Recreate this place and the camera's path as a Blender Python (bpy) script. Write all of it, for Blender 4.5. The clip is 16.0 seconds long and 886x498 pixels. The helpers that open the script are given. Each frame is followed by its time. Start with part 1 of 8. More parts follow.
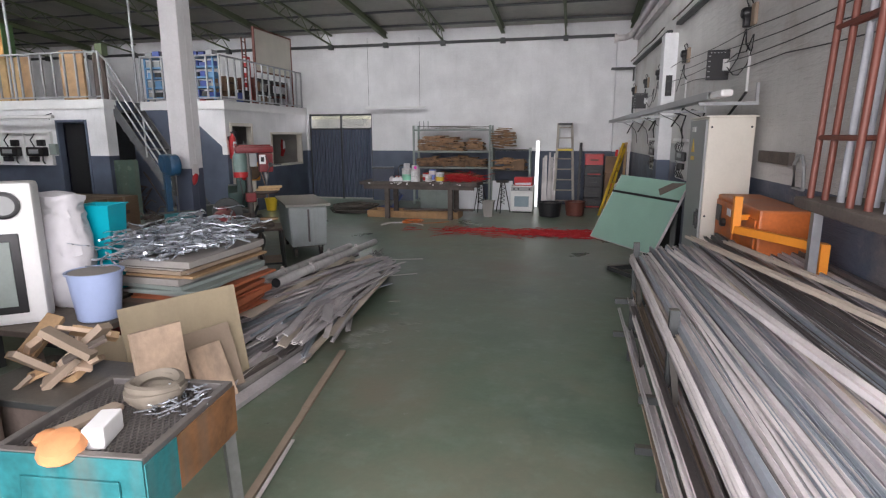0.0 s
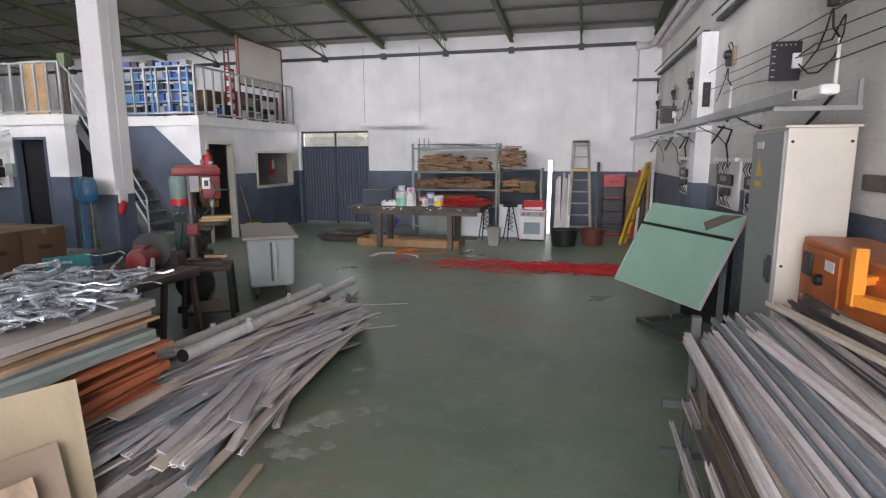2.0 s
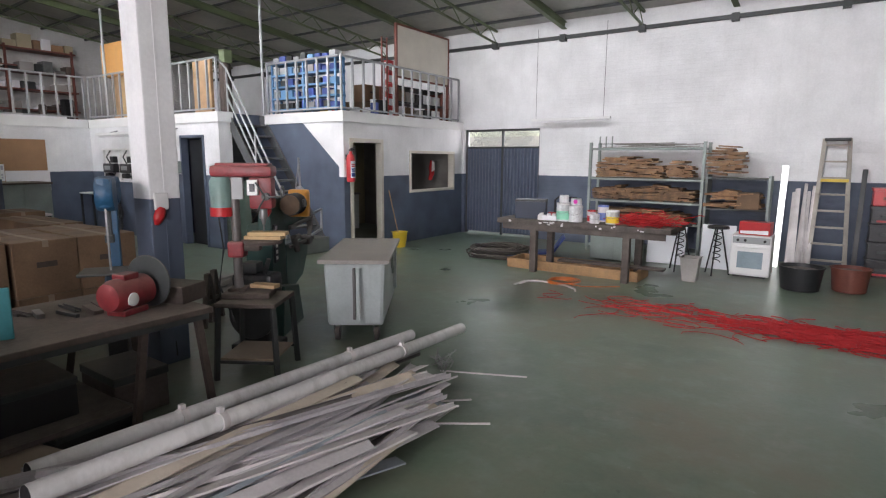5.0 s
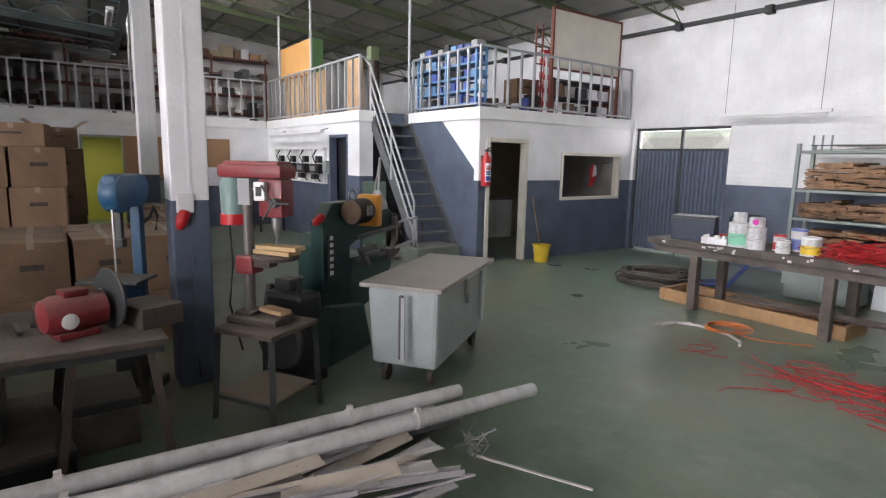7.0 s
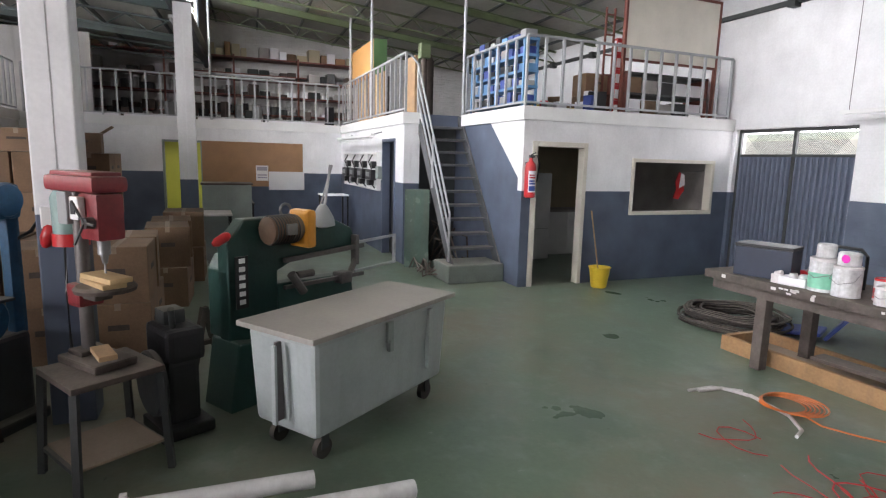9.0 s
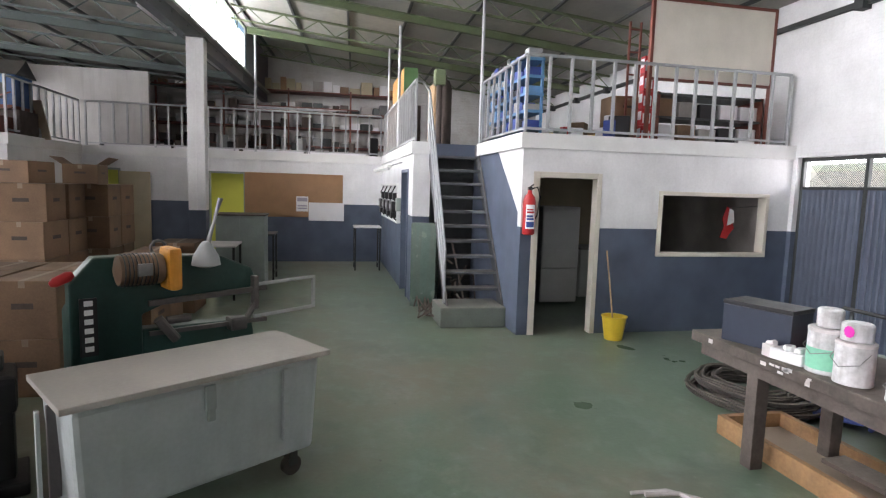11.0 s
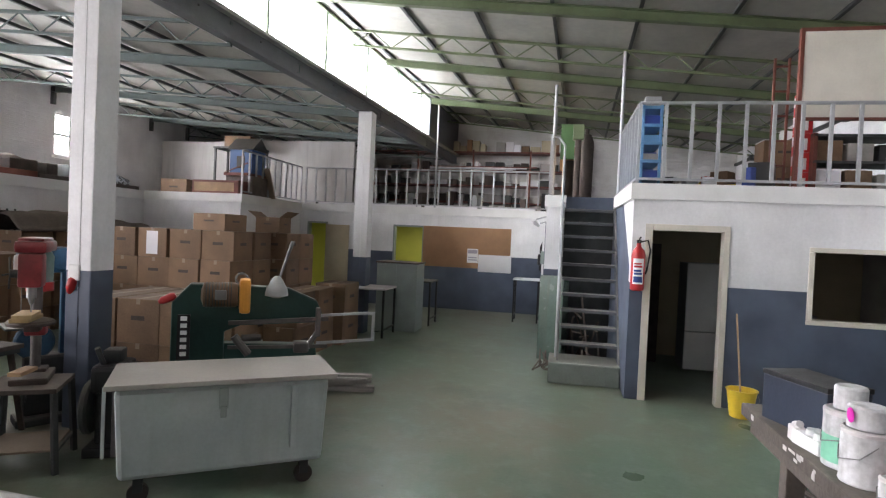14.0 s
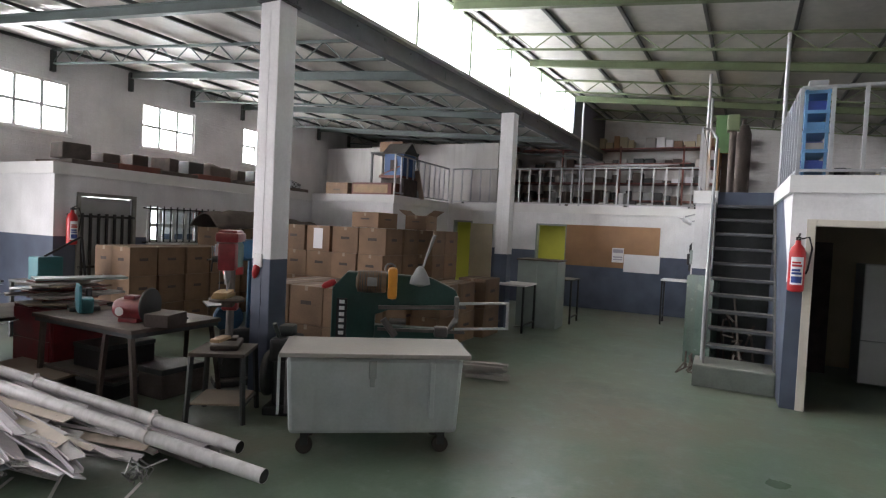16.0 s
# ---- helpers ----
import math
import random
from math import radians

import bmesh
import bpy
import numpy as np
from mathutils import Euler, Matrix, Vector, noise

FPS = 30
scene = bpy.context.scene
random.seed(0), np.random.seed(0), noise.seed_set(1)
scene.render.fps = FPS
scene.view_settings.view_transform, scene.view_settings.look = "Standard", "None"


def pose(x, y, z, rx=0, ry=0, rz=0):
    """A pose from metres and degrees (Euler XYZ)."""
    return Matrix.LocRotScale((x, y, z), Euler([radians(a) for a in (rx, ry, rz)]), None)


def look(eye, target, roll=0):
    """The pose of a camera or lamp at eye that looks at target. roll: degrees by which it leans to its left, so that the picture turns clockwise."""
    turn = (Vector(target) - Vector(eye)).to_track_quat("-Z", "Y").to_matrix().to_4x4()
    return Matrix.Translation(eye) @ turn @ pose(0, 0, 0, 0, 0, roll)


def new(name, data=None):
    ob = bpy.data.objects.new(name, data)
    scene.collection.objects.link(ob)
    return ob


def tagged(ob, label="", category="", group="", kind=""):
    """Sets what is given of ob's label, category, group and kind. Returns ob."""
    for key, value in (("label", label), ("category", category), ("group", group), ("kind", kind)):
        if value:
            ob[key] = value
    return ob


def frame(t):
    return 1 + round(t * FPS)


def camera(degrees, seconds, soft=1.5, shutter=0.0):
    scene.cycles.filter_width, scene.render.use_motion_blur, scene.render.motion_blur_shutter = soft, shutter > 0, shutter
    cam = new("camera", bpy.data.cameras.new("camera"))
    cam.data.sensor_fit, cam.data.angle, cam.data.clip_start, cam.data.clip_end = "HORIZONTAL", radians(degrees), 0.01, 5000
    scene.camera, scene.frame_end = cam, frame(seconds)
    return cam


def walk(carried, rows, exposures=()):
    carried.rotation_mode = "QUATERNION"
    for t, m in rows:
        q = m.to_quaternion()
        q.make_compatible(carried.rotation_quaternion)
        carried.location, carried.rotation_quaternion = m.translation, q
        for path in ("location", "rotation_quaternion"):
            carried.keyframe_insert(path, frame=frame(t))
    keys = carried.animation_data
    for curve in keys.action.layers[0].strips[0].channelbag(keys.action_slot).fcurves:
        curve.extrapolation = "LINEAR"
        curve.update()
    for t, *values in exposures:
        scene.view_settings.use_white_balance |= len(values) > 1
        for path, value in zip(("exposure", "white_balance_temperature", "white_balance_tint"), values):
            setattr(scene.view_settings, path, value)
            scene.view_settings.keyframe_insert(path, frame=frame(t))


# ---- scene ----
cam = camera(76.3, 16.0, soft=1.2)
PATH = [
    (0, (1.778, 0.493, 1.808), (1.335, 2.404, 1.415), -0.2),
    (0.5, (1.776, 0.877, 1.805), (1.329, 2.791, 1.435), -0.3),
    (1, (1.749, 1.235, 1.825), (1.299, 3.152, 1.477), -0.3),
    (1.5, (1.744, 1.635, 1.809), (1.284, 3.552, 1.474), -0.3),
    (2, (1.723, 2.045, 1.8), (1.229, 3.955, 1.472), -0.2),
    (2.5, (1.682, 2.461, 1.789), (1.128, 4.355, 1.465), -0.2),
    (3, (1.66, 2.866, 1.765), (1.027, 4.736, 1.444), -0.2),
    (3.5, (1.614, 3.259, 1.744), (0.878, 5.091, 1.428), -0.0),
    (4, (1.576, 3.654, 1.75), (0.722, 5.435, 1.435), 0.1),
    (6.5, (1.44, 5.65, 1.735), (-0.067, 6.928, 1.422), 1.0),
    (7, (1.411, 6.084, 1.741), (-0.196, 7.232, 1.428), 1.2),
    (7.5, (1.394, 6.542, 1.736), (-0.286, 7.58, 1.42), 1.4),
    (8, (1.351, 7.003, 1.738), (-0.397, 7.923, 1.421), 1.5),
    (8.5, (1.283, 7.447, 1.777), (-0.511, 8.272, 1.46), 1.5),
    (11, (0.967, 9.543, 1.868), (-0.98, 9.95, 1.655), 1.7),
    (11.5, (0.858, 9.897, 1.897), (-1.115, 10.179, 1.722), 1.8),
    (12, (0.777, 10.226, 1.875), (-1.214, 10.374, 1.756), 2.0),
    (12.5, (0.809, 10.496, 1.865), (-1.191, 10.494, 1.811), 2.2),
    (13, (0.943, 10.72, 1.861), (-1.052, 10.582, 1.824), 2.3),
    (13.5, (1.088, 10.907, 1.858), (-0.896, 10.656, 1.82), 2.5),
    (14, (1.231, 11.097, 1.851), (-0.729, 10.7, 1.808), 2.6),
    (14.5, (1.361, 11.2, 1.831), (-0.567, 10.67, 1.786), 2.7),
    (15, (1.443, 11.27, 1.821), (-0.449, 10.626, 1.77), 2.7),
    (15.5, (1.448, 11.292, 1.813), (-0.395, 10.517, 1.754), 2.8),
    (16, (1.462, 11.302, 1.795), (-0.33, 10.416, 1.731), 2.8),
]
walk(cam, [(t, look(eye, target, roll)) for t, eye, target, roll in PATH],
     [(0, -0.45), (1.5, -0.17), (3, -0.01), (4, 0.07), (6.5, 0.3), (8.5, 0.52), (11, 0.71), (13.5, 0.77), (16, 0.5)])

# ---- world, sun, exposure ----
world = bpy.data.worlds.new("sky")
scene.world = world
world.use_nodes = True
wn = world.node_tree.nodes
sky = wn.new("ShaderNodeTexSky")
sky.sky_type = "NISHITA"
sky.sun_disc = False
sky.sun_elevation = radians(48)
sky.sun_rotation = radians(20)
wn["Background"].inputs["Strength"].default_value = 0.12
world.node_tree.links.new(sky.outputs["Color"], wn["Background"].inputs["Color"])
sun = new("sun", bpy.data.lights.new("sun", "SUN"))
sun.data.energy, sun.data.angle, sun.data.color = 1.2, radians(12), (1.0, 0.97, 0.92)
sun.matrix_world = look((0, 0, 30), (6, 16, 0))


def area_light(name, eye, target, w, h, watts, colour=(1.0, 0.94, 0.985)):
    """Area light: sky light through an opening, or fill light added inside a room."""
    lamp = new(name, bpy.data.lights.new(name, "AREA"))
    lamp.data.shape, lamp.data.size, lamp.data.size_y = "RECTANGLE", w, h
    lamp.data.energy, lamp.data.color = watts, colour
    lamp.matrix_world = look(eye, target)
    return lamp


area_light("sky_roller_door", (1.4, -0.62, 1.85), (1.2, 5, -0.4), 3.6, 3.3, 560)
for wx in (-4.6, -7.6, -10.56):
    area_light("sky_window", (wx, -0.9, 3.85), (wx, 5, 2.2), 1.5, 1.1, 130)
area_light("sky_clerestory", (-6.2, 7.02, 4.92), (-5.85, 12.02, 4.2), 17.5, 0.85, 310)
area_light("sky_gate", (-4.85, 16.6, 2.1), (-4.85, 12, 1.6), 1.8, 0.6, 30)
# Weak fill light added to lift the office interior; no fitting hangs there.
area_light("office_fill_light", (-7.4, 14.2, 2.3), (-7.4, 14.2, 0), 1.2, 0.2, 0.35)
# Added warm fill that brightens the yellow room; it has no visible source.
area_light("yellow_room_fill", (-14.3, 7.2, 2.2), (-14.3, 7.2, 0), 0.8, 0.8, 14, (1.0, 0.95, 0.7))

# ---- materials ----


def mat(name, col, rough=0.6, metal=0.0, vary=0.25, scale=3.0, bump=0.15, fine=40.0, dust=0.0, drip=0.0):
    """Painted or raw surface with stains at two scales and fine relief."""
    m = bpy.data.materials.new(name)
    m.use_nodes = True
    n, l = m.node_tree.nodes, m.node_tree.links
    b = n["Principled BSDF"]
    tc = n.new("ShaderNodeTexCoord")
    n1 = n.new("ShaderNodeTexNoise")
    n1.inputs["Scale"].default_value, n1.inputs["Detail"].default_value = scale, 6
    n2 = n.new("ShaderNodeTexNoise")
    n2.inputs["Scale"].default_value, n2.inputs["Detail"].default_value = fine, 4
    l.new(tc.outputs["Object"], n1.inputs["Vector"])
    l.new(tc.outputs["Object"], n2.inputs["Vector"])
    add = n.new("ShaderNodeMath")
    add.operation = "MULTIPLY_ADD"
    l.new(n2.outputs["Fac"], add.inputs[0])
    add.inputs[1].default_value = 0.35
    l.new(n1.outputs["Fac"], add.inputs[2])
    info = n.new("ShaderNodeObjectInfo")
    rnd = n.new("ShaderNodeMath")
    rnd.operation = "MULTIPLY_ADD"
    l.new(info.outputs["Random"], rnd.inputs[0])
    rnd.inputs[1].default_value = 0.25
    l.new(add.outputs[0], rnd.inputs[2])
    ramp = n.new("ShaderNodeMapRange")
    ramp.inputs[1].default_value, ramp.inputs[2].default_value = 0.45, 1.1
    ramp.inputs[3].default_value, ramp.inputs[4].default_value = 1 - vary, 1 + vary * 0.7
    l.new(rnd.outputs[0], ramp.inputs[0])
    mul = n.new("ShaderNodeMix")
    mul.data_type, mul.blend_type = "RGBA", "MULTIPLY"
    mul.inputs[0].default_value = 1.0
    mul.inputs[6].default_value = (*col, 1)
    l.new(ramp.outputs[0], mul.inputs[7])
    out = mul.outputs[2]
    if dust:
        geo = n.new("ShaderNodeNewGeometry")
        sep = n.new("ShaderNodeSeparateXYZ")
        l.new(geo.outputs["Normal"], sep.inputs[0])
        dm = n.new("ShaderNodeMath")
        dm.operation, dm.use_clamp = "MULTIPLY", True
        l.new(sep.outputs["Z"], dm.inputs[0])
        dm.inputs[1].default_value = dust
        dm2 = n.new("ShaderNodeMath")
        dm2.operation, dm2.use_clamp = "MULTIPLY", True
        l.new(dm.outputs[0], dm2.inputs[0])
        l.new(add.outputs[0], dm2.inputs[1])
        mx = n.new("ShaderNodeMix")
        mx.data_type = "RGBA"
        l.new(dm2.outputs[0], mx.inputs[0])
        l.new(out, mx.inputs[6])
        mx.inputs[7].default_value = (0.33, 0.29, 0.24, 1)
        out = mx.outputs[2]
    if drip:
        mp = n.new("ShaderNodeMapping")
        mp.inputs["Scale"].default_value = (9, 9, 0.9)
        l.new(tc.outputs["Object"], mp.inputs["Vector"])
        n4 = n.new("ShaderNodeTexNoise")
        n4.inputs["Scale"].default_value, n4.inputs["Detail"].default_value = 1.0, 8
        l.new(mp.outputs[0], n4.inputs["Vector"])
        r4 = n.new("ShaderNodeMapRange")
        r4.inputs[1].default_value, r4.inputs[2].default_value, r4.inputs[4].default_value = 0.5, 0.72, drip
        l.new(n4.outputs["Fac"], r4.inputs[0])
        m4 = n.new("ShaderNodeMix")
        m4.data_type = "RGBA"
        l.new(r4.outputs[0], m4.inputs[0])
        l.new(out, m4.inputs[6])
        m4.inputs[7].default_value = (0.13, 0.11, 0.09, 1)
        out = m4.outputs[2]
    l.new(out, b.inputs["Base Color"])
    rr = n.new("ShaderNodeMapRange")
    rr.inputs[3].default_value, rr.inputs[4].default_value = max(0.05, rough - 0.15), min(1, rough + 0.15)
    l.new(n1.outputs["Fac"], rr.inputs[0])
    l.new(rr.outputs[0], b.inputs["Roughness"])
    b.inputs["Metallic"].default_value = metal
    if bump:
        bp = n.new("ShaderNodeBump")
        bp.inputs["Strength"].default_value, bp.inputs["Distance"].default_value = bump, 0.01
        l.new(n2.outputs["Fac"], bp.inputs["Height"])
        l.new(bp.outputs["Normal"], b.inputs["Normal"])
    return m


def two_tone(name, top, low, line=1.41, slant=None, courses=True, axis="X"):
    """Painted masonry: white above, slate blue below a painted line; slant=(a, b): the line is z = a + b*x."""
    m = mat(name, top, 0.6, 0, 0.2, 1.6, 0.0, 35, drip=0.05)
    n, l = m.node_tree.nodes, m.node_tree.links
    b = n["Principled BSDF"]
    up = b.inputs["Base Color"].links[0].from_socket
    tc = next(k for k in n if k.type == "TEX_COORD")
    sep = n.new("ShaderNodeSeparateXYZ")
    l.new(tc.outputs["Object"], sep.inputs[0])
    gt = n.new("ShaderNodeMath")
    gt.operation = "GREATER_THAN"
    if slant:
        ma = n.new("ShaderNodeMath")
        ma.operation = "MULTIPLY_ADD"
        l.new(sep.outputs["X"], ma.inputs[0])
        ma.inputs[1].default_value, ma.inputs[2].default_value = slant[1], slant[0]
        l.new(ma.outputs[0], gt.inputs[1])
    else:
        gt.inputs[1].default_value = line
    l.new(sep.outputs["Z"], gt.inputs[0])
    no = n.new("ShaderNodeTexNoise")
    no.inputs["Scale"].default_value, no.inputs["Detail"].default_value = 2.2, 8
    l.new(tc.outputs["Object"], no.inputs["Vector"])
    cr = n.new("ShaderNodeMapRange")
    cr.inputs[1].default_value, cr.inputs[2].default_value, cr.inputs[3].default_value, cr.inputs[4].default_value = 0.3, 0.75, 0.8, 1.25
    l.new(no.outputs["Fac"], cr.inputs[0])
    lowm = n.new("ShaderNodeMix")
    lowm.data_type, lowm.blend_type = "RGBA", "MULTIPLY"
    lowm.inputs[0].default_value, lowm.inputs[6].default_value = 1.0, (*low, 1)
    l.new(cr.outputs[0], lowm.inputs[7])
    mx = n.new("ShaderNodeMix")
    mx.data_type = "RGBA"
    l.new(gt.outputs[0], mx.inputs[0])
    l.new(lowm.outputs[2], mx.inputs[6])
    l.new(up, mx.inputs[7])
    l.new(mx.outputs[2], b.inputs["Base Color"])
    if axis == "Y":
        n5 = n.new("ShaderNodeTexNoise")
        n5.inputs["Scale"].default_value, n5.inputs["Detail"].default_value, n5.inputs["Roughness"].default_value = 0.9, 12, 0.7
        l.new(tc.outputs["Object"], n5.inputs["Vector"])
        r5 = n.new("ShaderNodeMapRange")
        r5.inputs[1].default_value, r5.inputs[2].default_value, r5.inputs[4].default_value = 0.54, 0.68, 0.55
        l.new(n5.outputs["Fac"], r5.inputs[0])
        m5 = n.new("ShaderNodeMix")
        m5.data_type = "RGBA"
        l.new(r5.outputs[0], m5.inputs[0])
        l.new(mx.outputs[2], m5.inputs[6])
        m5.inputs[7].default_value = (0.40, 0.34, 0.30, 1)
        l.new(m5.outputs[2], b.inputs["Base Color"])
    if courses:
        cmb = n.new("ShaderNodeCombineXYZ")
        l.new(sep.outputs[axis], cmb.inputs["X"])
        l.new(sep.outputs["Z"], cmb.inputs["Y"])
        br = n.new("ShaderNodeTexBrick")
        br.inputs["Scale"].default_value = 1.0
        br.inputs["Brick Width"].default_value, br.inputs["Row Height"].default_value = 0.24, 0.086
        br.inputs["Mortar Size"].default_value, br.inputs["Mortar Smooth"].default_value = 0.008, 0.5
        l.new(cmb.outputs[0], br.inputs["Vector"])
        n3 = n.new("ShaderNodeTexNoise")
        n3.inputs["Scale"].default_value = 5
        l.new(tc.outputs["Object"], n3.inputs["Vector"])
        mm = n.new("ShaderNodeMath")
        mm.operation = "MULTIPLY"
        l.new(br.outputs["Fac"], mm.inputs[0])
        l.new(n3.outputs["Fac"], mm.inputs[1])
        bp = n.new("ShaderNodeBump")
        bp.invert = True
        bp.inputs["Strength"].default_value, bp.inputs["Distance"].default_value = 0.4, 0.006
        l.new(mm.outputs[0], bp.inputs["Height"])
        mp5 = n.new("ShaderNodeMapping")
        mp5.inputs["Scale"].default_value = (2.2, 2.2, 11.0)
        l.new(tc.outputs["Object"], mp5.inputs["Vector"])
        n6 = n.new("ShaderNodeTexNoise")
        n6.inputs["Scale"].default_value, n6.inputs["Detail"].default_value, n6.inputs["Roughness"].default_value = 1.6, 10, 0.65
        l.new(mp5.outputs[0], n6.inputs["Vector"])
        bp2 = n.new("ShaderNodeBump")
        bp2.inputs["Strength"].default_value, bp2.inputs["Distance"].default_value = (0.9, 0.03) if axis == "Y" else (0.5, 0.012)
        l.new(n6.outputs["Fac"], bp2.inputs["Height"])
        l.new(bp.outputs["Normal"], bp2.inputs["Normal"])
        l.new(bp2.outputs["Normal"], b.inputs["Normal"])
    return m


def floor_paint():
    """Green floor paint, worn to grey concrete in patches, with a dusty brown traffic zone."""
    m = mat("floor_paint", (0.124, 0.170, 0.122), 0.33, 0, 0.3, 0.7, 0.12, 25)
    n, l = m.node_tree.nodes, m.node_tree.links
    b = n["Principled BSDF"]
    base = b.inputs["Base Color"].links[0].from_socket
    tc = next(k for k in n if k.type == "TEX_COORD")

    def layer(prev, scale, lo, hi, col, amount, detail=9):
        no = n.new("ShaderNodeTexNoise")
        no.inputs["Scale"].default_value, no.inputs["Detail"].default_value = scale, detail
        no.inputs["Roughness"].default_value = 0.65
        l.new(tc.outputs["Object"], no.inputs["Vector"])
        r = n.new("ShaderNodeMapRange")
        r.inputs[1].default_value, r.inputs[2].default_value, r.inputs[4].default_value = lo, hi, amount
        l.new(no.outputs["Fac"], r.inputs[0])
        mx = n.new("ShaderNodeMix")
        mx.data_type = "RGBA"
        l.new(r.outputs[0], mx.inputs[0])
        l.new(prev, mx.inputs[6])
        mx.inputs[7].default_value = (*col, 1)
        return mx.outputs[2]

    c = layer(base, 0.35, 0.45, 0.62, (0.19, 0.158, 0.118), 0.75)
    c = layer(c, 0.8, 0.52, 0.66, (0.085, 0.125, 0.095), 0.7, 10)
    c = layer(c, 3.5, 0.5, 0.70, (0.20, 0.255, 0.21), 0.5, 14)
    c = layer(c, 1.7, 0.59, 0.72, (0.25, 0.25, 0.21), 0.55, 12)
    c = layer(c, 14.0, 0.66, 0.72, (0.30, 0.31, 0.28), 0.5, 6)
    c = layer(c, 9.0, 0.67, 0.73, (0.04, 0.05, 0.04), 0.7)
    l.new(c, b.inputs["Base Color"])
    return m


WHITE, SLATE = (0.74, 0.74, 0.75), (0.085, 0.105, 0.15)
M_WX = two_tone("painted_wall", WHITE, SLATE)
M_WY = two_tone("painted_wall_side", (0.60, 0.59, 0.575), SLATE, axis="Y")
M_PLAS = two_tone("painted_plaster", WHITE, SLATE, courses=False)
M_SLANT = two_tone("stair_wall_paint", WHITE, SLATE, slant=(1.49 - 5.87 * 0.865, -0.865), courses=False)
M_DOOR2 = mat("slate_paint", SLATE, 0.5, 0, 0.2, 4)
M_FLOOR = floor_paint()
M_WHITE = mat("white_paint", (0.75, 0.75, 0.74), 0.45, 0, 0.1, 3)
M_CREAM = mat("cream_paint", (0.66, 0.62, 0.54), 0.4, 0, 0.12, 3)
M_GALV = mat("galvanised_steel", (0.42, 0.43, 0.44), 0.42, 0.75, 0.2, 8)
M_RAIL = mat("silver_paint", (0.40, 0.41, 0.42), 0.45, 0.35, 0.15, 8)
M_ROOF = mat("roof_foil", (0.37, 0.365, 0.33), 0.55, 0.25, 0.35, 1.2, 0.3, 9)
M_GREENST = mat("green_steel", (0.115, 0.145, 0.075), 0.5, 0.1, 0.3, 3)
M_GREYST = mat("grey_green_steel", (0.10, 0.13, 0.125), 0.5, 0.1, 0.3, 3)
M_VALLEY = mat("valley_beam_paint", (0.15, 0.16, 0.17), 0.5, 0.1, 0.3, 3)
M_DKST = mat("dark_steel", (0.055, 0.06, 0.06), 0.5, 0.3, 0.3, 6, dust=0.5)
M_STEEL = mat("bare_steel", (0.25, 0.25, 0.25), 0.4, 0.8, 0.3, 8)
M_CARD = mat("cardboard", (0.20, 0.125, 0.075), 0.8, 0, 0.5, 2.5, 0.1, 60, dust=0.25)
M_WOOD = mat("raw_timber", (0.40, 0.26, 0.14), 0.65, 0, 0.4, 6, 0.2, 45)
M_WOODDK = mat("old_timber", (0.095, 0.078, 0.068), 0.75, 0, 0.55, 7, 0.45, 40, dust=0.3)
M_PINE = mat("pine", (0.52, 0.36, 0.18), 0.6, 0, 0.25, 6)
M_BOARD = mat("brown_board", (0.30, 0.23, 0.17), 0.75, 0, 0.25, 3, dust=0.4)
M_GREYBOARD = mat("grey_board", (0.33, 0.31, 0.29), 0.7, 0, 0.3, 3, dust=0.3)
M_TERRA = mat("terracotta_board", (0.42, 0.13, 0.06), 0.65, 0, 0.25, 5)
M_PROF = mat("aluminium_profile", (0.50, 0.475, 0.49), 0.45, 0.2, 0.4, 3, 0.2, 50, dust=0.12)
M_PROFW = mat("pale_profile", (0.64, 0.60, 0.60), 0.5, 0.1, 0.3, 3, dust=0.1)
M_PROFD = mat("bronze_profile", (0.15, 0.135, 0.135), 0.45, 0.35, 0.3, 3, dust=0.2)
M_SILVER = mat("silver_offcut", (0.60, 0.64, 0.70), 0.28, 0.7, 0.3, 14)
M_GREENM = mat("machine_green", (0.018, 0.062, 0.052), 0.4, 0.1, 0.35, 4, dust=0.35)
M_RED = mat("machine_red", (0.20, 0.02, 0.025), 0.45, 0, 0.5, 9, dust=0.5)
M_REDP = mat("bright_red", (0.46, 0.02, 0.024), 0.35, 0, 0.15, 5)
M_BLUEM = mat("machine_blue", (0.02, 0.085, 0.17), 0.45, 0, 0.5, 5, dust=0.35)
M_LOGS = mat("stacked_timber", (0.27, 0.155, 0.08), 0.7, 0, 0.75, 9, 0.3, 30)
M_TEAL = mat("teal_paint", (0.03, 0.16, 0.18), 0.45, 0, 0.25, 5)
M_ORANGE = mat("orange_paint", (0.50, 0.125, 0.02), 0.45, 0, 0.4, 5, dust=0.3)
M_YELLOW = mat("yellow_paint", (0.72, 0.50, 0.04), 0.4, 0, 0.15, 5)
M_BIN = mat("pale_blue_paint", (0.43, 0.475, 0.475), 0.45, 0, 0.2, 3, dust=0.3, drip=0.14)
M_BINLID = mat("grey_lid", (0.36, 0.34, 0.31), 0.6, 0, 0.25, 2.5, dust=0.4)
M_MINT = mat("mint_board", (0.27, 0.44, 0.36), 0.45, 0, 0.1, 3)
M_BLACK = mat("black_plastic", (0.015, 0.015, 0.017), 0.4, 0, 0.2, 6)
M_RUBBER = mat("rubber", (0.055, 0.048, 0.043), 0.8, 0, 0.2, 10, dust=0.5)
M_SACK = mat("woven_sack", (0.6, 0.59, 0.61), 0.7, 0, 0.15, 5, 0.5, 14)
M_BUCKETB = mat("pale_blue_plastic", (0.36, 0.44, 0.66), 0.4, 0, 0.1, 4)
M_TURQ = mat("turquoise_plastic", (0.0, 0.42, 0.52), 0.35, 0, 0.1, 4)
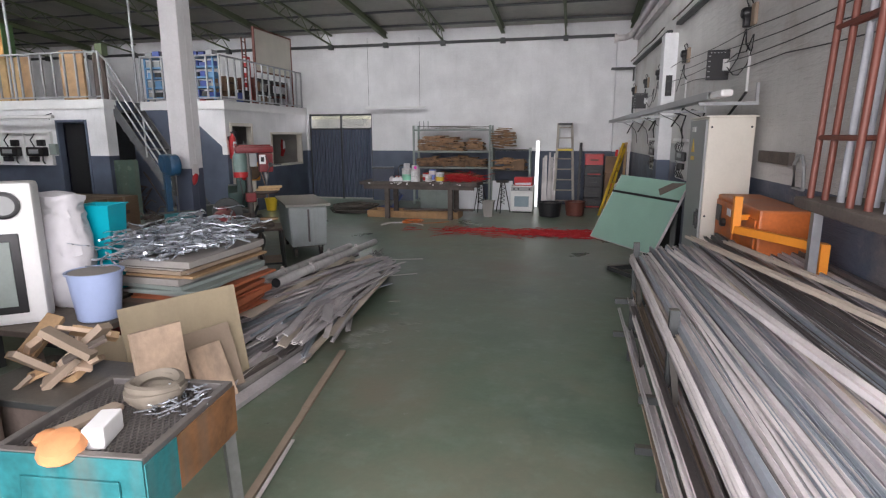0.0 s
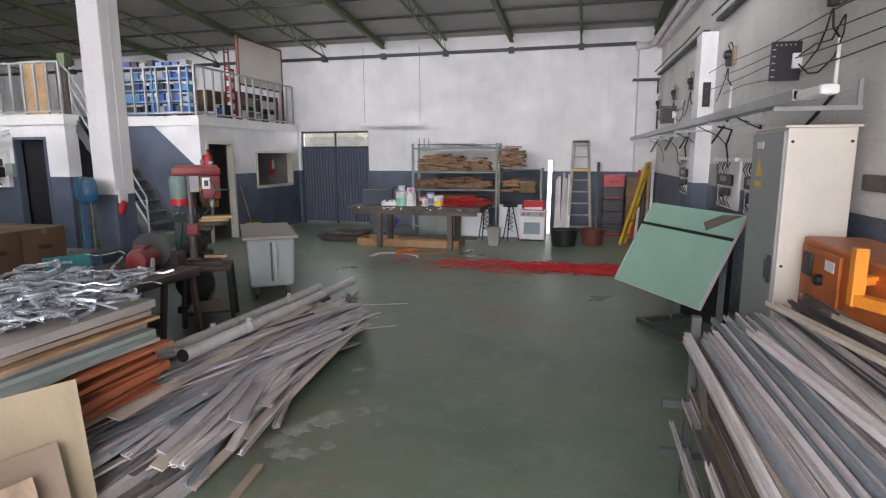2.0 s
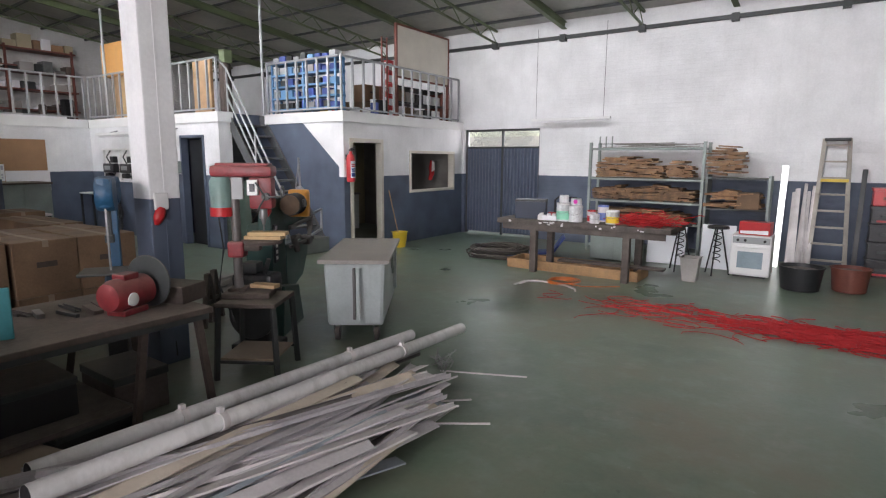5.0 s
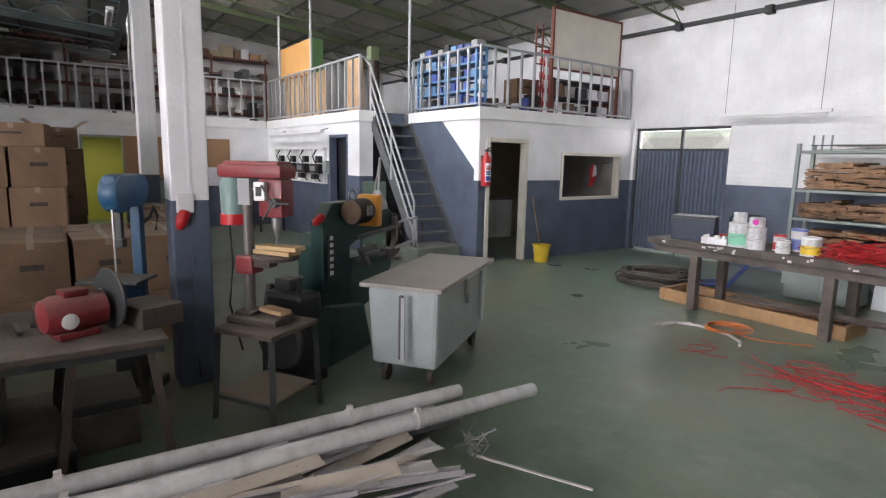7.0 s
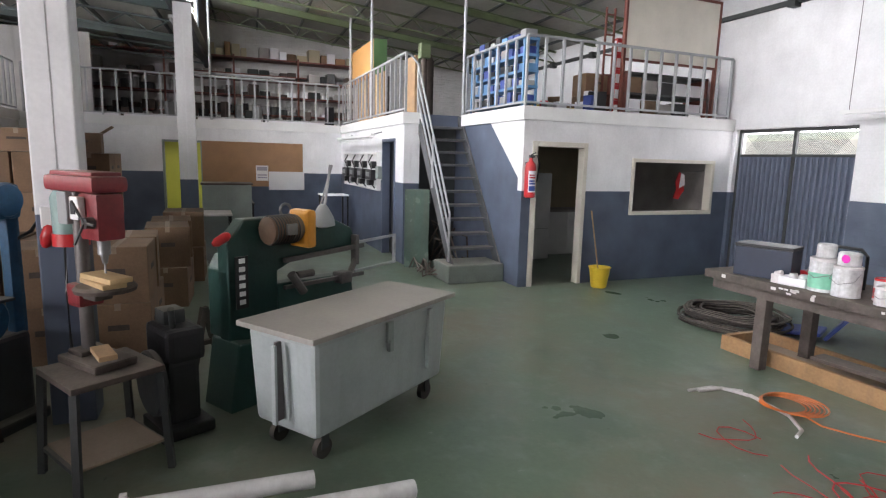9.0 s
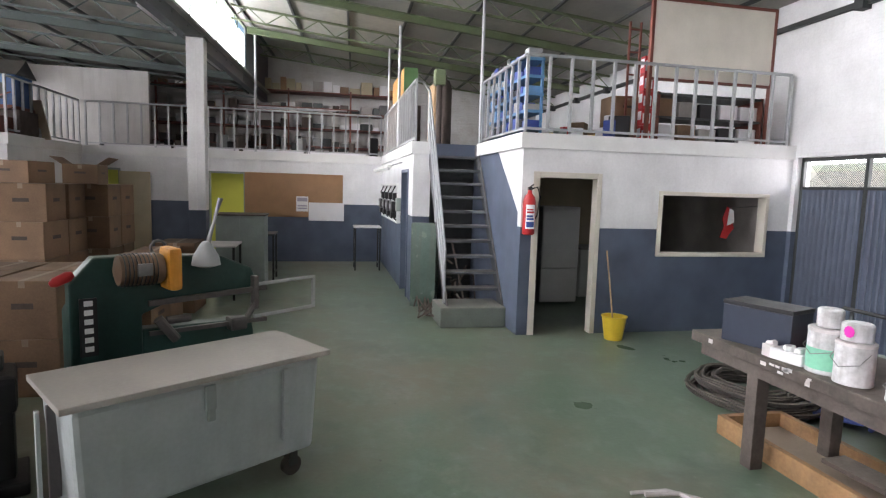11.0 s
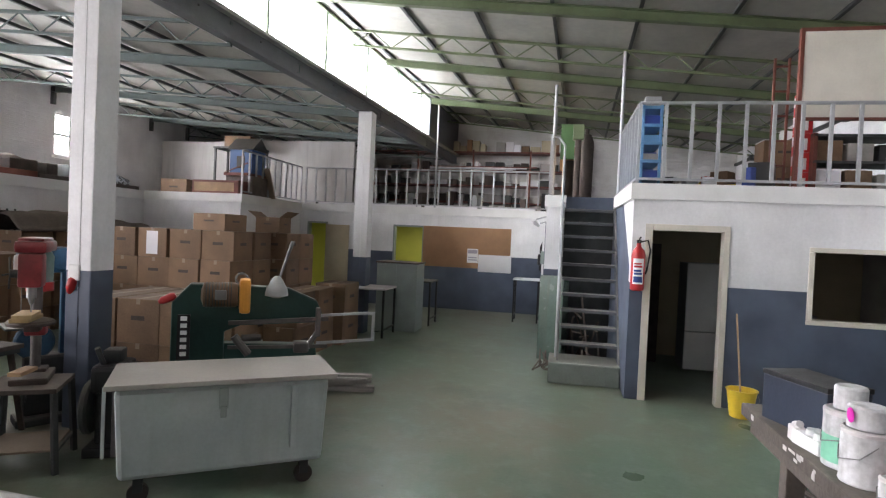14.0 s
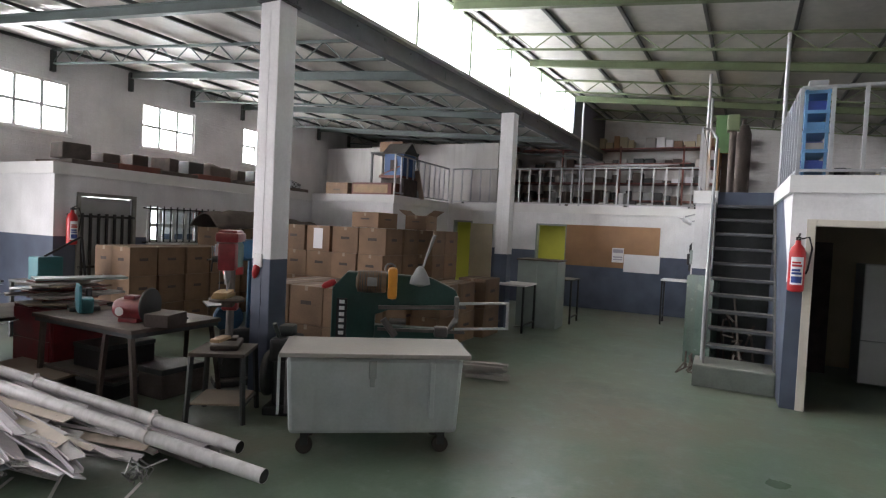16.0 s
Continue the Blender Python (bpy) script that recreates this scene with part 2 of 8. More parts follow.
M_CORK = mat("pin_board", (0.34, 0.20, 0.11), 0.85, 0, 0.15, 4)
M_PAPER = mat("paper", (0.75, 0.74, 0.76), 0.7, 0, 0.05, 4, 0)
M_INK = mat("print_grey", (0.35, 0.33, 0.40), 0.7, 0, 0.1, 4, 0)
M_YWALL = mat("yellow_green_wall", (0.50, 0.50, 0.10), 0.6, 0, 0.1, 3)
M_BEIGE = mat("beige_door", (0.42, 0.36, 0.24), 0.5, 0, 0.15, 3)
M_BLUES = mat("blue_shelf", (0.11, 0.25, 0.44), 0.45, 0, 0.2, 5)
M_NAVY = mat("dark_blue_bin", (0.04, 0.07, 0.28), 0.4, 0, 0.2, 5)
M_BROWNST = mat("oxide_red_steel", (0.16, 0.05, 0.035), 0.5, 0.1, 0.3, 5)
M_DIRTY = mat("dusty_brown", (0.085, 0.065, 0.055), 0.8, 0, 0.5, 5, 0.3, dust=0.45)
M_GREYP = mat("grey_enamel", (0.30, 0.31, 0.31), 0.45, 0, 0.12, 3)
M_GREYG = mat("grey_green_enamel", (0.26, 0.30, 0.28), 0.5, 0, 0.2, 3)
M_CONC = mat("concrete", (0.25, 0.25, 0.23), 0.8, 0, 0.3, 3, 0.4)


def glass(name, tint=(0.9, 0.95, 0.95)):
    m = bpy.data.materials.new(name)
    m.use_nodes = True
    b = m.node_tree.nodes["Principled BSDF"]
    b.inputs["Base Color"].default_value = (*tint, 1)
    b.inputs["Roughness"].default_value, b.inputs["Transmission Weight"].default_value, b.inputs["IOR"].default_value = 0.05, 1.0, 1.1
    return m


def glow(name, col, power):
    m = bpy.data.materials.new(name)
    m.use_nodes = True
    b = m.node_tree.nodes["Principled BSDF"]
    b.inputs["Base Color"].default_value = (*col, 1)
    b.inputs["Emission Color"].default_value = (*col, 1)
    b.inputs["Emission Strength"].default_value = power
    return m


M_GLASS = glass("window_glass")
M_OUT = glow("outside_daylight", (0.93, 0.97, 1.0), 3.0)

# ---- mesh helpers ----


class Shape:
    """Collects solid pieces into one mesh."""

    def __init__(self):
        self.bm = bmesh.new()

    def put(self, res, m):
        bmesh.ops.transform(self.bm, matrix=m, verts=res)
        return self

    def box(self, a, b, bev=0.0, m=Matrix()):
        c = [(p + q) / 2 for p, q in zip(a, b)]
        s = [max(abs(q - p), 1e-4) for p, q in zip(a, b)]
        r = bmesh.ops.create_cube(self.bm, size=1.0)["verts"]
        bmesh.ops.transform(self.bm, matrix=m @ Matrix.Translation(c) @ Matrix.Diagonal((*s, 1)), verts=r)
        if bev:
            ed = list({e for v in r for e in v.link_edges})
            bmesh.ops.bevel(self.bm, geom=ed, offset=min(bev, min(s) * 0.45), segments=2, affect="EDGES", profile=0.6)
        return self

    def rod(self, p, q, r, seg=10, r2=None, caps=True):
        p, q = Vector(p), Vector(q)
        d = q - p
        v = bmesh.ops.create_cone(self.bm, cap_ends=caps, segments=seg, radius1=r, radius2=r if r2 is None else r2, depth=d.length)["verts"]
        m = Matrix.Translation((p + q) / 2) @ d.to_track_quat("Z", "Y").to_matrix().to_4x4()
        bmesh.ops.transform(self.bm, matrix=m, verts=v)
        return self

    def bar(self, p, q, w, h=None):
        """Square bar from p to q."""
        p, q = Vector(p), Vector(q)
        d = q - p
        h = w if h is None else h
        m = Matrix.Translation((p + q) / 2) @ d.to_track_quat("Z", "Y").to_matrix().to_4x4()
        return self.box((-w / 2, -h / 2, -d.length / 2), (w / 2, h / 2, d.length / 2), 0, m)

    def tube(self, pts, r, seg=6):
        pts = [Vector(p) for p in pts]
        rings = []
        for i, p in enumerate(pts):
            d = (pts[min(i + 1, len(pts) - 1)] - pts[max(i - 1, 0)]).normalized()
            q = d.to_track_quat("Z", "Y")
            rings.append([self.bm.verts.new(p + q @ Vector((r * math.cos(a), r * math.sin(a), 0))) for a in [2 * math.pi * k / seg for k in range(seg)]])
        for a, b in zip(rings, rings[1:]):
            for k in range(seg):
                self.bm.faces.new((a[k], a[(k + 1) % seg], b[(k + 1) % seg], b[k]))
        self.bm.faces.new(rings[0][::-1])
        self.bm.faces.new(rings[-1])
        return self

    def lathe(self, prof, seg=20, m=Matrix()):
        rings = []
        for r, z in prof:
            rings.append([self.bm.verts.new(m @ Vector((r * math.cos(2 * math.pi * k / seg), r * math.sin(2 * math.pi * k / seg), z))) for k in range(seg)])
        for a, b in zip(rings, rings[1:]):
            for k in range(seg):
                self.bm.faces.new((a[k], a[(k + 1) % seg], b[(k + 1) % seg], b[k]))
        self.bm.faces.new(rings[0][::-1])
        self.bm.faces.new(rings[-1])
        return self

    def slab(self, poly, thick, m=Matrix()):
        """A flat outline in x, y, made thick along z."""
        lo = [self.bm.verts.new(m @ Vector((x, y, 0))) for x, y in poly]
        hi = [self.bm.verts.new(m @ Vector((x, y, thick))) for x, y in poly]
        self.bm.faces.new(lo[::-1])
        self.bm.faces.new(hi)
        k = len(poly)
        for i in range(k):
            self.bm.faces.new((lo[i], lo[(i + 1) % k], hi[(i + 1) % k], hi[i]))
        return self

    def hexa(self, lo, hi):
        """A solid from four lower and four upper corners."""
        a = [self.bm.verts.new(p) for p in lo]
        b = [self.bm.verts.new(p) for p in hi]
        self.bm.faces.new(a[::-1])
        self.bm.faces.new(b)
        for i in range(4):
            self.bm.faces.new((a[i], a[(i + 1) % 4], b[(i + 1) % 4], b[i]))
        return self

    def done(self, name, material, parent=None, smooth=False, bev=0.0):
        bmesh.ops.recalc_face_normals(self.bm, faces=self.bm.faces)
        me = bpy.data.meshes.new(name)
        self.bm.to_mesh(me)
        self.bm.free()
        me.materials.append(material)
        if smooth:
            me.shade_smooth()
            me.set_sharp_from_angle(angle=radians(38))
        ob = new(name, me)
        if parent:
            ob.parent = parent
        if bev:
            mod = ob.modifiers.new("bevel", "BEVEL")
            mod.width, mod.segments, mod.limit_method = bev, 2, "ANGLE"
        return ob


def thing(name, m, label, category, group=""):
    e = new(name)
    e.empty_display_size = 0.1
    e.matrix_world = m
    return tagged(e, label, category, group)


def setting(ob, label, category):
    return tagged(ob, label, category, kind="structure")


def writing(name, text, size, material, parent, m, extrude=0.001):
    cu = bpy.data.curves.new(name, "FONT")
    cu.body, cu.size, cu.extrude = text, size, extrude
    cu.align_x = cu.align_y = "CENTER"
    cu.materials.append(material)
    ob = new(name, cu)
    ob.parent = parent
    ob.matrix_basis = m
    return ob


rng = random.Random(7)

# ---- the building ----
XR, YF, YS, XO, XB, XU = 3.55, 15.95, -0.5, -5.87, -13.1, -16.1
HM = 2.6


def wall(name, boxes, material, label, bev=0.0):
    s = Shape()
    for a, b in boxes:
        s.box(a, b)
    return setting(s.done(name, material, bev=bev), label, "wall")


fl = setting(Shape().box((XU - 0.3, YS - 0.3, -0.2), (XR + 0.3, YF + 0.3, 0)).done("floor", M_FLOOR), "worn green painted concrete workshop floor", "floor")
setting(Shape().box((-60, -50, -0.3), (60, 60, -0.21)).done("ground", M_CONC), "plain concrete yard around the workshop", "ground")
# far wall with the gate opening
GX0, GX1, GZ = -5.8, -3.86, 2.44
wall("wall_north", [((XU - 0.3, YF, 0), (GX0, YF + 0.23, 4.62)), ((GX1, YF, 0), (XR + 0.3, YF + 0.23, 4.62)), ((GX0, YF, GZ), (GX1, YF + 0.23, 4.62))], M_WX, "white painted brick wall with slate blue dado")


def xe(y):
    """The side wall stands slightly askew."""
    return 3.40 - 0.033 * (y - 7.5)


ya, yb = YS - 0.3, YF - 0.001
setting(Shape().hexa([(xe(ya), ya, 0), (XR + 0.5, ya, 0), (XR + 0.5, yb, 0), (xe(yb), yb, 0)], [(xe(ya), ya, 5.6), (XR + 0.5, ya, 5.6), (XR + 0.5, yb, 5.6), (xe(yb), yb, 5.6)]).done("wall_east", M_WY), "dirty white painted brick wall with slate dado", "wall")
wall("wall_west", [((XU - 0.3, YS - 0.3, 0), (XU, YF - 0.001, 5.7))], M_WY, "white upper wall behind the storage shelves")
# south wall with three high windows and the roller door opening
sb, x = [], XU
for w0, w1 in ((-11.27, -9.86), (-8.3, -6.89), (-5.3, -3.89)):
    sb += [((x, YS - 0.23, 0), (w0, YS, 5.4)), ((w0, YS - 0.23, 0), (w1, YS, 3.35)), ((w0, YS - 0.23, 4.35), (w1, YS, 5.4))]
    x = w1
sb += [((x, YS - 0.23, 0), (-0.4, YS, 5.4)), ((-0.4, YS - 0.23, 3.5), (3.2, YS, 5.4)), ((3.2, YS - 0.23, 0), (xe(YS) - 0.001, YS, 5.4))]
wall("wall_south", sb, M_WX, "white painted wall with high steel windows")


def steel_window(name, x0, x1, z0, z1, y, cols, rows):
    e = setting(thing(name, pose((x0 + x1) / 2, y, z0), "bright steel framed window with small panes", "window"), "", "")
    e["kind"] = "structure"
    w, h = x1 - x0, z1 - z0
    s = Shape()
    s.box((-w / 2, -0.03, 0), (-w / 2 + 0.05, 0.03, h)).box((w / 2 - 0.05, -0.03, 0), (w / 2, 0.03, h))
    s.box((-w / 2, -0.03, 0), (w / 2, 0.03, 0.05)).box((-w / 2, -0.03, h - 0.05), (w / 2, 0.03, h))
    for i in range(1, cols):
        xx = -w / 2 + w * i / cols
        s.box((xx - 0.028, -0.025, 0.05), (xx + 0.028, 0.025, h - 0.05))
    for i in range(1, rows):
        s.box((-w / 2 + 0.05, -0.022, h * i / rows - 0.03), (w / 2 - 0.05, 0.022, h * i / rows + 0.03))
    s.done("frame", M_WHITE, e)
    for i in range(cols):
        for j in range(rows):
            p = Shape().box((-w / 2 + w * i / cols + 0.02, -0.004, h * j / rows + 0.02), (-w / 2 + w * (i + 1) / cols - 0.02, 0.004, h * (j + 1) / rows - 0.02)).done("pane", M_GLASS, e)
            p.visible_shadow = False
    Shape().box((-w / 2 - 0.05, 0.0, -0.06), (w / 2 + 0.05, 0.14, -0.002), 0.008).done("sill", M_WHITE, e)
    return e


for k, (w0, w1) in enumerate(((-11.27, -9.86), (-8.3, -6.89), (-5.3, -3.89))):
    steel_window("window_%d" % (k + 1), w0, w1, 3.35, 4.35, YS - 0.06, 3, 2)




def yc(x):
    """The clerestory's line across the hall."""
    return 6.82 - 0.07 * x


# roof sheets, as solids
xa, xb = XU - 0.3, XR + 0.3
ZN0, ZN1, ZS0, ZS1 = 5.47, 4.58, 4.36, 5.0
s = Shape()
s.hexa([(xa, yc(xa) - 0.15, ZN0), (xb, yc(xb) - 0.15, ZN0), (xb, YF + 0.3, ZN1), (xa, YF + 0.3, ZN1)], [(xa, yc(xa) - 0.15, ZN0 + 0.05), (xb, yc(xb) - 0.15, ZN0 + 0.05), (xb, YF + 0.3, ZN1 + 0.05), (xa, YF + 0.3, ZN1 + 0.05)])
setting(s.done("ceiling_north", M_ROOF), "grey foil-lined sheet roof on green steel", "roof")
s = Shape()
s.hexa([(xa, YS - 0.3, ZS1), (xb, YS - 0.3, ZS1), (xb, yc(xb) + 0.05, ZS0), (xa, yc(xa) + 0.05, ZS0)], [(xa, YS - 0.3, ZS1 + 0.05), (xb, YS - 0.3, ZS1 + 0.05), (xb, yc(xb) + 0.05, ZS0 + 0.05), (xa, yc(xa) + 0.05, ZS0 + 0.05)])
setting(s.done("ceiling_south", M_ROOF), "grey foil-lined sheet roof rising to the windows", "roof")


def znorth(x, y):
    t = (y - yc(x) + 0.15) / (YF + 0.3 - yc(x) + 0.15)
    return ZN0 + (ZN1 - ZN0) * t


def zsouth(x, y):
    t = (y - YS + 0.3) / (yc(x) + 0.05 - YS + 0.3)
    return ZS1 + (ZS0 - ZS1) * t


# purlins along x
s = Shape()
for k in range(8):
    f = (k + 0.15) / 7.6
    p = [(x, yc(x) + f * (YF - yc(x)), 0) for x in (XU, XR)]
    s.bar((p[0][0], p[0][1], znorth(XU, p[0][1]) - 0.03), (p[1][0], p[1][1], znorth(XR, p[1][1]) - 0.03), 0.05, 0.05)
for k in range(7):
    f = (k + 0.15) / 6.6
    p = [(x, YS + f * (yc(x) - YS), 0) for x in (XU, XR)]
    s.bar((p[0][0], p[0][1], zsouth(XU, p[0][1]) - 0.03), (p[1][0], p[1][1], zsouth(XR, p[1][1]) - 0.03), 0.05, 0.05)
setting(s.done("roof_purlins", M_DKST), "dark steel roof purlins", "roof purlin")


def rafter(x, kind):
    """A rafter of each roof at x: a green I-beam or a lattice girder."""
    for part, zf, y0, y1, shade in (("north", znorth, yc(x) + 0.02, YF - 0.02, M_GREENST), ("south", zsouth, YS + 0.02, yc(x) - 0.05, M_GREYST)):
        s = Shape()
        a, b = Vector((x, y0, zf(x, y0) - 0.06)), Vector((x, y1, zf(x, y1) - 0.06))
        if kind == "beam":
            for dz, w, h in ((0.0, 0.10, 0.012), (-0.065, 0.01, 0.12), (-0.13, 0.10, 0.012)):
                o = Vector((0, 0, dz))
                s.hexa([a + o + Vector((-w / 2, 0, -h / 2)), a + o + Vector((w / 2, 0, -h / 2)), b + o + Vector((w / 2, 0, -h / 2)), b + o + Vector((-w / 2, 0, -h / 2))],
                       [a + o + Vector((-w / 2, 0, h / 2)), a + o + Vector((w / 2, 0, h / 2)), b + o + Vector((w / 2, 0, h / 2)), b + o + Vector((-w / 2, 0, h / 2))])
        else:
            o = Vector((0, 0, -0.26))
            s.bar(a, b, 0.05, 0.04).bar(a + o, b + o, 0.04, 0.035)
            n = max(6, int((b - a).length / 0.34)) // 2 * 2
            for i in range(n):
                p, q = a + (b - a) * (i / n), a + (b - a) * ((i + 1) / n)
                s.rod(p if i % 2 else p + o, q + o if i % 2 else q, 0.011, 5)
        setting(s.done("roof_%s_%s" % (part, "rafter" if kind == "beam" else "girder"), shade), "green painted steel roof " + ("beam" if kind == "beam" else "lattice girder"), "roof beam")


xr = 3.03
k = 0
while xr > XU + 0.3:
    rafter(xr, "beam" if k % 2 == 0 else "lattice")
    xr -= 1.6
    k += 1
# eave ring beam on the far wall with bearing stubs
s = Shape()
s.box((XU, YF - 0.07, 4.22), (2.67, YF - 0.01, 4.29))
xr = 3.03
while xr > XU + 0.3:
    s.box((xr - 0.06, YF - 0.14, 4.17), (xr + 0.06, YF - 0.005, 4.3))
    s.box((xr - 0.04, YS + 0.005, 4.5), (xr + 0.04, YS + 0.09, 4.9))
    xr -= 1.6
setting(s.done("wall_plate", M_DKST), "dark steel wall plate under the rafters", "trim")
# clerestory: gutter beam, glazing bars and panes
s = Shape()
P = lambda x, dy, z: (x, yc(x) + dy, z)
for d0, d1, z0, z1 in ((-0.14, 0.0, 4.10, 4.14), (-0.08, -0.06, 4.14, 4.40), (-0.14, 0.0, 4.40, 4.44)):
    s.hexa([P(XU, d0, z0), P(XR, d0, z0), P(XR, d1, z0), P(XU, d1, z0)], [P(XU, d0, z1), P(XR, d0, z1), P(XR, d1, z1), P(XU, d1, z1)])
setting(s.done("clerestory_beam", M_VALLEY), "dark steel valley beam under the clerestory glazing", "roof beam")
s = Shape()
xx = XU + 0.4
while xx < XR:
    s.bar(P(xx, -0.07, 4.44), P(xx, -0.07, 5.45), 0.03)
    xx += 1.66
s.bar(P(XU, -0.07, 5.43), P(XR, -0.07, 5.43), 0.05)
setting(s.done("clerestory_frame", M_GREENST), "green steel clerestory glazing bars", "window")
s = Shape().hexa([P(XU, -0.085, 4.44), P(XR, -0.085, 4.44), P(XR, -0.077, 4.44), P(XU, -0.077, 4.44)], [P(XU, -0.085, 5.41), P(XR, -0.085, 5.41), P(XR, -0.077, 5.41), P(XU, -0.077, 5.41)])
g = setting(s.done("clerestory_glass", M_GLASS), "bright clerestory glazing along the roof step", "window")
g.visible_shadow = False
s = Shape().hexa([P(XU, -0.075, 4.44), P(XB, -0.075, 4.44), P(XB, -0.04, 4.44), P(XU, -0.04, 4.44)], [P(XU, -0.075, 5.41), P(XB, -0.075, 5.41), P(XB, -0.04, 5.41), P(XU, -0.04, 5.41)])
setting(s.done("clerestory_end_panel", M_VALLEY), "closed grey panel at the end of the clerestory", "wall")
# daylight outside the openings
s = Shape().hexa([P(XU, -1.0, 4.75), P(XR, -1.0, 4.75), P(XR, -0.95, 4.75), P(XU, -0.95, 4.75)], [P(XU, -1.0, 8), P(XR, -1.0, 8), P(XR, -0.95, 8), P(XU, -0.95, 8)])
setting(s.done("backdrop_clerestory", M_OUT), "pale overcast daylight outside", "backdrop")
for nm, a, b in (("backdrop_windows", (-16, -3.2, 1.5), (-1.5, -3.1, 9)), ("backdrop_gate", (-12, 19.6, 2.6), (-1, 19.7, 7))):
    setting(Shape().box(a, b).done(nm, M_OUT), "pale overcast daylight outside", "backdrop")
setting(Shape().box((-9, 18.0, -0.2), (-2, 18.2, 2.35)).done("yard_wall", M_CREAM), "plain pale yard wall beyond the gate", "wall")

# ---- columns and pillars ----


def column(x, y, top):
    e = thing("steel_column", pose(x, y, 0), "white boxed column with slate blue base paint", "column", "hall columns")
    w = 0.13
    Shape().box((-w, -w, 0), (w, w, top), 0.012).done("shaft", M_PLAS, e)
    Shape().box((-w + 0.02, -0.01, 0.2), (w + 0.004, 0.01, top - 0.1)).done("weld_seam", M_PLAS, e)
    Shape().box((-w - 0.03, -w - 0.03, top), (w + 0.03, w + 0.03, top + 0.015)).done("cap_plate", M_DKST, e)
    return e


column(-3.13, 6.97, 4.085)
column(-8.78, 7.53, 4.085)
wall("wall_pillar", [((3.1, 10.5, 0), (3.31, 10.9, 3.4))], M_PLAS, "white painted wall pillar with slate base")
wall("wall_corner_pillar", [((2.68, 15.5, 0), (3.14, YF, 4.2))], M_PLAS, "white painted corner pillar with slate base")

# ---- offices and mezzanine ----
T = 0.12
wall("office_front_wall", [((XO - T, 11.97, 0), (XO, 12.2, HM - 0.19)), ((XO - T, 12.2, 2.05), (XO, 13.0, HM - 0.19)), ((XO - T, 13.0, 0), (XO, 13.95, HM - 0.19)),
                           ((XO - T, 13.95, 0), (XO, 15.55, 1.09)), ((XO - T, 13.95, 1.87), (XO, 15.55, HM - 0.19)), ((XO - T, 15.55, 0), (XO, YF - 0.001, HM - 0.19))], M_PLAS, "two-tone plastered office wall with door and hatch")
wall("office_side_wall", [((XB, 11.97, 0), (XO - T - 0.001, 12.09, HM - 0.19))], M_SLANT, "stair side wall painted slate on a slant")
wall("office_back_wall", [((-9.1, 12.092, 0), (-9.0, YF - 0.001, HM - 0.2))], M_BEIGE, "dull beige inner wall of the office")
wall("office_lining", [((-8.99, YF - 0.03, 0), (XO - T - 0.002, YF - 0.004, 2.37))], M_GREYBOARD, "grey-brown lining inside the office")
wall("fascia_office", [((XO - 0.02, 11.93, HM - 0.19), (XO + 0.035, YF - 0.002, HM)), ((-8.0, 11.93, HM - 0.19), (XO - 0.021, 11.968, HM))], M_WHITE, "white fascia of the mezzanine edge")
wall("rear_office_wall", [((XB, 10.9, 0), (-9.28, 11.02, HM - 0.19)), ((-9.28, 10.9, 2.13), (-8.56, 11.02, HM - 0.19)), ((-8.56, 10.9, 0), (-8.03, 11.02, HM - 0.19)), ((-8.15, 11.021, 0), (-8.03, 11.18, HM - 0.19))], M_PLAS, "two-tone plastered wall of the rear office")
wall("fascia_rear_office", [((XB + 0.05, 10.865, HM - 0.19), (-7.99, 11.2, HM))], M_WHITE, "white fascia over the rear office")
wall("rear_wall", [((XB - 0.15, YS, 0), (XB, 4.45, HM - 0.19)), ((XB - 0.15, 4.45, 2.08), (XB, 4.95, HM - 0.19)), ((XB - 0.15, 4.95, 0), (XB, 6.88, HM - 0.19)), ((XB - 0.15, 6.88, 2.08), (XB, 7.64, HM - 0.19)), ((XB - 0.15, 7.64, 0), (XB, 10.899, HM - 0.19))], M_PLAS, "two-tone plastered rear wall")
wall("fascia_rear", [((XB - 0.1, 4.24, HM - 0.19), (XB + 0.04, 10.86, HM))], M_WHITE, "white mezzanine fascia")
YB = 1.75
wall("store_wall", [((-3.95, YS, 0), (-3.83, YB, HM - 0.19)), ((-4.2, YB - T, 0), (-3.831, YB - 0.001, HM - 0.19)), ((-5.2, YB - T, 2.1), (-4.2, YB - 0.001, HM - 0.19)), ((-5.45, YB - T, 0), (-5.2, YB - 0.001, HM - 0.19)),
                    ((-7.0, YB - T, 0), (-5.45, YB - 0.001, 1.3)), ((-7.0, YB - T, 1.97), (-5.45, YB - 0.001, HM - 0.19)), ((-10.1, YB - T, 0), (-7.0, YB - 0.001, HM - 0.19))], M_PLAS, "two-tone plastered store room wall")
wall("fascia_store", [((-10.1, YB, HM - 0.19), (-3.79, YB + 0.03, HM)), ((-3.829, YS, HM - 0.19), (-3.79, YB, HM))], M_WHITE, "white fascia of the store room")
wall("inner_office_wall", [((-10.22, YB, 0), (-10.1, 4.2, HM - 0.19)), ((XB + 0.001, 4.08, 0), (-10.221, 4.2, HM - 0.19))], M_PLAS, "two-tone plastered room block")
wall("fascia_inner", [((-10.1, YB + 0.031, HM - 0.19), (-10.06, 4.24, HM)), ((XB, 4.2, HM - 0.19), (-10.1, 4.24, HM))], M_WHITE, "white fascia of the room block")
s = Shape()
s.box((-8.0, 11.98, HM - 0.19), (XO - 0.022, YF - 0.003, HM - 0.004))
s.box((XU, 11.201, HM - 0.19), (-8.41, YF - 0.004, HM - 0.005))
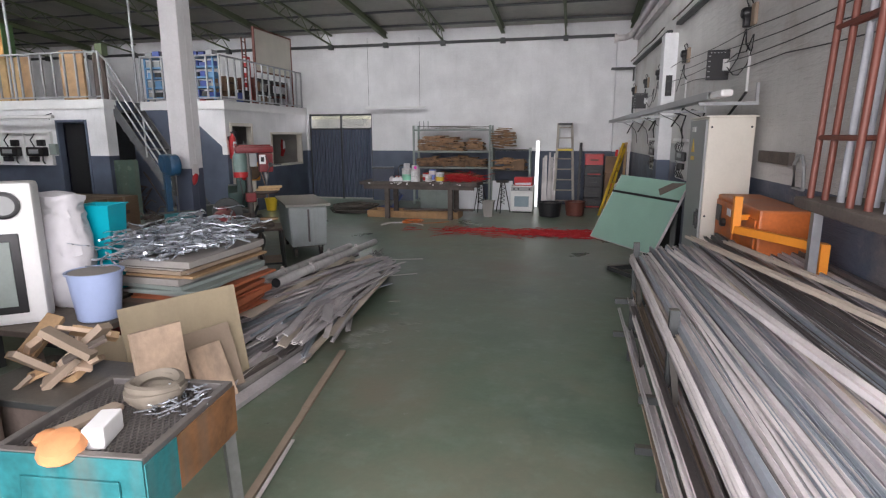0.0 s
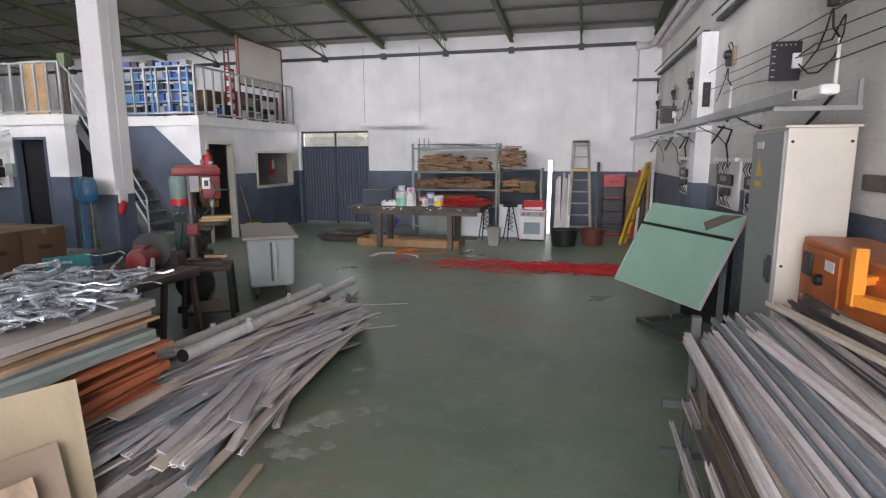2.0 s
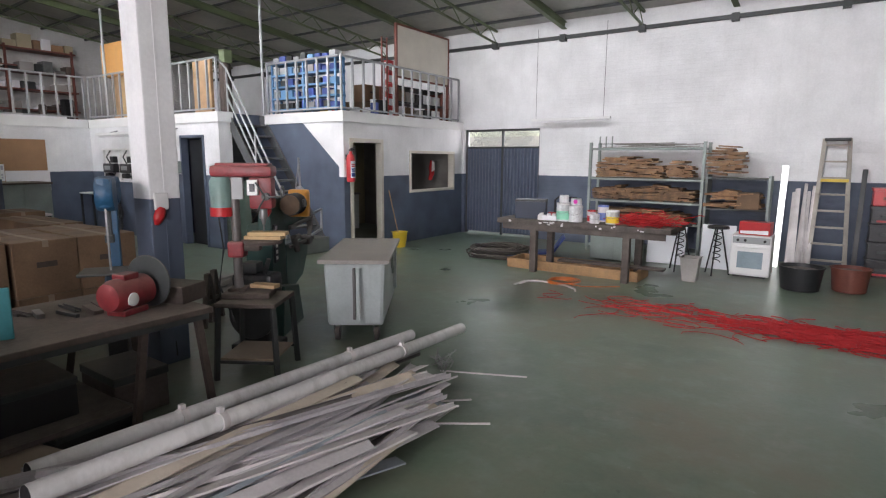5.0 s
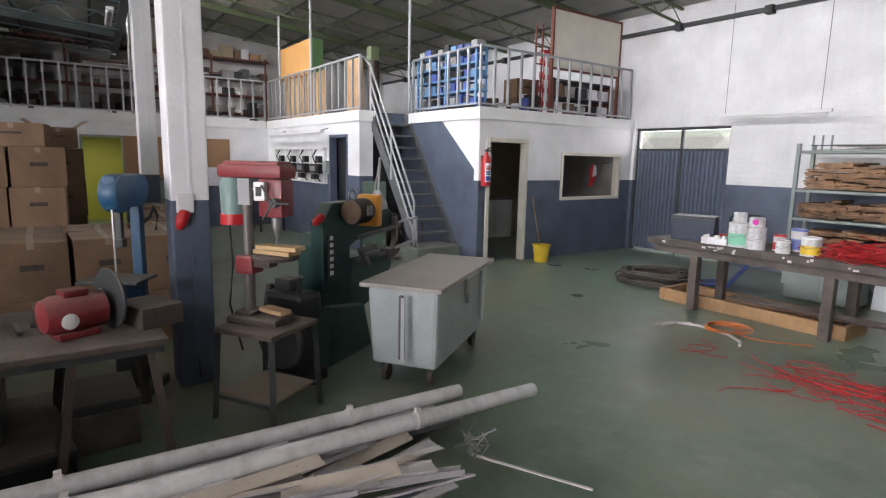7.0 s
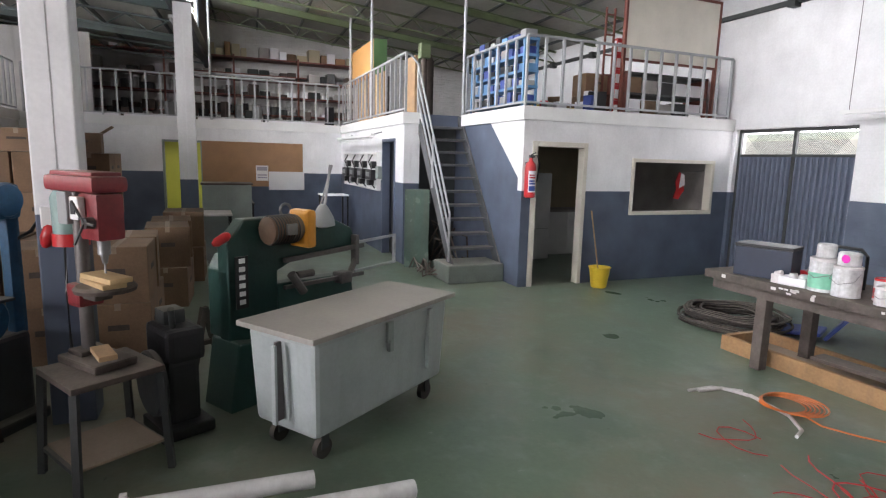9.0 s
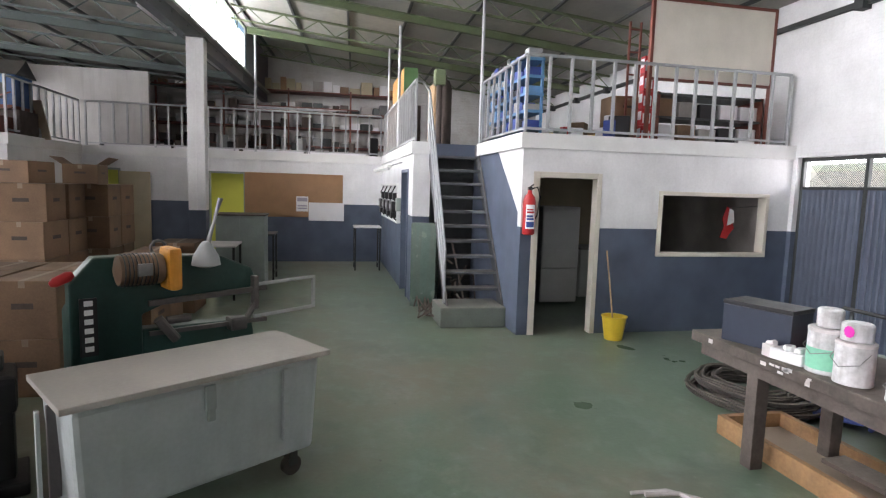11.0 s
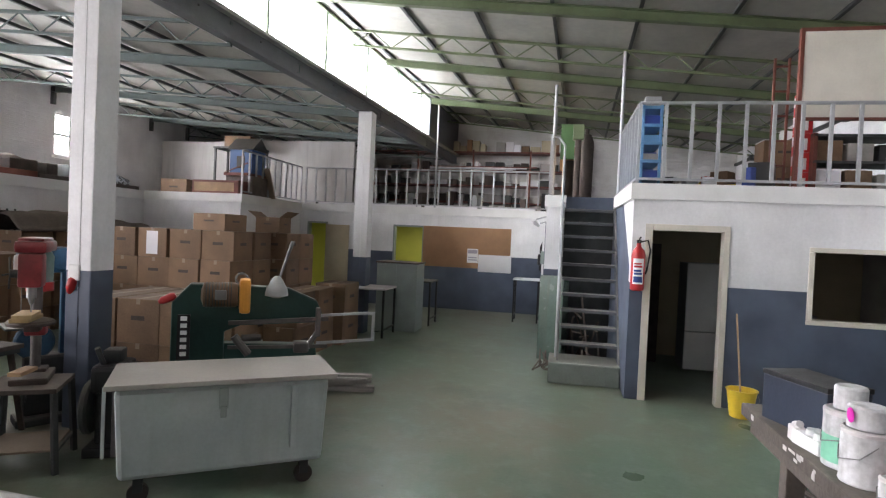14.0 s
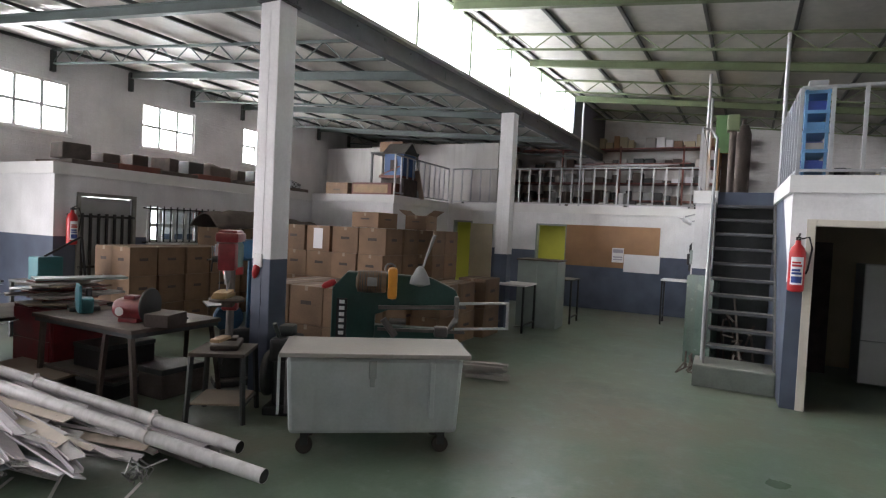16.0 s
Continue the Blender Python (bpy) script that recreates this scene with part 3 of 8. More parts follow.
s.box((XU, 4.1, HM - 0.189), (XB - 0.1, 11.2, HM - 0.006))
s.box((XU, YS, HM - 0.188), (-10.11, 4.19, HM - 0.007))
s.box((-10.1, YS, HM - 0.187), (-3.83, YB - 0.002, HM - 0.008))
setting(s.done("mezzanine_floor", M_WOODDK), "dusty boarded mezzanine floor", "floor")


# railings
def railing(p, q, n, label="silver painted steel tube railing", z=HM, ends=(True, True)):
    p, q = Vector((*p, z)), Vector((*q, z))
    e = thing("railing", Matrix.Translation(p), label, "railing", "mezzanine railings")
    d = q - p
    Shape().rod((0, 0, 0.97), d + Vector((0, 0, 0.97)), 0.022, 8).done("handrail", M_RAIL, e, True)
    Shape().bar((0, 0, 0.06), d + Vector((0, 0, 0.06)), 0.03).done("bottom_rail", M_RAIL, e)
    for i in range(n + 1):
        if (i == 0 and not ends[0]) or (i == n and not ends[1]):
            continue
        o = d * (i / n)
        z0 = 0 if i in (0, n) or i % 6 == 0 else 0.06
        Shape().bar(o + Vector((0, 0, z0)), o + Vector((0, 0, 0.965)), 0.036).done("baluster", M_RAIL, e)
    return e


railing((XO - 0.06, 12.0), (XO - 0.06, YF - 0.1), 13)
railing((XO - 0.1, 12.0), (-7.95, 12.0), 7, ends=(False, True))
railing((-8.06, 10.93), (XB + 0.05, 10.93), 17)
railing((XB - 0.03, 10.85), (XB - 0.03, 4.3), 23)
railing((XB + 0.02, 4.18), (-10.15, 4.18), 10)
for px, py, zt in ((-8.1, 12.0, 4.9), (-10.3, 10.93, 4.98), (-12.2, 10.93, 4.98), (XB - 0.1, 7.9, 5.3)):
    tagged(Shape().rod((px, py, HM), (px, py, zt), 0.028, 10).done("roof_prop", M_RAIL, None, True), "thin silver steel roof prop", "post", "roof props")

# stairs
st = setting(thing("staircase", pose(-6.3, 11.55, 0), "steep grey open staircase with concrete base step", "stairs"), "", "")
st["kind"] = "structure"
Shape().box((-0.62, -0.5, 0), (0.02, 0.41, 0.28), 0.02).done("base_step", mat("grey_green_concrete", (0.15, 0.17, 0.15), 0.7, 0, 0.3, 4, 0.3, dust=0.5), st)
M_TREAD = mat("worn_grey_tread", (0.11, 0.115, 0.12), 0.6, 0.1, 0.4, 6, dust=0.7)
for k in range(10):
    z, x = 0.28 + 0.211 * (k + 1), -0.30 - 0.152 * k
    Shape().box((x - 0.22, -0.36, z - 0.04), (x, 0.40, z), 0.006).done("tread", M_TREAD, st)
Shape().box((-2.1, -0.36, 2.40), (-1.88, 0.41, 2.595)).done("landing_edge", M_DOOR2, st)
for y in (-0.385, 0.402):
    s = Shape()
    s.hexa([(-0.1, y - 0.012, 0.28), (-0.32, y - 0.012, 0.28), (-0.32, y + 0.012, 0.28), (-0.1, y + 0.012, 0.28)],
           [(-1.75, y - 0.012, 2.58), (-1.97, y - 0.012, 2.58), (-1.97, y + 0.012, 2.58), (-1.75, y + 0.012, 2.58)])
    s.done("stringer", M_TREAD, st)
s = Shape()
for dz in (0.95, 0.68, 0.42):
    s.tube([(-0.22, -0.41, 0.38 + dz - 0.3), (-1.75, -0.41, 2.45 + dz)], 0.018, 8)
for f in (0.0, 0.5, 1.0):
    x = -0.22 - 1.53 * f
    s.rod((x, -0.41, 0.3 + 2.15 * f), (x, -0.41, 1.03 + 2.37 * f), 0.018, 8)
s.tube([(-1.75, -0.41, 3.40), (-1.85, -0.5, 3.55), (-1.85, -0.62, 3.57)], 0.02, 8)
s.done("handrail", M_RAIL, st, True)
# Dark colour here stands in for the shade behind the open treads.
setting(Shape().box((-8.4, 11.19, 0), (-8.3, 11.968, 2.4)).done("stair_back_wall", M_DKST), "wall under the stair landing, coloured dark for the shade there", "wall")

# office door frame, hatch frame
s = Shape()
s.box((XO - T - 0.01, 12.12, 0), (XO + 0.02, 12.205, 2.12)).box((XO - T - 0.01, 12.995, 0), (XO + 0.02, 13.06, 2.12)).box((XO - T - 0.01, 12.206, 2.045), (XO + 0.02, 12.994, 2.12))
setting(s.done("door_1", M_CREAM, bev=0.006), "cream steel door frame, open doorway", "door frame")
s = Shape()
for a, b in (((13.9, 1.04), (15.6, 1.095)), ((13.9, 1.865), (15.6, 1.92)), ((13.9, 1.096), (13.955, 1.864)), ((15.545, 1.096), (15.6, 1.864))):
    s.box((XO - T - 0.01, a[0], a[1]), (XO + 0.025, b[0], b[1]))
setting(s.done("window_4", M_CREAM, bev=0.006), "cream framed open serving hatch", "window")
s = Shape().box((-9.33, 10.88, 0), (-9.275, 11.03, 2.18)).box((-8.565, 10.88, 0), (-8.51, 11.03, 2.18)).box((-9.274, 10.88, 2.125), (-8.566, 11.03, 2.18))
setting(s.done("door_2", M_DOOR2, bev=0.005), "slate door frame of the rear office", "door frame")
setting(Shape().box((-9.25, 11.05, 0.0), (-8.75, 11.09, 2.1)).done("door_leaf", M_BLACK), "dark half-open door leaf", "door")
# doors in the rear wall
s = Shape()
for y0, y1 in ((6.88, 7.64), (4.45, 4.95)):
    s.box((XB - 0.16, y0 - 0.04, 0), (XB + 0.02, y0 + 0.005, 2.12)).box((XB - 0.16, y1 - 0.005, 0), (XB + 0.02, y1 + 0.04, 2.12)).box((XB - 0.16, y0 + 0.006, 2.075), (XB + 0.02, y1 - 0.006, 2.12))
setting(s.done("door_3", M_GREYG), "grey steel door frames in the rear wall", "door frame")
setting(Shape().box((XB + 0.03, 4.97, 0.02), (XB + 0.07, 5.62, 2.05)).done("door_4", M_BEIGE, bev=0.004), "beige door leaf opened against the wall", "door")
wall("yellow_room", [((-15.9, 6.0, 0), (-15.8, 9.0, 2.4)), ((-15.8, 8.9, 0), (-13.26, 9.0, 2.4)), ((-15.8, 4.0, 0), (-13.26, 4.1, 2.4)), ((-15.9, 4.1, 0), (-15.8, 6.0, 2.4))], M_YWALL, "bright yellow-green room behind the doorway")
# gate in the far wall
ge = setting(thing("gate", pose((GX0 + GX1) / 2, YF + 0.1, 0), "slate blue corrugated steel double gate", "gate"), "", "")
ge["kind"] = "structure"
for side in (-1, 1):
    s = Shape()
    pts, n = [], 44
    w = (GX1 - GX0) / 2 - 0.04
    for i in range(n + 1):
        pts.append((side * (0.02 + w * i / n), 0.022 * math.sin(i * math.pi / 2 + 0.4)))
    for (x0, y0), (x1, y1) in zip(pts, pts[1:]):
        s.hexa([(x0, y0 - 0.003, 0.05), (x1, y1 - 0.003, 0.05), (x1, y1 + 0.003, 0.05), (x0, y0 + 0.003, 0.05)], [(x0, y0 - 0.003, 2.0), (x1, y1 - 0.003, 2.0), (x1, y1 + 0.003, 2.0), (x0, y0 + 0.003, 2.0)])
    s.done("corrugated_leaf", M_DOOR2, ge)
s = Shape().bar((-0.95, 0, 0), (-0.95, 0, GZ), 0.05).bar((0.95, 0, 0), (0.95, 0, GZ), 0.05).bar((0, 0.02, 0), (0, 0.02, GZ), 0.05).bar((-0.95, 0, GZ - 0.03), (0.95, 0, GZ - 0.03), 0.05).bar((-0.95, 0.01, 2.02), (0.95, 0.01, 2.02), 0.04)
s.done("frame", M_DKST, ge)
s = Shape()
for i in range(64):
    x = -0.93 + i * 0.03
    for sg in (-1, 1):
        a, b = Vector((x, 0.03, 2.04)), Vector((x + sg * 0.37, 0.03, 2.41))
        if -0.95 < b.x < 0.95:
            s.bar(a, b, 0.004)
s.done("mesh_top", M_DKST, ge)
# ceiling of the rooms
setting(Shape().box((XO - T - 3.1, 12.1, 2.38), (XO - T - 0.005, YF - 0.01, 2.405)).done("ceiling_office", M_WHITE), "plain office ceiling", "ceiling")
# store room openings: slatted door, barred window
s = Shape().box((-5.22, YB - 0.02, 0), (-5.16, YB + 0.03, 2.14)).box((-4.24, YB - 0.02, 0), (-4.18, YB + 0.03, 2.14)).box((-5.16, YB - 0.02, 2.08), (-4.24, YB + 0.03, 2.14))
setting(s.done("door_5", M_CONC), "plain grey frame of the store door", "door frame")
sd = thing("barred_door", pose(-4.7, YB - 0.05, 0), "grey store room door behind black steel bars", "door")
sd["kind"] = "structure"
Shape().box((-0.46, -0.03, 0), (0.46, 0.0, 2.07)).done("leaf", M_GREYP, sd)
s = Shape()
for i in range(7):
    s.bar((-0.42 + i * 0.14, 0.05, 0.05), (-0.42 + i * 0.14, 0.05, 1.8), 0.035)
s.bar((-0.5, 0.06, 1.75), (0.5, 0.06, 1.75), 0.04).bar((-0.5, 0.06, 0.9), (0.5, 0.06, 0.9), 0.04).bar((-0.5, 0.06, 0.1), (0.5, 0.06, 0.1), 0.04)
s.done("bars", M_BLACK, sd)
steel_window("window_5", -6.62, -5.5, 1.32, 1.96, YB - 0.07, 4, 2)
s = Shape()
for i in range(11):
    s.bar((-5.5 - i * 0.145, YB + 0.03, 1.27), (-5.5 - i * 0.145, YB + 0.03, 2.0), 0.02)
s.bar((-5.35, YB + 0.035, 1.95), (-7.0, YB + 0.035, 1.95), 0.025).bar((-5.35, YB + 0.035, 1.32), (-7.0, YB + 0.035, 1.32), 0.025)
tagged(s.done("window_bars", M_BLACK), "black steel burglar bars over the store window", "window bars")
wall("store_back", [((-6.99, YB - 0.2, 0.9), (-6.63, YB - 0.13, 2.0))], M_BROWNST, "dark inside of the store room")
setting(Shape().box((-6.8, YB - 1.4, 0.9), (-5.2, YB - 1.35, 2.3)).done("backdrop_store", M_OUT), "bright daylight beyond the store window", "backdrop")

# ---- things: the entrance side ----


def V(*a):
    return Vector(a)


def cyl_pts(r, z, n=24, c=(0, 0), a0=0.0, a1=2 * math.pi):
    return [(c[0] + r * math.cos(a0 + (a1 - a0) * k / n), c[1] + r * math.sin(a0 + (a1 - a0) * k / n), z) for k in range(n + 1)]


M_TEALD = mat("worn_teal", (0.02, 0.17, 0.185), 0.5, 0, 0.5, 5, drip=0.5)
M_DIRTSTEEL = mat("grimy_steel", (0.13, 0.12, 0.115), 0.5, 0.4, 0.4, 6, dust=0.3)


def mesh_table():
    e = thing("welding_table", pose(0.2, 2.1, 0, 0, 0, 6), "teal and rust steel table with an expanded mesh top", "table")
    hx, hy = 0.27, 0.29
    s = Shape()
    for a, b in (((-hx, -hy, 0.76), (hx, -hy + 0.03, 0.82)), ((-hx, hy - 0.03, 0.76), (hx, hy, 0.82)), ((-hx, -hy + 0.03, 0.76), (-hx + 0.03, hy - 0.03, 0.82)), ((hx - 0.03, -hy + 0.03, 0.76), (hx, hy - 0.03, 0.82))):
        s.box(a, b, 0.005)
    s.done("frame", M_DIRTSTEEL, e)
    Shape().box((-hx, -hy - 0.006, 0.56), (hx, -hy - 0.001, 0.815)).box((-0.16, -hy - 0.016, 0.62), (0.19, -hy - 0.007, 0.74), 0.004).done("front_panel", M_TEALD, e)
    Shape().box((hx + 0.001, -hy, 0.6), (hx + 0.006, -0.12, 0.8)).done("side_panel", M_TEALD, e)
    Shape().box((hx + 0.001, -0.118, 0.6), (hx + 0.006, hy, 0.8)).done("rusted_panel", mat("rusty_orange", (0.20, 0.095, 0.04), 0.7, 0.1, 0.7, 7, drip=0.6), e)
    for x in (-hx + 0.03, hx - 0.03):
        for y in (-hy + 0.03, hy - 0.03):
            Shape().bar((x, y, 0.76), (x * 1.1, y * 1.1, 0), 0.045).done("leg", M_STEEL, e)
    s = Shape()
    for i in range(-14, 36):
        for sg in (-1, 1):
            x0 = -hx + 0.03 + i * 0.0225
            x1 = x0 + sg * 0.3
            y0, y1 = -hy + 0.03, hy - 0.03
            lo, hi = -hx + 0.02, hx - 0.02
            p, q = V(x0, y0, 0.79), V(x1, y1, 0.79)
            ts = [0.0, 1.0]
            for lim in (lo, hi):
                f = (lim - x0) / (x1 - x0)
                if 0 < f < 1:
                    ts.append(f)
            ts = sorted(f for f in ts if lo - 1e-6 <= x0 + (x1 - x0) * f <= hi + 1e-6)
            if len(ts) >= 2 and ts[-1] - ts[0] > 0.02:
                s.bar(p + (q - p) * ts[0], p + (q - p) * ts[-1], 0.005, 0.008)
    s.done("mesh_top", M_DIRTSTEEL, e)
    Shape().box((-hx + 0.02, -hy + 0.02, 0.62), (hx - 0.02, hy - 0.02, 0.63)).done("tray", M_BLACK, e)


mesh_table()
# on the table
s = Shape()
for k in range(5):
    s.tube([(p[0], p[1], 0.82 + k * 0.013 + 0.006 * math.sin(0.7 * i + k)) for i, p in enumerate(cyl_pts(0.085 + 0.008 * (k % 3), 0, 20, (0.22, 2.24)))], 0.016, 5)
tagged(s.done("strap_coil", mat("dusty_strap", (0.19, 0.165, 0.13), 0.85, 0, 0.3, 9), None, True), "coiled dusty grey strap on the mesh table", "strap")
tagged(Shape().box((-0.035, -0.075, 0), (0.035, 0.075, 0.075), 0.008, pose(0.25, 1.95, 0.797, 0, 0, 20)).done("white_block", M_WHITE), "white plastic block on the mesh table", "block")
tagged(Shape().box((-0.03, -0.14, 0), (0.03, 0.14, 0.02), 0.004, pose(0.09, 2.02, 0.797, 0, 0, -14)).done("wood_strip", M_BOARD), "brown board offcut on the mesh table", "offcut")
s = Shape()
for k in range(60):
    a = V(0.34 + rng.uniform(-0.1, 0.08), 2.24 + rng.uniform(-0.12, 0.08), 0.80 + rng.uniform(0, 0.03))
    s.bar(a, a + V(rng.uniform(-0.05, 0.05), rng.uniform(-0.05, 0.05), rng.uniform(-0.0, 0.02)), 0.008, 0.003)
tagged(s.done("metal_swarf", M_SILVER), "small shiny metal scraps on the mesh table", "scrap", kind="stuff")
s = Shape()
s.lathe([(0.02, 0), (0.06, 0.01), (0.075, 0.03), (0.06, 0.06), (0.02, 0.07)], 14, pose(0.2, 1.84, 0.8, 20, 10, 0))
s.lathe([(0.02, 0), (0.04, 0.01), (0.05, 0.03), (0.035, 0.05), (0.01, 0.06)], 12, pose(0.12, 1.86, 0.8, -15, 0, 30))
tagged(s.done("work_glove", mat("orange_cloth", (0.50, 0.22, 0.09), 0.8, 0, 0.3, 9, 0.6, 20), None, True), "crumpled orange work glove on the table edge", "glove")


M_TANBOARD = mat("tan_board", (0.40, 0.33, 0.22), 0.65, 0, 0.15, 2, dust=0.2, drip=0.15)
M_SAWN = mat("sawn_timber", (0.50, 0.37, 0.27), 0.75, 0, 0.4, 4, 0.4, 30, drip=0.45)


def offcut(x, y, z, l, w, t, rx, ry, rz, material, label):
    return tagged(Shape().box((-l / 2, -w / 2, 0), (l / 2, w / 2, t), 0.004, pose(x, y, z, rx, ry, rz)).done("board_offcut", material), label, "offcut", "loose board offcuts")


# leaning boards in front of the stack
offcut(-0.80, 3.74, 0.39, 0.68, 0.82, 0.018, 0, -102, -26, M_TANBOARD, "large dusty tan board leaning on the stack")
offcut(-1.05, 3.40, 0.29, 0.5, 0.36, 0.02, 0, -97, -70, M_TANBOARD, "small tan board leaning on the pile")
offcut(-0.66, 3.72, 0.27, 0.46, 0.48, 0.012, 0, -110, -22, M_BOARD, "brown hardboard sheet leaning on the tan board")
offcut(-0.57, 3.66, 0.225, 0.40, 0.26, 0.026, 0, -114, -18, M_SAWN, "pale sawn plank end leaning on the hardboard")
offcut(-0.56, 3.2, 0.36, 0.68, 0.30, 0.035, 0, -99, -24, M_SAWN, "thick rough sawn board standing behind the table")
for k in range(16):
    offcut(-1.05 + rng.uniform(-0.28, 0.28), 2.95 + rng.uniform(-0.2, 0.2), 0.42 + 0.02 * k, rng.uniform(0.14, 0.34), rng.uniform(0.07, 0.12), rng.uniform(0.02, 0.05), rng.uniform(-35, 35), rng.uniform(-45, 45), rng.uniform(0, 180),
           rng.choice((M_WOOD, M_SAWN, M_BOARD, M_DIRTY)), "short timber offcut in a loose heap")
e = thing("offcut_crate", pose(-1.05, 2.95, 0), "dark steel crate heaped with timber offcuts", "crate")
Shape().box((-0.36, -0.27, 0.0), (0.36, 0.27, 0.44), 0.02).done("body", M_DIRTY, e)
Shape().box((-0.38, -0.29, 0.41), (0.38, 0.29, 0.45), 0.006).done("rim", M_DKST, e)
e = thing("cloth_roll", pose(-0.9, 2.15, 0), "upright roll of pale brown cloth", "roll")
Shape().lathe([(0.2, 0), (0.22, 0.05), (0.21, 0.7), (0.18, 0.95), (0.05, 1.0)], 16).done("roll", mat("brown_cloth", (0.30, 0.23, 0.20), 0.85, 0, 0.2, 6, 0.5, 30), e, True)
e.location = (-1.22, 2.45, 0)

# low table with the stack of boards
e = thing("board_table", pose(-1.2, 4.45, 0), "low dark steel table under stacked boards", "table")
Shape().box((-0.32, -0.52, 0.28), (0.3, 0.52, 0.33), 0.01).done("top", M_WOODDK, e)
for x in (-0.28, 0.26):
    for y in (-0.48, 0.48):
        Shape().bar((x, y, 0), (x, y, 0.28), 0.05).done("leg", M_DKST, e)
z, k = 0.33, 0
while z < 0.9:
    t = rng.choice((0.012, 0.016, 0.022, 0.03, 0.05))
    material = M_TERRA if z < 0.64 and k % 5 else rng.choice((M_BOARD, M_GREYBOARD, M_BOARD, M_WOOD, M_GREYG))
    lx = rng.uniform(0.5, 0.62)
    ob = Shape().box((-lx / 2, -0.5, 0), (lx / 2, 0.48, t - 0.002), 0.002, pose(-1.2 + rng.uniform(-0.03, 0.05) + 0.06 * (k % 3 == 0), 4.42 + rng.uniform(-0.05, 0.06), z, 0, 0, rng.uniform(-6, 6))).done("stacked_board", material)
    tagged(ob, "dusty flat board in the mixed stack", "board", "stacked boards")
    z += t
    k += 1
ZT = z
s = Shape()
for k in range(420):
    c = V(-1.28 + rng.gauss(0, 0.14), 4.4 + rng.gauss(0, 0.26), ZT + 0.02 + abs(rng.gauss(0, 0.085)))
    if abs(c.x + 1.28) > 0.28:
        c.x = -1.28 + rng.uniform(-0.2, 0.2)
    if abs(c.y - 4.4) > 0.5:
        c.y = 4.4 + rng.uniform(-0.4, 0.4)
    a, bend = rng.uniform(0, 6.28), rng.uniform(-2.5, 2.5)
    pts, p = [], c
    for j in range(7):
        pts.append(p.copy())
        p = p + V(0.06 * math.cos(a), 0.07 * math.sin(a), rng.uniform(-0.02, 0.022))
        p.z = max(p.z, ZT + 0.012)
        a += bend * 0.3
    s.tube(pts, rng.choice((0.004, 0.006, 0.009, 0.014)), 5)
tagged(s.done("silver_offcuts", M_SILVER), "tangled heap of shiny aluminium strip offcuts", "scrap", kind="stuff")


def tapered(name, x, y, z, r0, r1, h, material, label, category, square=False, rim=0.012, rz=0):
    e = thing(name, pose(x, y, z, 0, 0, rz), label, category)
    sg = 4 if square else 24
    rot = pose(0, 0, 0, 0, 0, 45 if square else 0)
    Shape().lathe([(r0 * 0.9, 0), (r0, 0.01), (r1, h - 0.01), (r1 + rim, h - 0.01), (r1 + rim, h), (r1 - 0.006, h), (r0 - 0.008, 0.02)], sg, rot).done("body", material, e, not square)
    return e


# on a low shelf behind: bucket, bin, sack, white oven
e = thing("low_shelf", pose(-1.95, 3.5, 0), "low dark steel stand holding a sack and bins", "stand")
Shape().box((-0.75, -0.32, 0.57), (0.82, 0.40, 0.61), 0.006).box((-0.45, 0.40, 0.57), (0.38, 0.80, 0.61), 0.006).done("top", M_DIRTY, e)
for x in (-0.7, 0.76):
    for y in (-0.27, 0.35):
        Shape().bar((x, y, 0), (x, y, 0.57), 0.045).done("leg", M_DKST, e)
tapered("plastic_bucket", -1.30, 3.52, 0.612, 0.13, 0.165, 0.33, M_BUCKETB, "pale blue plastic bucket filled with dust", "bucket")
tagged(Shape().lathe([(0.10, 0.93), (0.155, 0.935), (0.15, 0.94), (0.05, 0.945)], 20, Matrix.Translation((-1.30, 3.52, 0))).done("bucket_sweepings", M_GREYBOARD, None, True), "grey sweepings in the bucket", "dust")
tapered("waste_bin", -1.72, 4.07, 0.612, 0.12, 0.17, 0.70, M_TURQ, "turquoise plastic waste bin", "waste bin", True, 0.02, 12)
s = Shape()
prof = [(0.11, 0), (0.155, 0.06), (0.17, 0.22), (0.165, 0.4), (0.155, 0.6), (0.12, 0.72), (0.14, 0.79), (0.03, 0.75)]
fine = []
for (r0, z0), (r1, z1) in zip(prof, prof[1:]):
    fine += [(r0 + (r1 - r0) * j / 5, z0 + (z1 - z0) * j / 5) for j in range(5)]
s.lathe(fine + [prof[-1]], 44, Matrix.Translation((-1.76, 3.76, 0.625)))
for v in s.bm.verts:
    crease = abs(noise.noise(v.co * 11)) * 0.05 + abs(noise.noise(v.co * 23)) * 0.02
    v.co += noise.noise_vector(v.co * 5) * 0.045 + V(v.co.x + 1.76, v.co.y - 3.76, 0).normalized() * (0.02 - crease)
    v.co.z = max(v.co.z, 0.615)
tagged(s.done("woven_sack", M_SACK, None, True), "full white woven plastic sack with a crumpled top", "sack")
e = thing("curing_oven", pose(-2.11, 3.4, 0.612, 0, 0, 38), "white enamel oven with a dial and dark window", "oven")
Shape().box((-0.3, -0.35, 0), (0.42, -0.12, 0.92), 0.03).done("body", M_WHITE, e)
Shape().lathe([(0.085, 0), (0.085, 0.03), (0.07, 0.035), (0.07, 0.025)], 24, pose(0.27, -0.352, 0.78, 90)).done("dial_ring", M_BLACK, e, True)
Shape().lathe([(0.06, 0), (0.06, 0.005)], 20, pose(0.27, -0.378, 0.78, 90)).done("dial_face", M_GREYP, e)
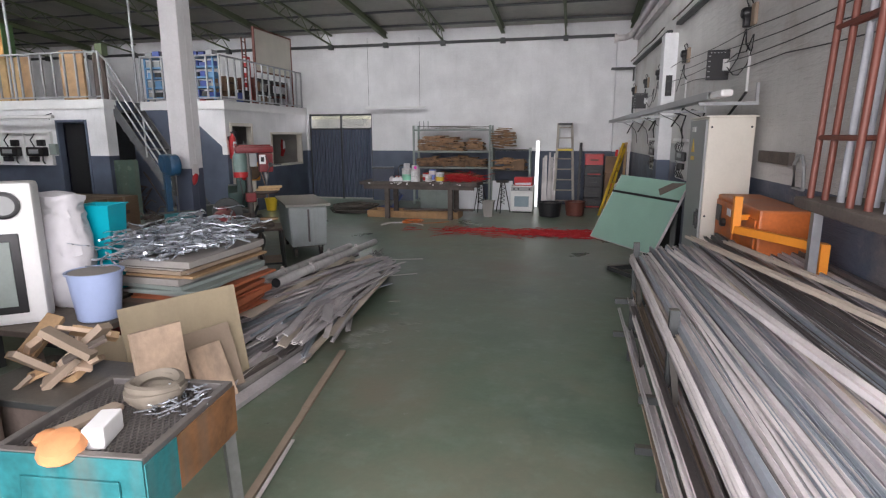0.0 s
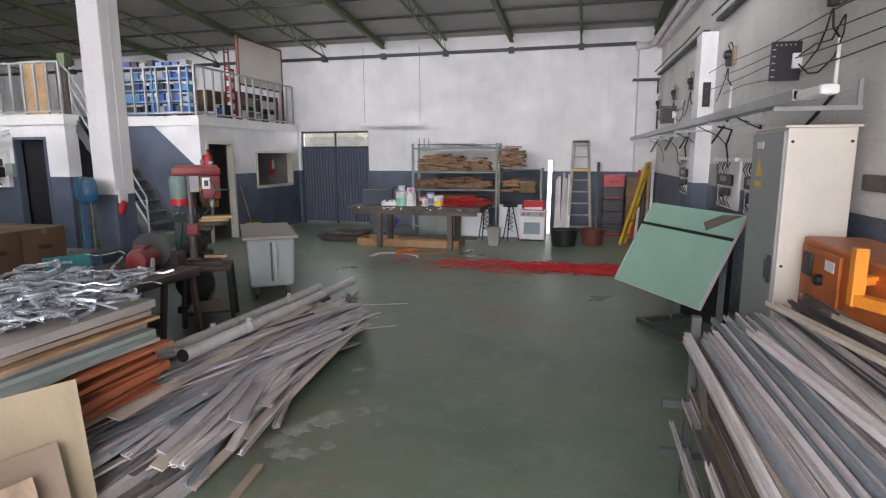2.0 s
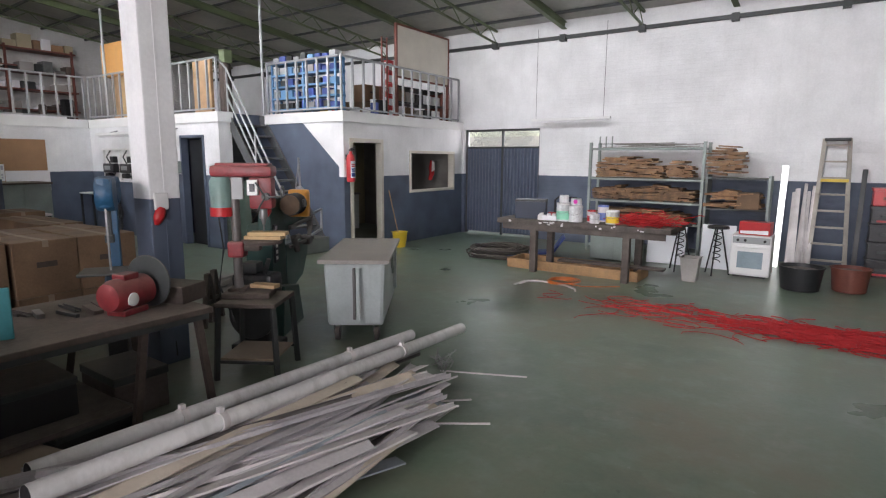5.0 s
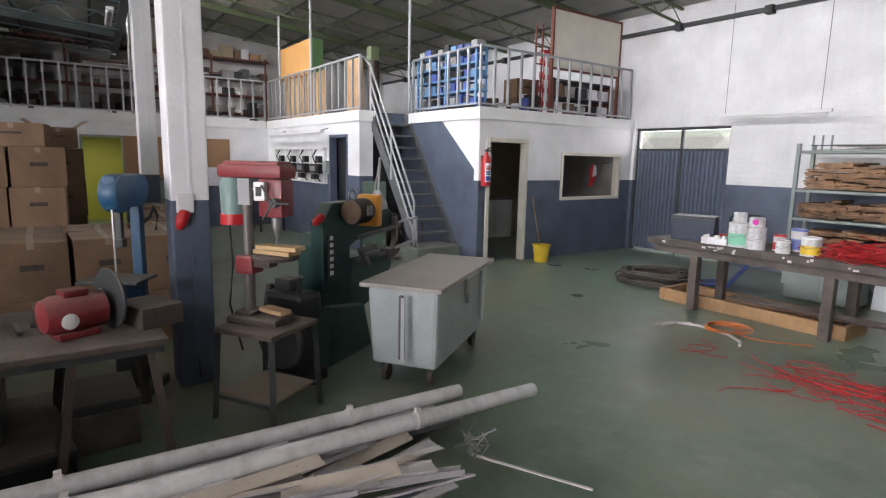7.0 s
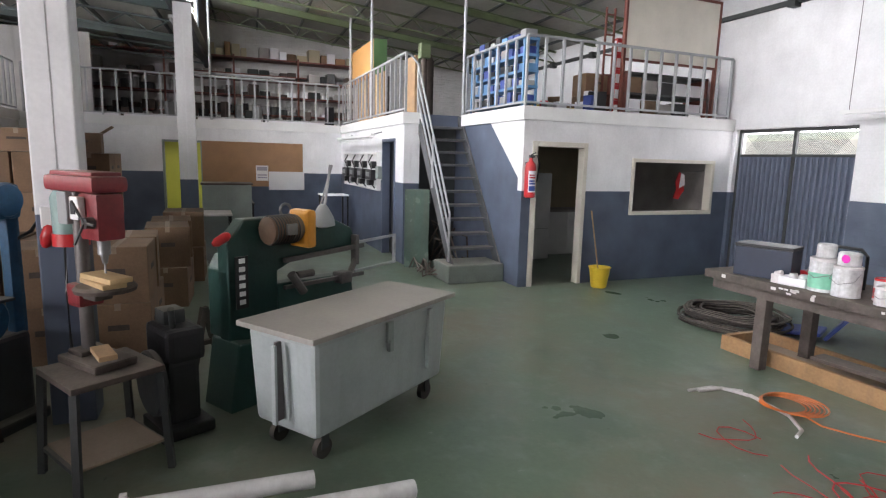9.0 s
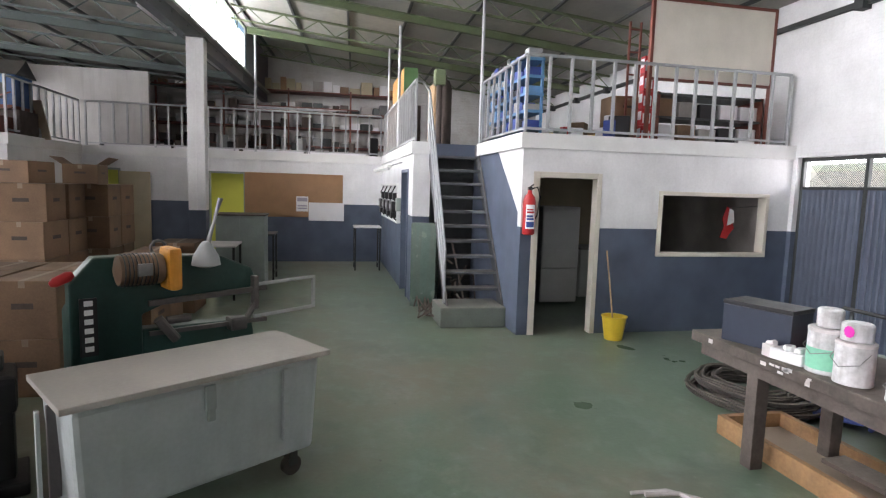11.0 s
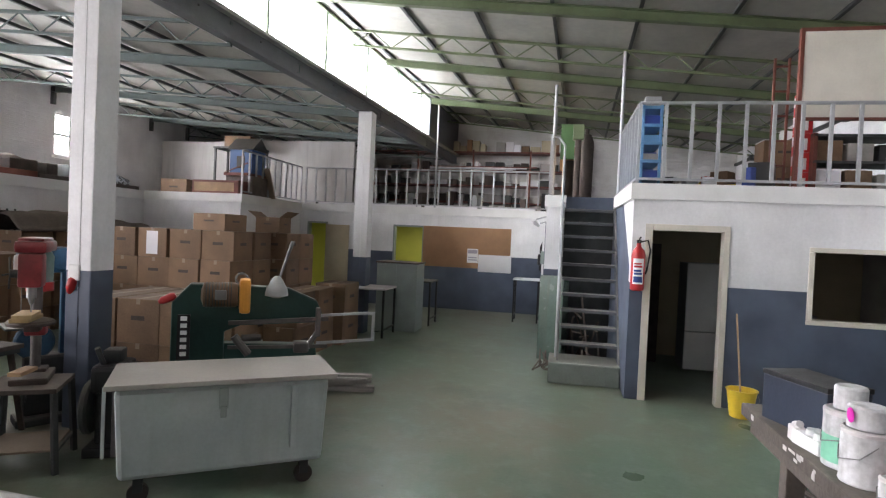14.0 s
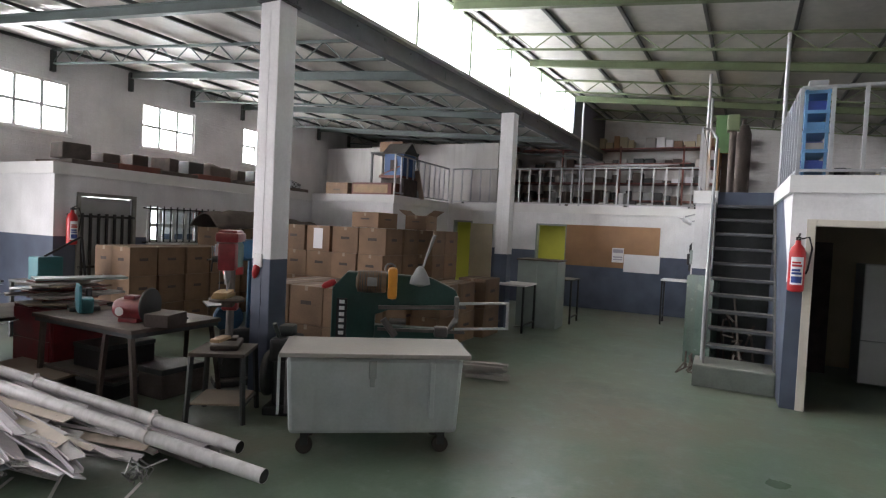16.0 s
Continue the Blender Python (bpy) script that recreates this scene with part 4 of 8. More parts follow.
Shape().box((-0.22, -0.362, 0.08), (0.32, -0.35, 0.6), 0.05).done("window_seal", M_BLACK, e)
Shape().box((-0.17, -0.372, 0.13), (0.27, -0.363, 0.55), 0.004).done("window_glass", M_GREYG, e)

# ---- loose profiles on the floor ----


def profile(kind, length, w, t, material, m, label, group, name):
    s = Shape()
    h = length / 2
    if kind == "flat":
        s.box((-w / 2, -h, 0), (w / 2, h, t))
    elif kind == "channel":
        s.box((-w / 2, -h, 0), (w / 2, h, 0.004)).box((-w / 2, -h, 0.004), (-w / 2 + 0.004, h, t)).box((w / 2 - 0.004, -h, 0.004), (w / 2, h, t))
    elif kind == "tee":
        s.box((-w / 2, -h, 0), (w / 2, h, 0.005)).box((-0.004, -h, 0.005), (0.004, h, t)).box((-w * 0.3, -h, t), (w * 0.3, h, t + 0.004))
    else:
        o, i = w / 2, w / 2 - 0.004
        for a, b in (((-o, -h, 0), (o, h, 0.004)), ((-o, -h, t - 0.004), (o, h, t)), ((-o, -h, 0.004), (-i, h, t - 0.004)), ((i, -h, 0.004), (o, h, t - 0.004))):
            s.box(a, b)
    ob = s.done(name, material)
    ob.matrix_world = m
    return tagged(ob, label, "profile", group)


def bundle(lengths, name, material, label):
    """Many profiles that lie under others, as one mesh."""
    s = Shape()
    for p, q, w, t in lengths:
        p, q = V(*p), V(*q)
        d = q - p
        m = Matrix.Translation((p + q) / 2) @ d.to_track_quat("Y", "Z").to_matrix().to_4x4()
        h = d.length / 2
        s.box((-w / 2, -h, 0), (w / 2, h, 0.004), 0, m).box((-w / 2, -h, 0.004), (-w / 2 + 0.004, h, t), 0, m).box((w / 2 - 0.004, -h, 0.004), (w / 2, h, t), 0, m)
    return tagged(s.done(name, material), label, "profiles", kind="stuff")


def strut(p, q, kind, w, t, material, label, group, twist=0.0, name="metal_profile"):
    p, q = V(*p), V(*q)
    d = q - p
    m = Matrix.Translation((p + q) / 2) @ d.to_track_quat("Y", "Z").to_matrix().to_4x4() @ pose(0, 0, 0, 0, twist, 0)
    return profile(kind, d.length, w, t, material, m, label, group, name)


M_PROFC = mat("cream_profile", (0.55, 0.48, 0.40), 0.55, 0.05, 0.3, 3, dust=0.1)
M_PROFB = mat("blue_grey_profile", (0.33, 0.37, 0.41), 0.4, 0.4, 0.3, 3, dust=0.05)
M_PIPE = mat("dirty_pipe", (0.66, 0.65, 0.65), 0.4, 0, 0.25, 2.5, dust=0.15, drip=0.3)
PAL = (M_PROF, M_PROF, M_PROFW, M_PROF, M_PROFD, M_PROFW)
for k in range(92):
    layer = k % 6
    x0 = -1.45 + 1.3 * ((k * 0.37) % 1.0) + rng.uniform(-0.06, 0.06)
    y0 = 3.75 + 1.15 * ((k * 0.61) % 1.0) * (0.5 + (x0 + 1.45) / 1.6) + rng.uniform(-0.2, 0.3)
    x1 = -1.2 + 0.85 * ((k * 0.73) % 1.0) + rng.gauss(0, 0.07)
    y1 = 6.3 + 1.55 * ((k * 0.29) % 1.0)
    if k % 7 == 3:
        x0, x1, y0 = x0 * 0.4 - 0.95, x1 * 0.4 - 0.35, max(y0, 4.5)
    if x1 > -0.6:
        y1 = min(y1, 7.35)
    if x0 > -0.6:
        y0 = max(y0, 4.3)
    lift = 0.24 * max(0.0, 1 - abs(0.5 * (x0 + x1) + 1.0) / 0.55)
    z0, z1 = 0.012 + 0.038 * layer + rng.uniform(0, 0.02), 0.012 + 0.03 * ((k * 5) % 7) + rng.uniform(0, 0.02)
    shape = ("flat", "channel", "flat", "tee", "flat", "box", "channel", "flat")[k % 8]
    strut((x0, y0, z0 + lift), (x1, y1, z1 + lift * 0.45), shape, rng.uniform(0.03, 0.05) if shape in ("box", "tee") else rng.uniform(0.035, 0.105), rng.uniform(0.004, 0.012) if shape == "flat" else rng.uniform(0.012, 0.035), (M_PROF, M_PROFW, M_PROF, M_PROFB, M_PROF, M_PROFW, M_PROFD, M_PROF, M_PROFC, M_PROF)[k % 10], "dusty grey aluminium profile in a floor heap", "heap of profiles", rng.uniform(-32, 32))
for k in range(14):
    x = -1.72 + 0.34 * ((k * 0.41) % 1.0)
    h = (k % 5) / 4
    strut((x, 4.95 + rng.uniform(0, 0.6), 0.015 + 0.235 * h), (x + rng.uniform(0.05, 0.18), 7.7 + rng.uniform(0, 0.55), 0.012 + 0.125 * h), rng.choice(("flat", "channel", "box")), rng.uniform(0.04, 0.08), rng.uniform(0.015, 0.035), rng.choice(PAL), "dusty grey aluminium profile under a pipe", "heap of profiles", rng.uniform(-12, 12))
for p, q, w, mt in (((-0.34, 4.56, 0.012), (-0.45, 3.05, 0.012), 0.10, M_PROF), ((-0.62, 4.62, 0.05), (-0.55, 3.2, 0.06), 0.11, M_PROFW), ((-0.80, 4.72, 0.05), (-0.70, 3.5, 0.03), 0.12, M_PROFW), ((-0.47, 4.7, 0.02), (-0.60, 3.0, 0.015), 0.09, M_GREYBOARD), ((-0.50, 4.35, 0.05), (-0.66, 3.2, 0.05), 0.05, M_WOODDK)):
    strut(p, q, "channel" if mt is M_PROFW else "box", w, 0.035, mt, "wide grey length lying along the leaning boards", "wide lengths", rng.uniform(-6, 6))
for p, q, r in (((-0.93, 5.17, 0.45), (-1.247, 8.77, 0.174), 0.047), ((-1.30, 5.3, 0.36), (-1.485, 8.31, 0.185), 0.045)):
    e = thing("downpipe", Matrix(), "dirty white plastic pipe lying on the heap", "pipe", "pipes on the heap")
    d = (V(*q) - V(*p))
    s = Shape().rod(p, q, r, 18, caps=False)
    s.done("tube", M_PIPE, e, True)
    n = d.normalized()
    # A black disc in each end paints the shade of the pipe's hollow.
    for c in (V(*q) - n * 0.006, V(*p) + n * 0.006):
        Shape().rod(c - n * 0.004, c + n * 0.004, r * 0.98, 16).done("inside", M_BLACK, e)
    for f in (0.25, 0.72):
        c = V(*p) + d * f
        Shape().rod(c - n * 0.02, c + n * 0.02, r + 0.006, 16).box(c + V(-0.015, -0.015, r), c + V(0.015, 0.015, r + 0.03)).done("clip", M_PROFW, e, True)
for p, q in (((-0.95, 8.0, 0.06), (-0.35, 8.35, 0.03)), ((-0.9, 7.3, 0.05), (-0.5, 7.75, 0.02)), ((-0.6, 7.2, 0.03), (-0.2, 7.5, 0.02))):
    strut(p, q, "flat", 0.02, 0.006, M_PROFW, "thin pale strip sticking out of the heap", "heap of profiles")
strut((-0.08, 4.72, 0.004), (0.08, 3.7, 0.004), "flat", 0.05, 0.02, M_BOARD, "splintered timber strip on the floor", "strips on the floor")
strut((0.06, 3.85, 0.004), (0.28, 2.5, 0.006), "flat", 0.045, 0.015, M_BOARD, "splintered timber strip on the floor", "strips on the floor")
strut((0.2, 3.3, 0.02), (0.38, 2.2, 0.012), "flat", 0.02, 0.008, M_PROFW, "thin pale strip on the floor", "strips on the floor")
s = Shape()
for k in range(14):
    a = V(-0.93 + rng.uniform(-0.05, 0.05), 8.0 + rng.uniform(-0.05, 0.05), 0.08)
    s.tube([a, a + V(rng.uniform(-0.05, 0.05), rng.uniform(-0.05, 0.05), 0.06), a + V(rng.uniform(-0.09, 0.09), rng.uniform(-0.09, 0.09), rng.uniform(0.06, 0.14))], 0.006, 4)
tagged(s.done("wire_knot", M_STEEL), "knot of grey wire on the profile heap", "wire")
# worn patch of bare concrete in the paint
s = Shape()
for cx, cy, r in ((0.03, 5.38, 0.17), (-0.1, 5.2, 0.13), (-0.13, 5.02, 0.12), (-0.02, 4.9, 0.1), (0.1, 4.93, 0.09), (0.2, 5.05, 0.07), (0.22, 5.55, 0.09), (0.34, 5.62, 0.06), (0.02, 5.85, 0.07), (-0.12, 6.3, 0.09), (0.4, 5.4, 0.04)):
    s.slab([(cx + r * (0.65 + 0.5 * noise.noise(V(cx + math.cos(a) * 2, cy + math.sin(a) * 2, r))) * math.cos(a), cy + r * (0.65 + 0.5 * noise.noise(V(cx + math.cos(a) * 2, cy + math.sin(a) * 2, r))) * math.sin(a)) for a in [k * 0.2618 for k in range(24)]], 0.0025, Matrix.Translation((0, 0, 0.0015)))
setting(s.done("bare_patch", mat("bare_concrete", (0.235, 0.25, 0.215), 0.8, 0, 0.5, 9, 0.3)), "bare concrete patch in the floor paint", "floor patch")

# ---- right side: rack of long profiles ----
e = thing("profile_rack", pose(2.8, 2.6, 0), "rusty steel rack for long profiles", "rack")
for y in (-2.6, -0.9, 0.7, 2.48):
    for x in (-0.52, 0.6):
        Shape().bar((x, y, 0), (x, y, 0.98), 0.045).done("leg", M_DKST, e)
    for z in (0.22, 0.5, 0.78):
        Shape().bar((-0.52 if z > 0.7 else -0.66, y, z), (0.6, y, z), 0.04).done("crossbar", M_DKST, e)
for k in range(3):
    Shape().bar((-0.52, -0.9 + 1.6 * k - 0.8, 0.1), (-0.52, -0.1 + 1.6 * k - 0.8, 0.75), 0.03).done("brace", M_DKST, e)
RACKP = (M_PROF, M_PROFW, M_PROFW, M_PROFC, M_PROFW, M_PROFD, M_PROF, M_PROFB)
under = []
for k in range(210):
    x = 2.25 + 1.12 * ((k * 0.618) % 1.0)
    lay = k // 70
    y1 = 5.1 + 0.95 * max(0, (x - 2.3) / 1.05) + rng.choice((rng.uniform(-0.12, 0.14), rng.uniform(-0.9, 0.1), rng.uniform(-0.2, 0.2)))
    y0 = rng.uniform(-0.35, 0.6)
    zb = 0.81 + 0.032 * lay + 0.10 * max(0, (x - 2.5)) + rng.uniform(0, 0.012)
    dx = rng.gauss(0.05, 0.06)
    if lay == 0:
        under.append(((x + dx, y0, zb), (x, y1, zb - 0.02), rng.uniform(0.015, 0.04), rng.uniform(0.01, 0.03)))
        continue
    strut((x + dx, y0, zb), (x, y1, zb - rng.uniform(0, 0.04)), rng.choice(("channel", "tee", "channel", "box", "tee")), rng.uniform(0.012, 0.03) if k % 9 else 0.045, rng.uniform(0.01, 0.03), RACKP[k % 8] if x < 2.8 else rng.choice((M_PROFD, M_PROF, M_PROFD, M_PROFB, M_PROFW)), "long dusty aluminium profile on the rack", "profiles on the rack", rng.uniform(-16, 16))
bundle(under, "profiles_underneath", M_PROF, "bottom layer of dusty aluminium profiles on the rack")
for p, q, w, mt in (((2.95, 0.2, 1.0), (2.52, 5.0, 0.93), 0.055, M_PROFW), ((3.42, 0.9, 1.06), (2.72, 5.45, 0.97), 0.05, M_PROFC), ((3.42, 1.4, 1.09), (2.95, 5.2, 0.98), 0.04, M_PROFC)):
    strut(p, q, "channel", w, 0.025, mt, "pale powder-coated channel on top of the rack", "profiles on the rack", 4)
for j, mt in enumerate((M_PROF, M_PROFD, M_PROFW, M_BOARD)):
    low = []
    for k in range(11):
        x = 2.19 + 0.5 * ((k * 0.618 + j * 0.27) % 1.0)
        zb = (0.24 if (k + j) % 2 else 0.52) + 0.03 * (k % 5)
        low.append(((x, rng.uniform(-0.2, 1.2), zb), (x + rng.uniform(-0.06, 0.06), 4.9 + rng.uniform(-0.9, 0.35), zb + rng.uniform(-0.01, 0.02)), rng.uniform(0.018, 0.045), rng.uniform(0.012, 0.03)))
    bundle(low, "lower_profiles", mt, "dusty profiles stored low on the rack")

# electrical cabinet
e = thing("electrical_cabinet", pose(2.95, 6.25, 0), "tall cream electrical cabinet with a grey door", "cabinet")
Shape().box((0.022, 0, 0.08), (0.42, 0.75, 1.97), 0.008).done("body", M_CREAM, e)
Shape().box((0, 0.01, 0.1), (0.02, 0.74, 1.95), 0.004).done("door", M_GREYP, e)
Shape().box((0.03, 0.02, 0.0), (0.41, 0.73, 0.08)).done("plinth", M_BLACK, e)
Shape().box((-0.03, 0.05, 0.95), (0, 0.09, 1.08), 0.006).box((-0.012, 0.04, 0.92), (0, 0.10, 1.11), 0.003).done("handle", M_BLACK, e)
Shape().box((-0.006, 0.44, 1.84), (0, 0.6, 1.89), 0.002).done("label_plate", M_WHITE, e)
Shape().slab([(0.44, 1.64), (0.6, 1.64), (0.52, 1.78)], 0.002, Matrix(((0, 0, -1, -0.001), (1, 0, 0, 0), (0, 1, 0, 0), (0, 0, 0, 1)))).done("warning_triangle", M_YELLOW, e)
Shape().box((-0.003, 0.44, 1.56), (-0.0005, 0.6, 1.6)).done("warning_strip", M_YELLOW, e)
for x, z in ((0.39, 0.3), (0.39, 1.88), (0.05, 0.3), (0.05, 1.88), (0.05, 1.05), (0.39, 1.05)):
    Shape().rod((x, -0.006, z), (x, 0.001, z), 0.01, 10).done("bolt", M_BLACK, e)
Shape().box((-0.005, -0.02, 1.97), (0.44, 0.77, 1.985), 0.004).done("top_cover", M_CREAM, e)

# orange machine
e = thing("orange_machine", pose(3.08, 5.45, 0), "orange painted cutting machine with a guard arm", "machine")
Shape().box((0, -0.55, 0.62), (0.36, 0.68, 1.28), 0.02).done("housing", M_ORANGE, e)
Shape().box((0.05, -0.55, 0.0), (0.40, 0.6, 0.62), 0.02).done("pedestal", M_DKST, e)
Shape().box((-0.02, 0.06, 0.68), (0, 0.62, 1.24), 0.006).done("side_door", M_ORANGE, e)
Shape().box((-0.012, -0.5, 0.72), (0, -0.05, 1.2), 0.004).done("rear_cover", M_ORANGE, e)
Shape().box((-0.035, 0.42, 1.06), (-0.02, 0.56, 1.2), 0.004).done("switch_plate", M_BLACK, e)
Shape().lathe([(0.035, 0), (0.035, 0.03), (0.02, 0.045)], 16, pose(-0.021, 0.28, 1.07, 0, -90)).done("knob", M_BLACK, e, True)
Shape().box((-0.024, 0.12, 1.14), (-0.02, 0.24, 1.2)).done("warning_label", M_PAPER, e)
s = Shape().bar((-0.1, -0.36, 1.08), (-0.1, -0.36, 1.36), 0.055).bar((-0.1, -0.36, 1.11), (0.2, -1.15, 1.13), 0.055).bar((-0.1, -0.36, 1.2), (0.02, -0.3, 1.2), 0.04).bar((0.2, -1.15, 0.7), (0.2, -1.15, 1.155), 0.05)
s.done("guard_arm", mat("amber_paint", (0.75, 0.27, 0.03), 0.4, 0, 0.15, 5), e)
Shape().bar((0.2, -1.15, 0), (0.2, -1.15, 0.7), 0.045).done("arm_post", M_STEEL, e)
e = thing("blue_drum", pose(3.24, 4.62, 0), "dark blue steel drum under the shelf", "drum")
Shape().lathe([(0.19, 0), (0.2, 0.02), (0.2, 0.35), (0.21, 0.36), (0.21, 0.38), (0.2, 0.39), (0.2, 0.86), (0.185, 0.88)], 24).done("body", M_NAVY, e, True)

M_TUBE = mat("dull_tube", (0.40, 0.41, 0.44), 0.6, 0.2, 0.3, 6)
# shelf with scaffold frames
e = thing("scaffold_shelf", pose(3.2, 3.4, 0), "thick timber shelf carrying scaffold frames", "shelf")
Shape().box((-0.1, -1.3, 1.375), (0.26, 0.95, 1.44), 0.008).done("board", M_WOODDK, e)
for y in (-1.2, 0.85):
    Shape().bar((0.0, y, 0), (0.0, y, 1.375), 0.05).done("support", M_GALV, e)
for k in range(7):
    x, y = 3.14 + 0.035 * k, 4.22 - 0.11 * k
    e = thing("scaffolding", pose(x, y, 1.442, 0, 2, 0), "welded tube scaffold frame standing on the shelf", "scaffold frame", "scaffold frames")
    mt = M_BROWNST if k in (0, 1) else M_TUBE
    s = Shape()
    for yy in (0, -0.5):
        s.rod((0, yy, 0), (0, yy, 1.75), 0.019, 10)
    for z in (0.35, 0.95, 1.6):
        s.rod((0, 0, z), (0, -0.5, z), 0.015, 8)
    s.done("tubes", mt, e, True)

# drawing board
bl, br, tl = V(2.03, 8.39, 0.46), V(2.70, 7.32, 0.44), V(2.36, 8.69, 1.28)
ux, uy = (br - bl), (tl - bl)
w, h = ux.length, uy.length
ux.normalize()
uy = (uy - ux * uy.dot(ux)).normalized()
uz = ux.cross(uy)
m = Matrix((ux, uy, uz)).transposed().to_4x4()
m.translation = bl
e = thing("drawing_board", m, "mint green tilted drawing board on a dark stand", "drawing board")
Shape().box((0, 0, -0.025), (w, h, 0), 0.004).done("panel", M_MINT, e)
Shape().box((-0.004, h * 0.72, 0.001), (w + 0.004, h * 0.75, 0.014)).done("straight_edge", M_BLACK, e)
s = Shape().box((-0.006, -0.006, -0.03), (w + 0.006, 0.0, 0.004)).box((w, 0, -0.03), (w + 0.006, h, 0.004)).box((-0.006, 0, -0.03), (0, h, 0.004))
s.done("edge_strip", M_PROFW, e)
Shape().slab([(w * 0.72, h * 0.78), (w * 0.98, h * 0.99), (w * 0.8, h * 0.97), (w * 0.66, h * 0.86)], 0.004, Matrix.Translation((0, 0, 0.001))).done("torn_patch", M_DIRTY, e)
e = thing("board_stand", pose(2.72, 8.08, 0, 0, 0, -58), "dark steel stand behind the drawing board", "stand")
s = Shape().bar((-0.35, -0.3, 0.05), (-0.35, 0.35, 0.05), 0.06).bar((0.35, -0.3, 0.05), (0.35, 0.35, 0.05), 0.06).bar((-0.35, -0.28, 0.05), (0.35, -0.28, 0.05), 0.05)
s.bar((-0.35, 0.1, 0.05), (-0.3, 0.16, 0.85), 0.06).bar((0.35, 0.1, 0.05), (0.3, 0.16, 0.85), 0.06).bar((-0.3, 0.15, 0.7), (0.3, 0.15, 0.7), 0.05)
s.done("frame", M_DKST, e)
Shape().box((-0.3, 0.2, 0.1), (0.3, 0.26, 0.95)).done("back_panel", M_BLACK, e)

# trunking and lamps along the side wall
LEAN = 1.89
e = thing("cable_trunking", pose(2.93, 5.9, 2.11, 0, 0, LEAN), "grey galvanised cable trunking on wall brackets", "trunking")
Shape().box((-0.06, 0, 0), (0.06, 9.5, 0.012)).box((-0.06, 0, 0.012), (-0.055, 9.5, 0.06)).box((0.055, 0, 0.012), (0.06, 9.5, 0.06)).box((-0.058, 0.02, 0.06), (0.058, 9.48, 0.066)).done("tray", M_GALV, e)
for y in (0.35, 2.2, 4.0, 5.8, 7.6):
    Shape().bar((-0.05, y, -0.02), (0.46, y, -0.02), 0.03).bar((0.44, y, -0.02), (0.44, y, 0.16), 0.025).done("bracket", M_GALV, e)
Shape().box((-0.05, -0.36, 0.0), (0.05, -0.002, 0.06), 0.028).done("end_lamp", M_WHITE, e)
s = Shape()
for k in range(5):
    y = 1.6 + 1.55 * k
    s.tube([(0.06, y, 0.0), (0.16, y + 0.03, -0.05), (0.28, y + 0.05, -0.1), (0.37, y + 0.07, -0.19), (0.41, y + 0.08, -0.32), (0.42, y + 0.1, -0.46)], 0.006, 5)
s.done("dropped_cables", M_BLACK, e)


def wall_box(name, y, z, w, h, d, material, label, category):
    e = thing(name, pose(xe(y), y, z, 0, 0, LEAN), label, category)
    Shape().box((-d, -w / 2, -h / 2), (-0.002, w / 2, h / 2), 0.005).done("case", material, e)
    return e


for x0, x1, y, z0, z1 in ((3.165, 3.395, 7.55, 2.41, 2.73), (2.93, 3.205, 13.3, 2.36, 2.67)):
    w, h = x1 - x0, z1 - z0
    e = thing("slotted_wall_plate", pose(x0, y, z0), "black perforated steel plate standing out from the wall", "panel", "wall plates")
    Shape().box((0, -0.012, 0), (w, 0.012, h), 0.003).done("plate", M_BLACK, e)
    s = Shape()
    for i in range(5):
        s.box((0.03 + i * 0.035, -0.016, h - 0.035), (0.045 + i * 0.035, -0.0125, h - 0.025)).box((0.01, -0.016, 0.03 + i * 0.055), (0.035, -0.0125, 0.04 + i * 0.055))
    s.done("slots", M_GREYP, e)
    Shape().box((w - 0.07, -0.05, h * 0.3), (w - 0.002, -0.0125, h * 0.68), 0.004).done("switch", M_WHITE, e)
    Shape().tube([(w - 0.03, -0.05, h * 0.4), (w + 0.0, -0.2, h * 0.1), (w - 0.01, -0.45, h * 0.02), (w + 0.0, -0.7, h * 0.25), (w + 0.01, -0.8, h * 0.7), (w + 0.02, -0.78, h * 1.1)], 0.006, 5).tube([(w - 0.03, -0.05, h * 0.6), (w, -0.3, h * 0.75), (w + 0.01, -0.6, h * 0.68), (w + 0.02, -0.76, h * 1.1)], 0.006, 5).done("cable", M_BLACK, e)
e = thing("slotted_pillar_plate", pose(3.195, 10.5, 2.59), "black perforated strip on the wall pillar", "panel")
Shape().box((-0.045, -0.03, -0.16), (0.05, -0.002, 0.16), 0.004).done("plate", M_BLACK, e)
Shape().box((-0.02, -0.034, -0.1), (0.02, -0.0305, -0.08)).box((-0.02, -0.034, 0.06), (0.02, -0.0305, 0.08)).done("slots", M_DKST, e)
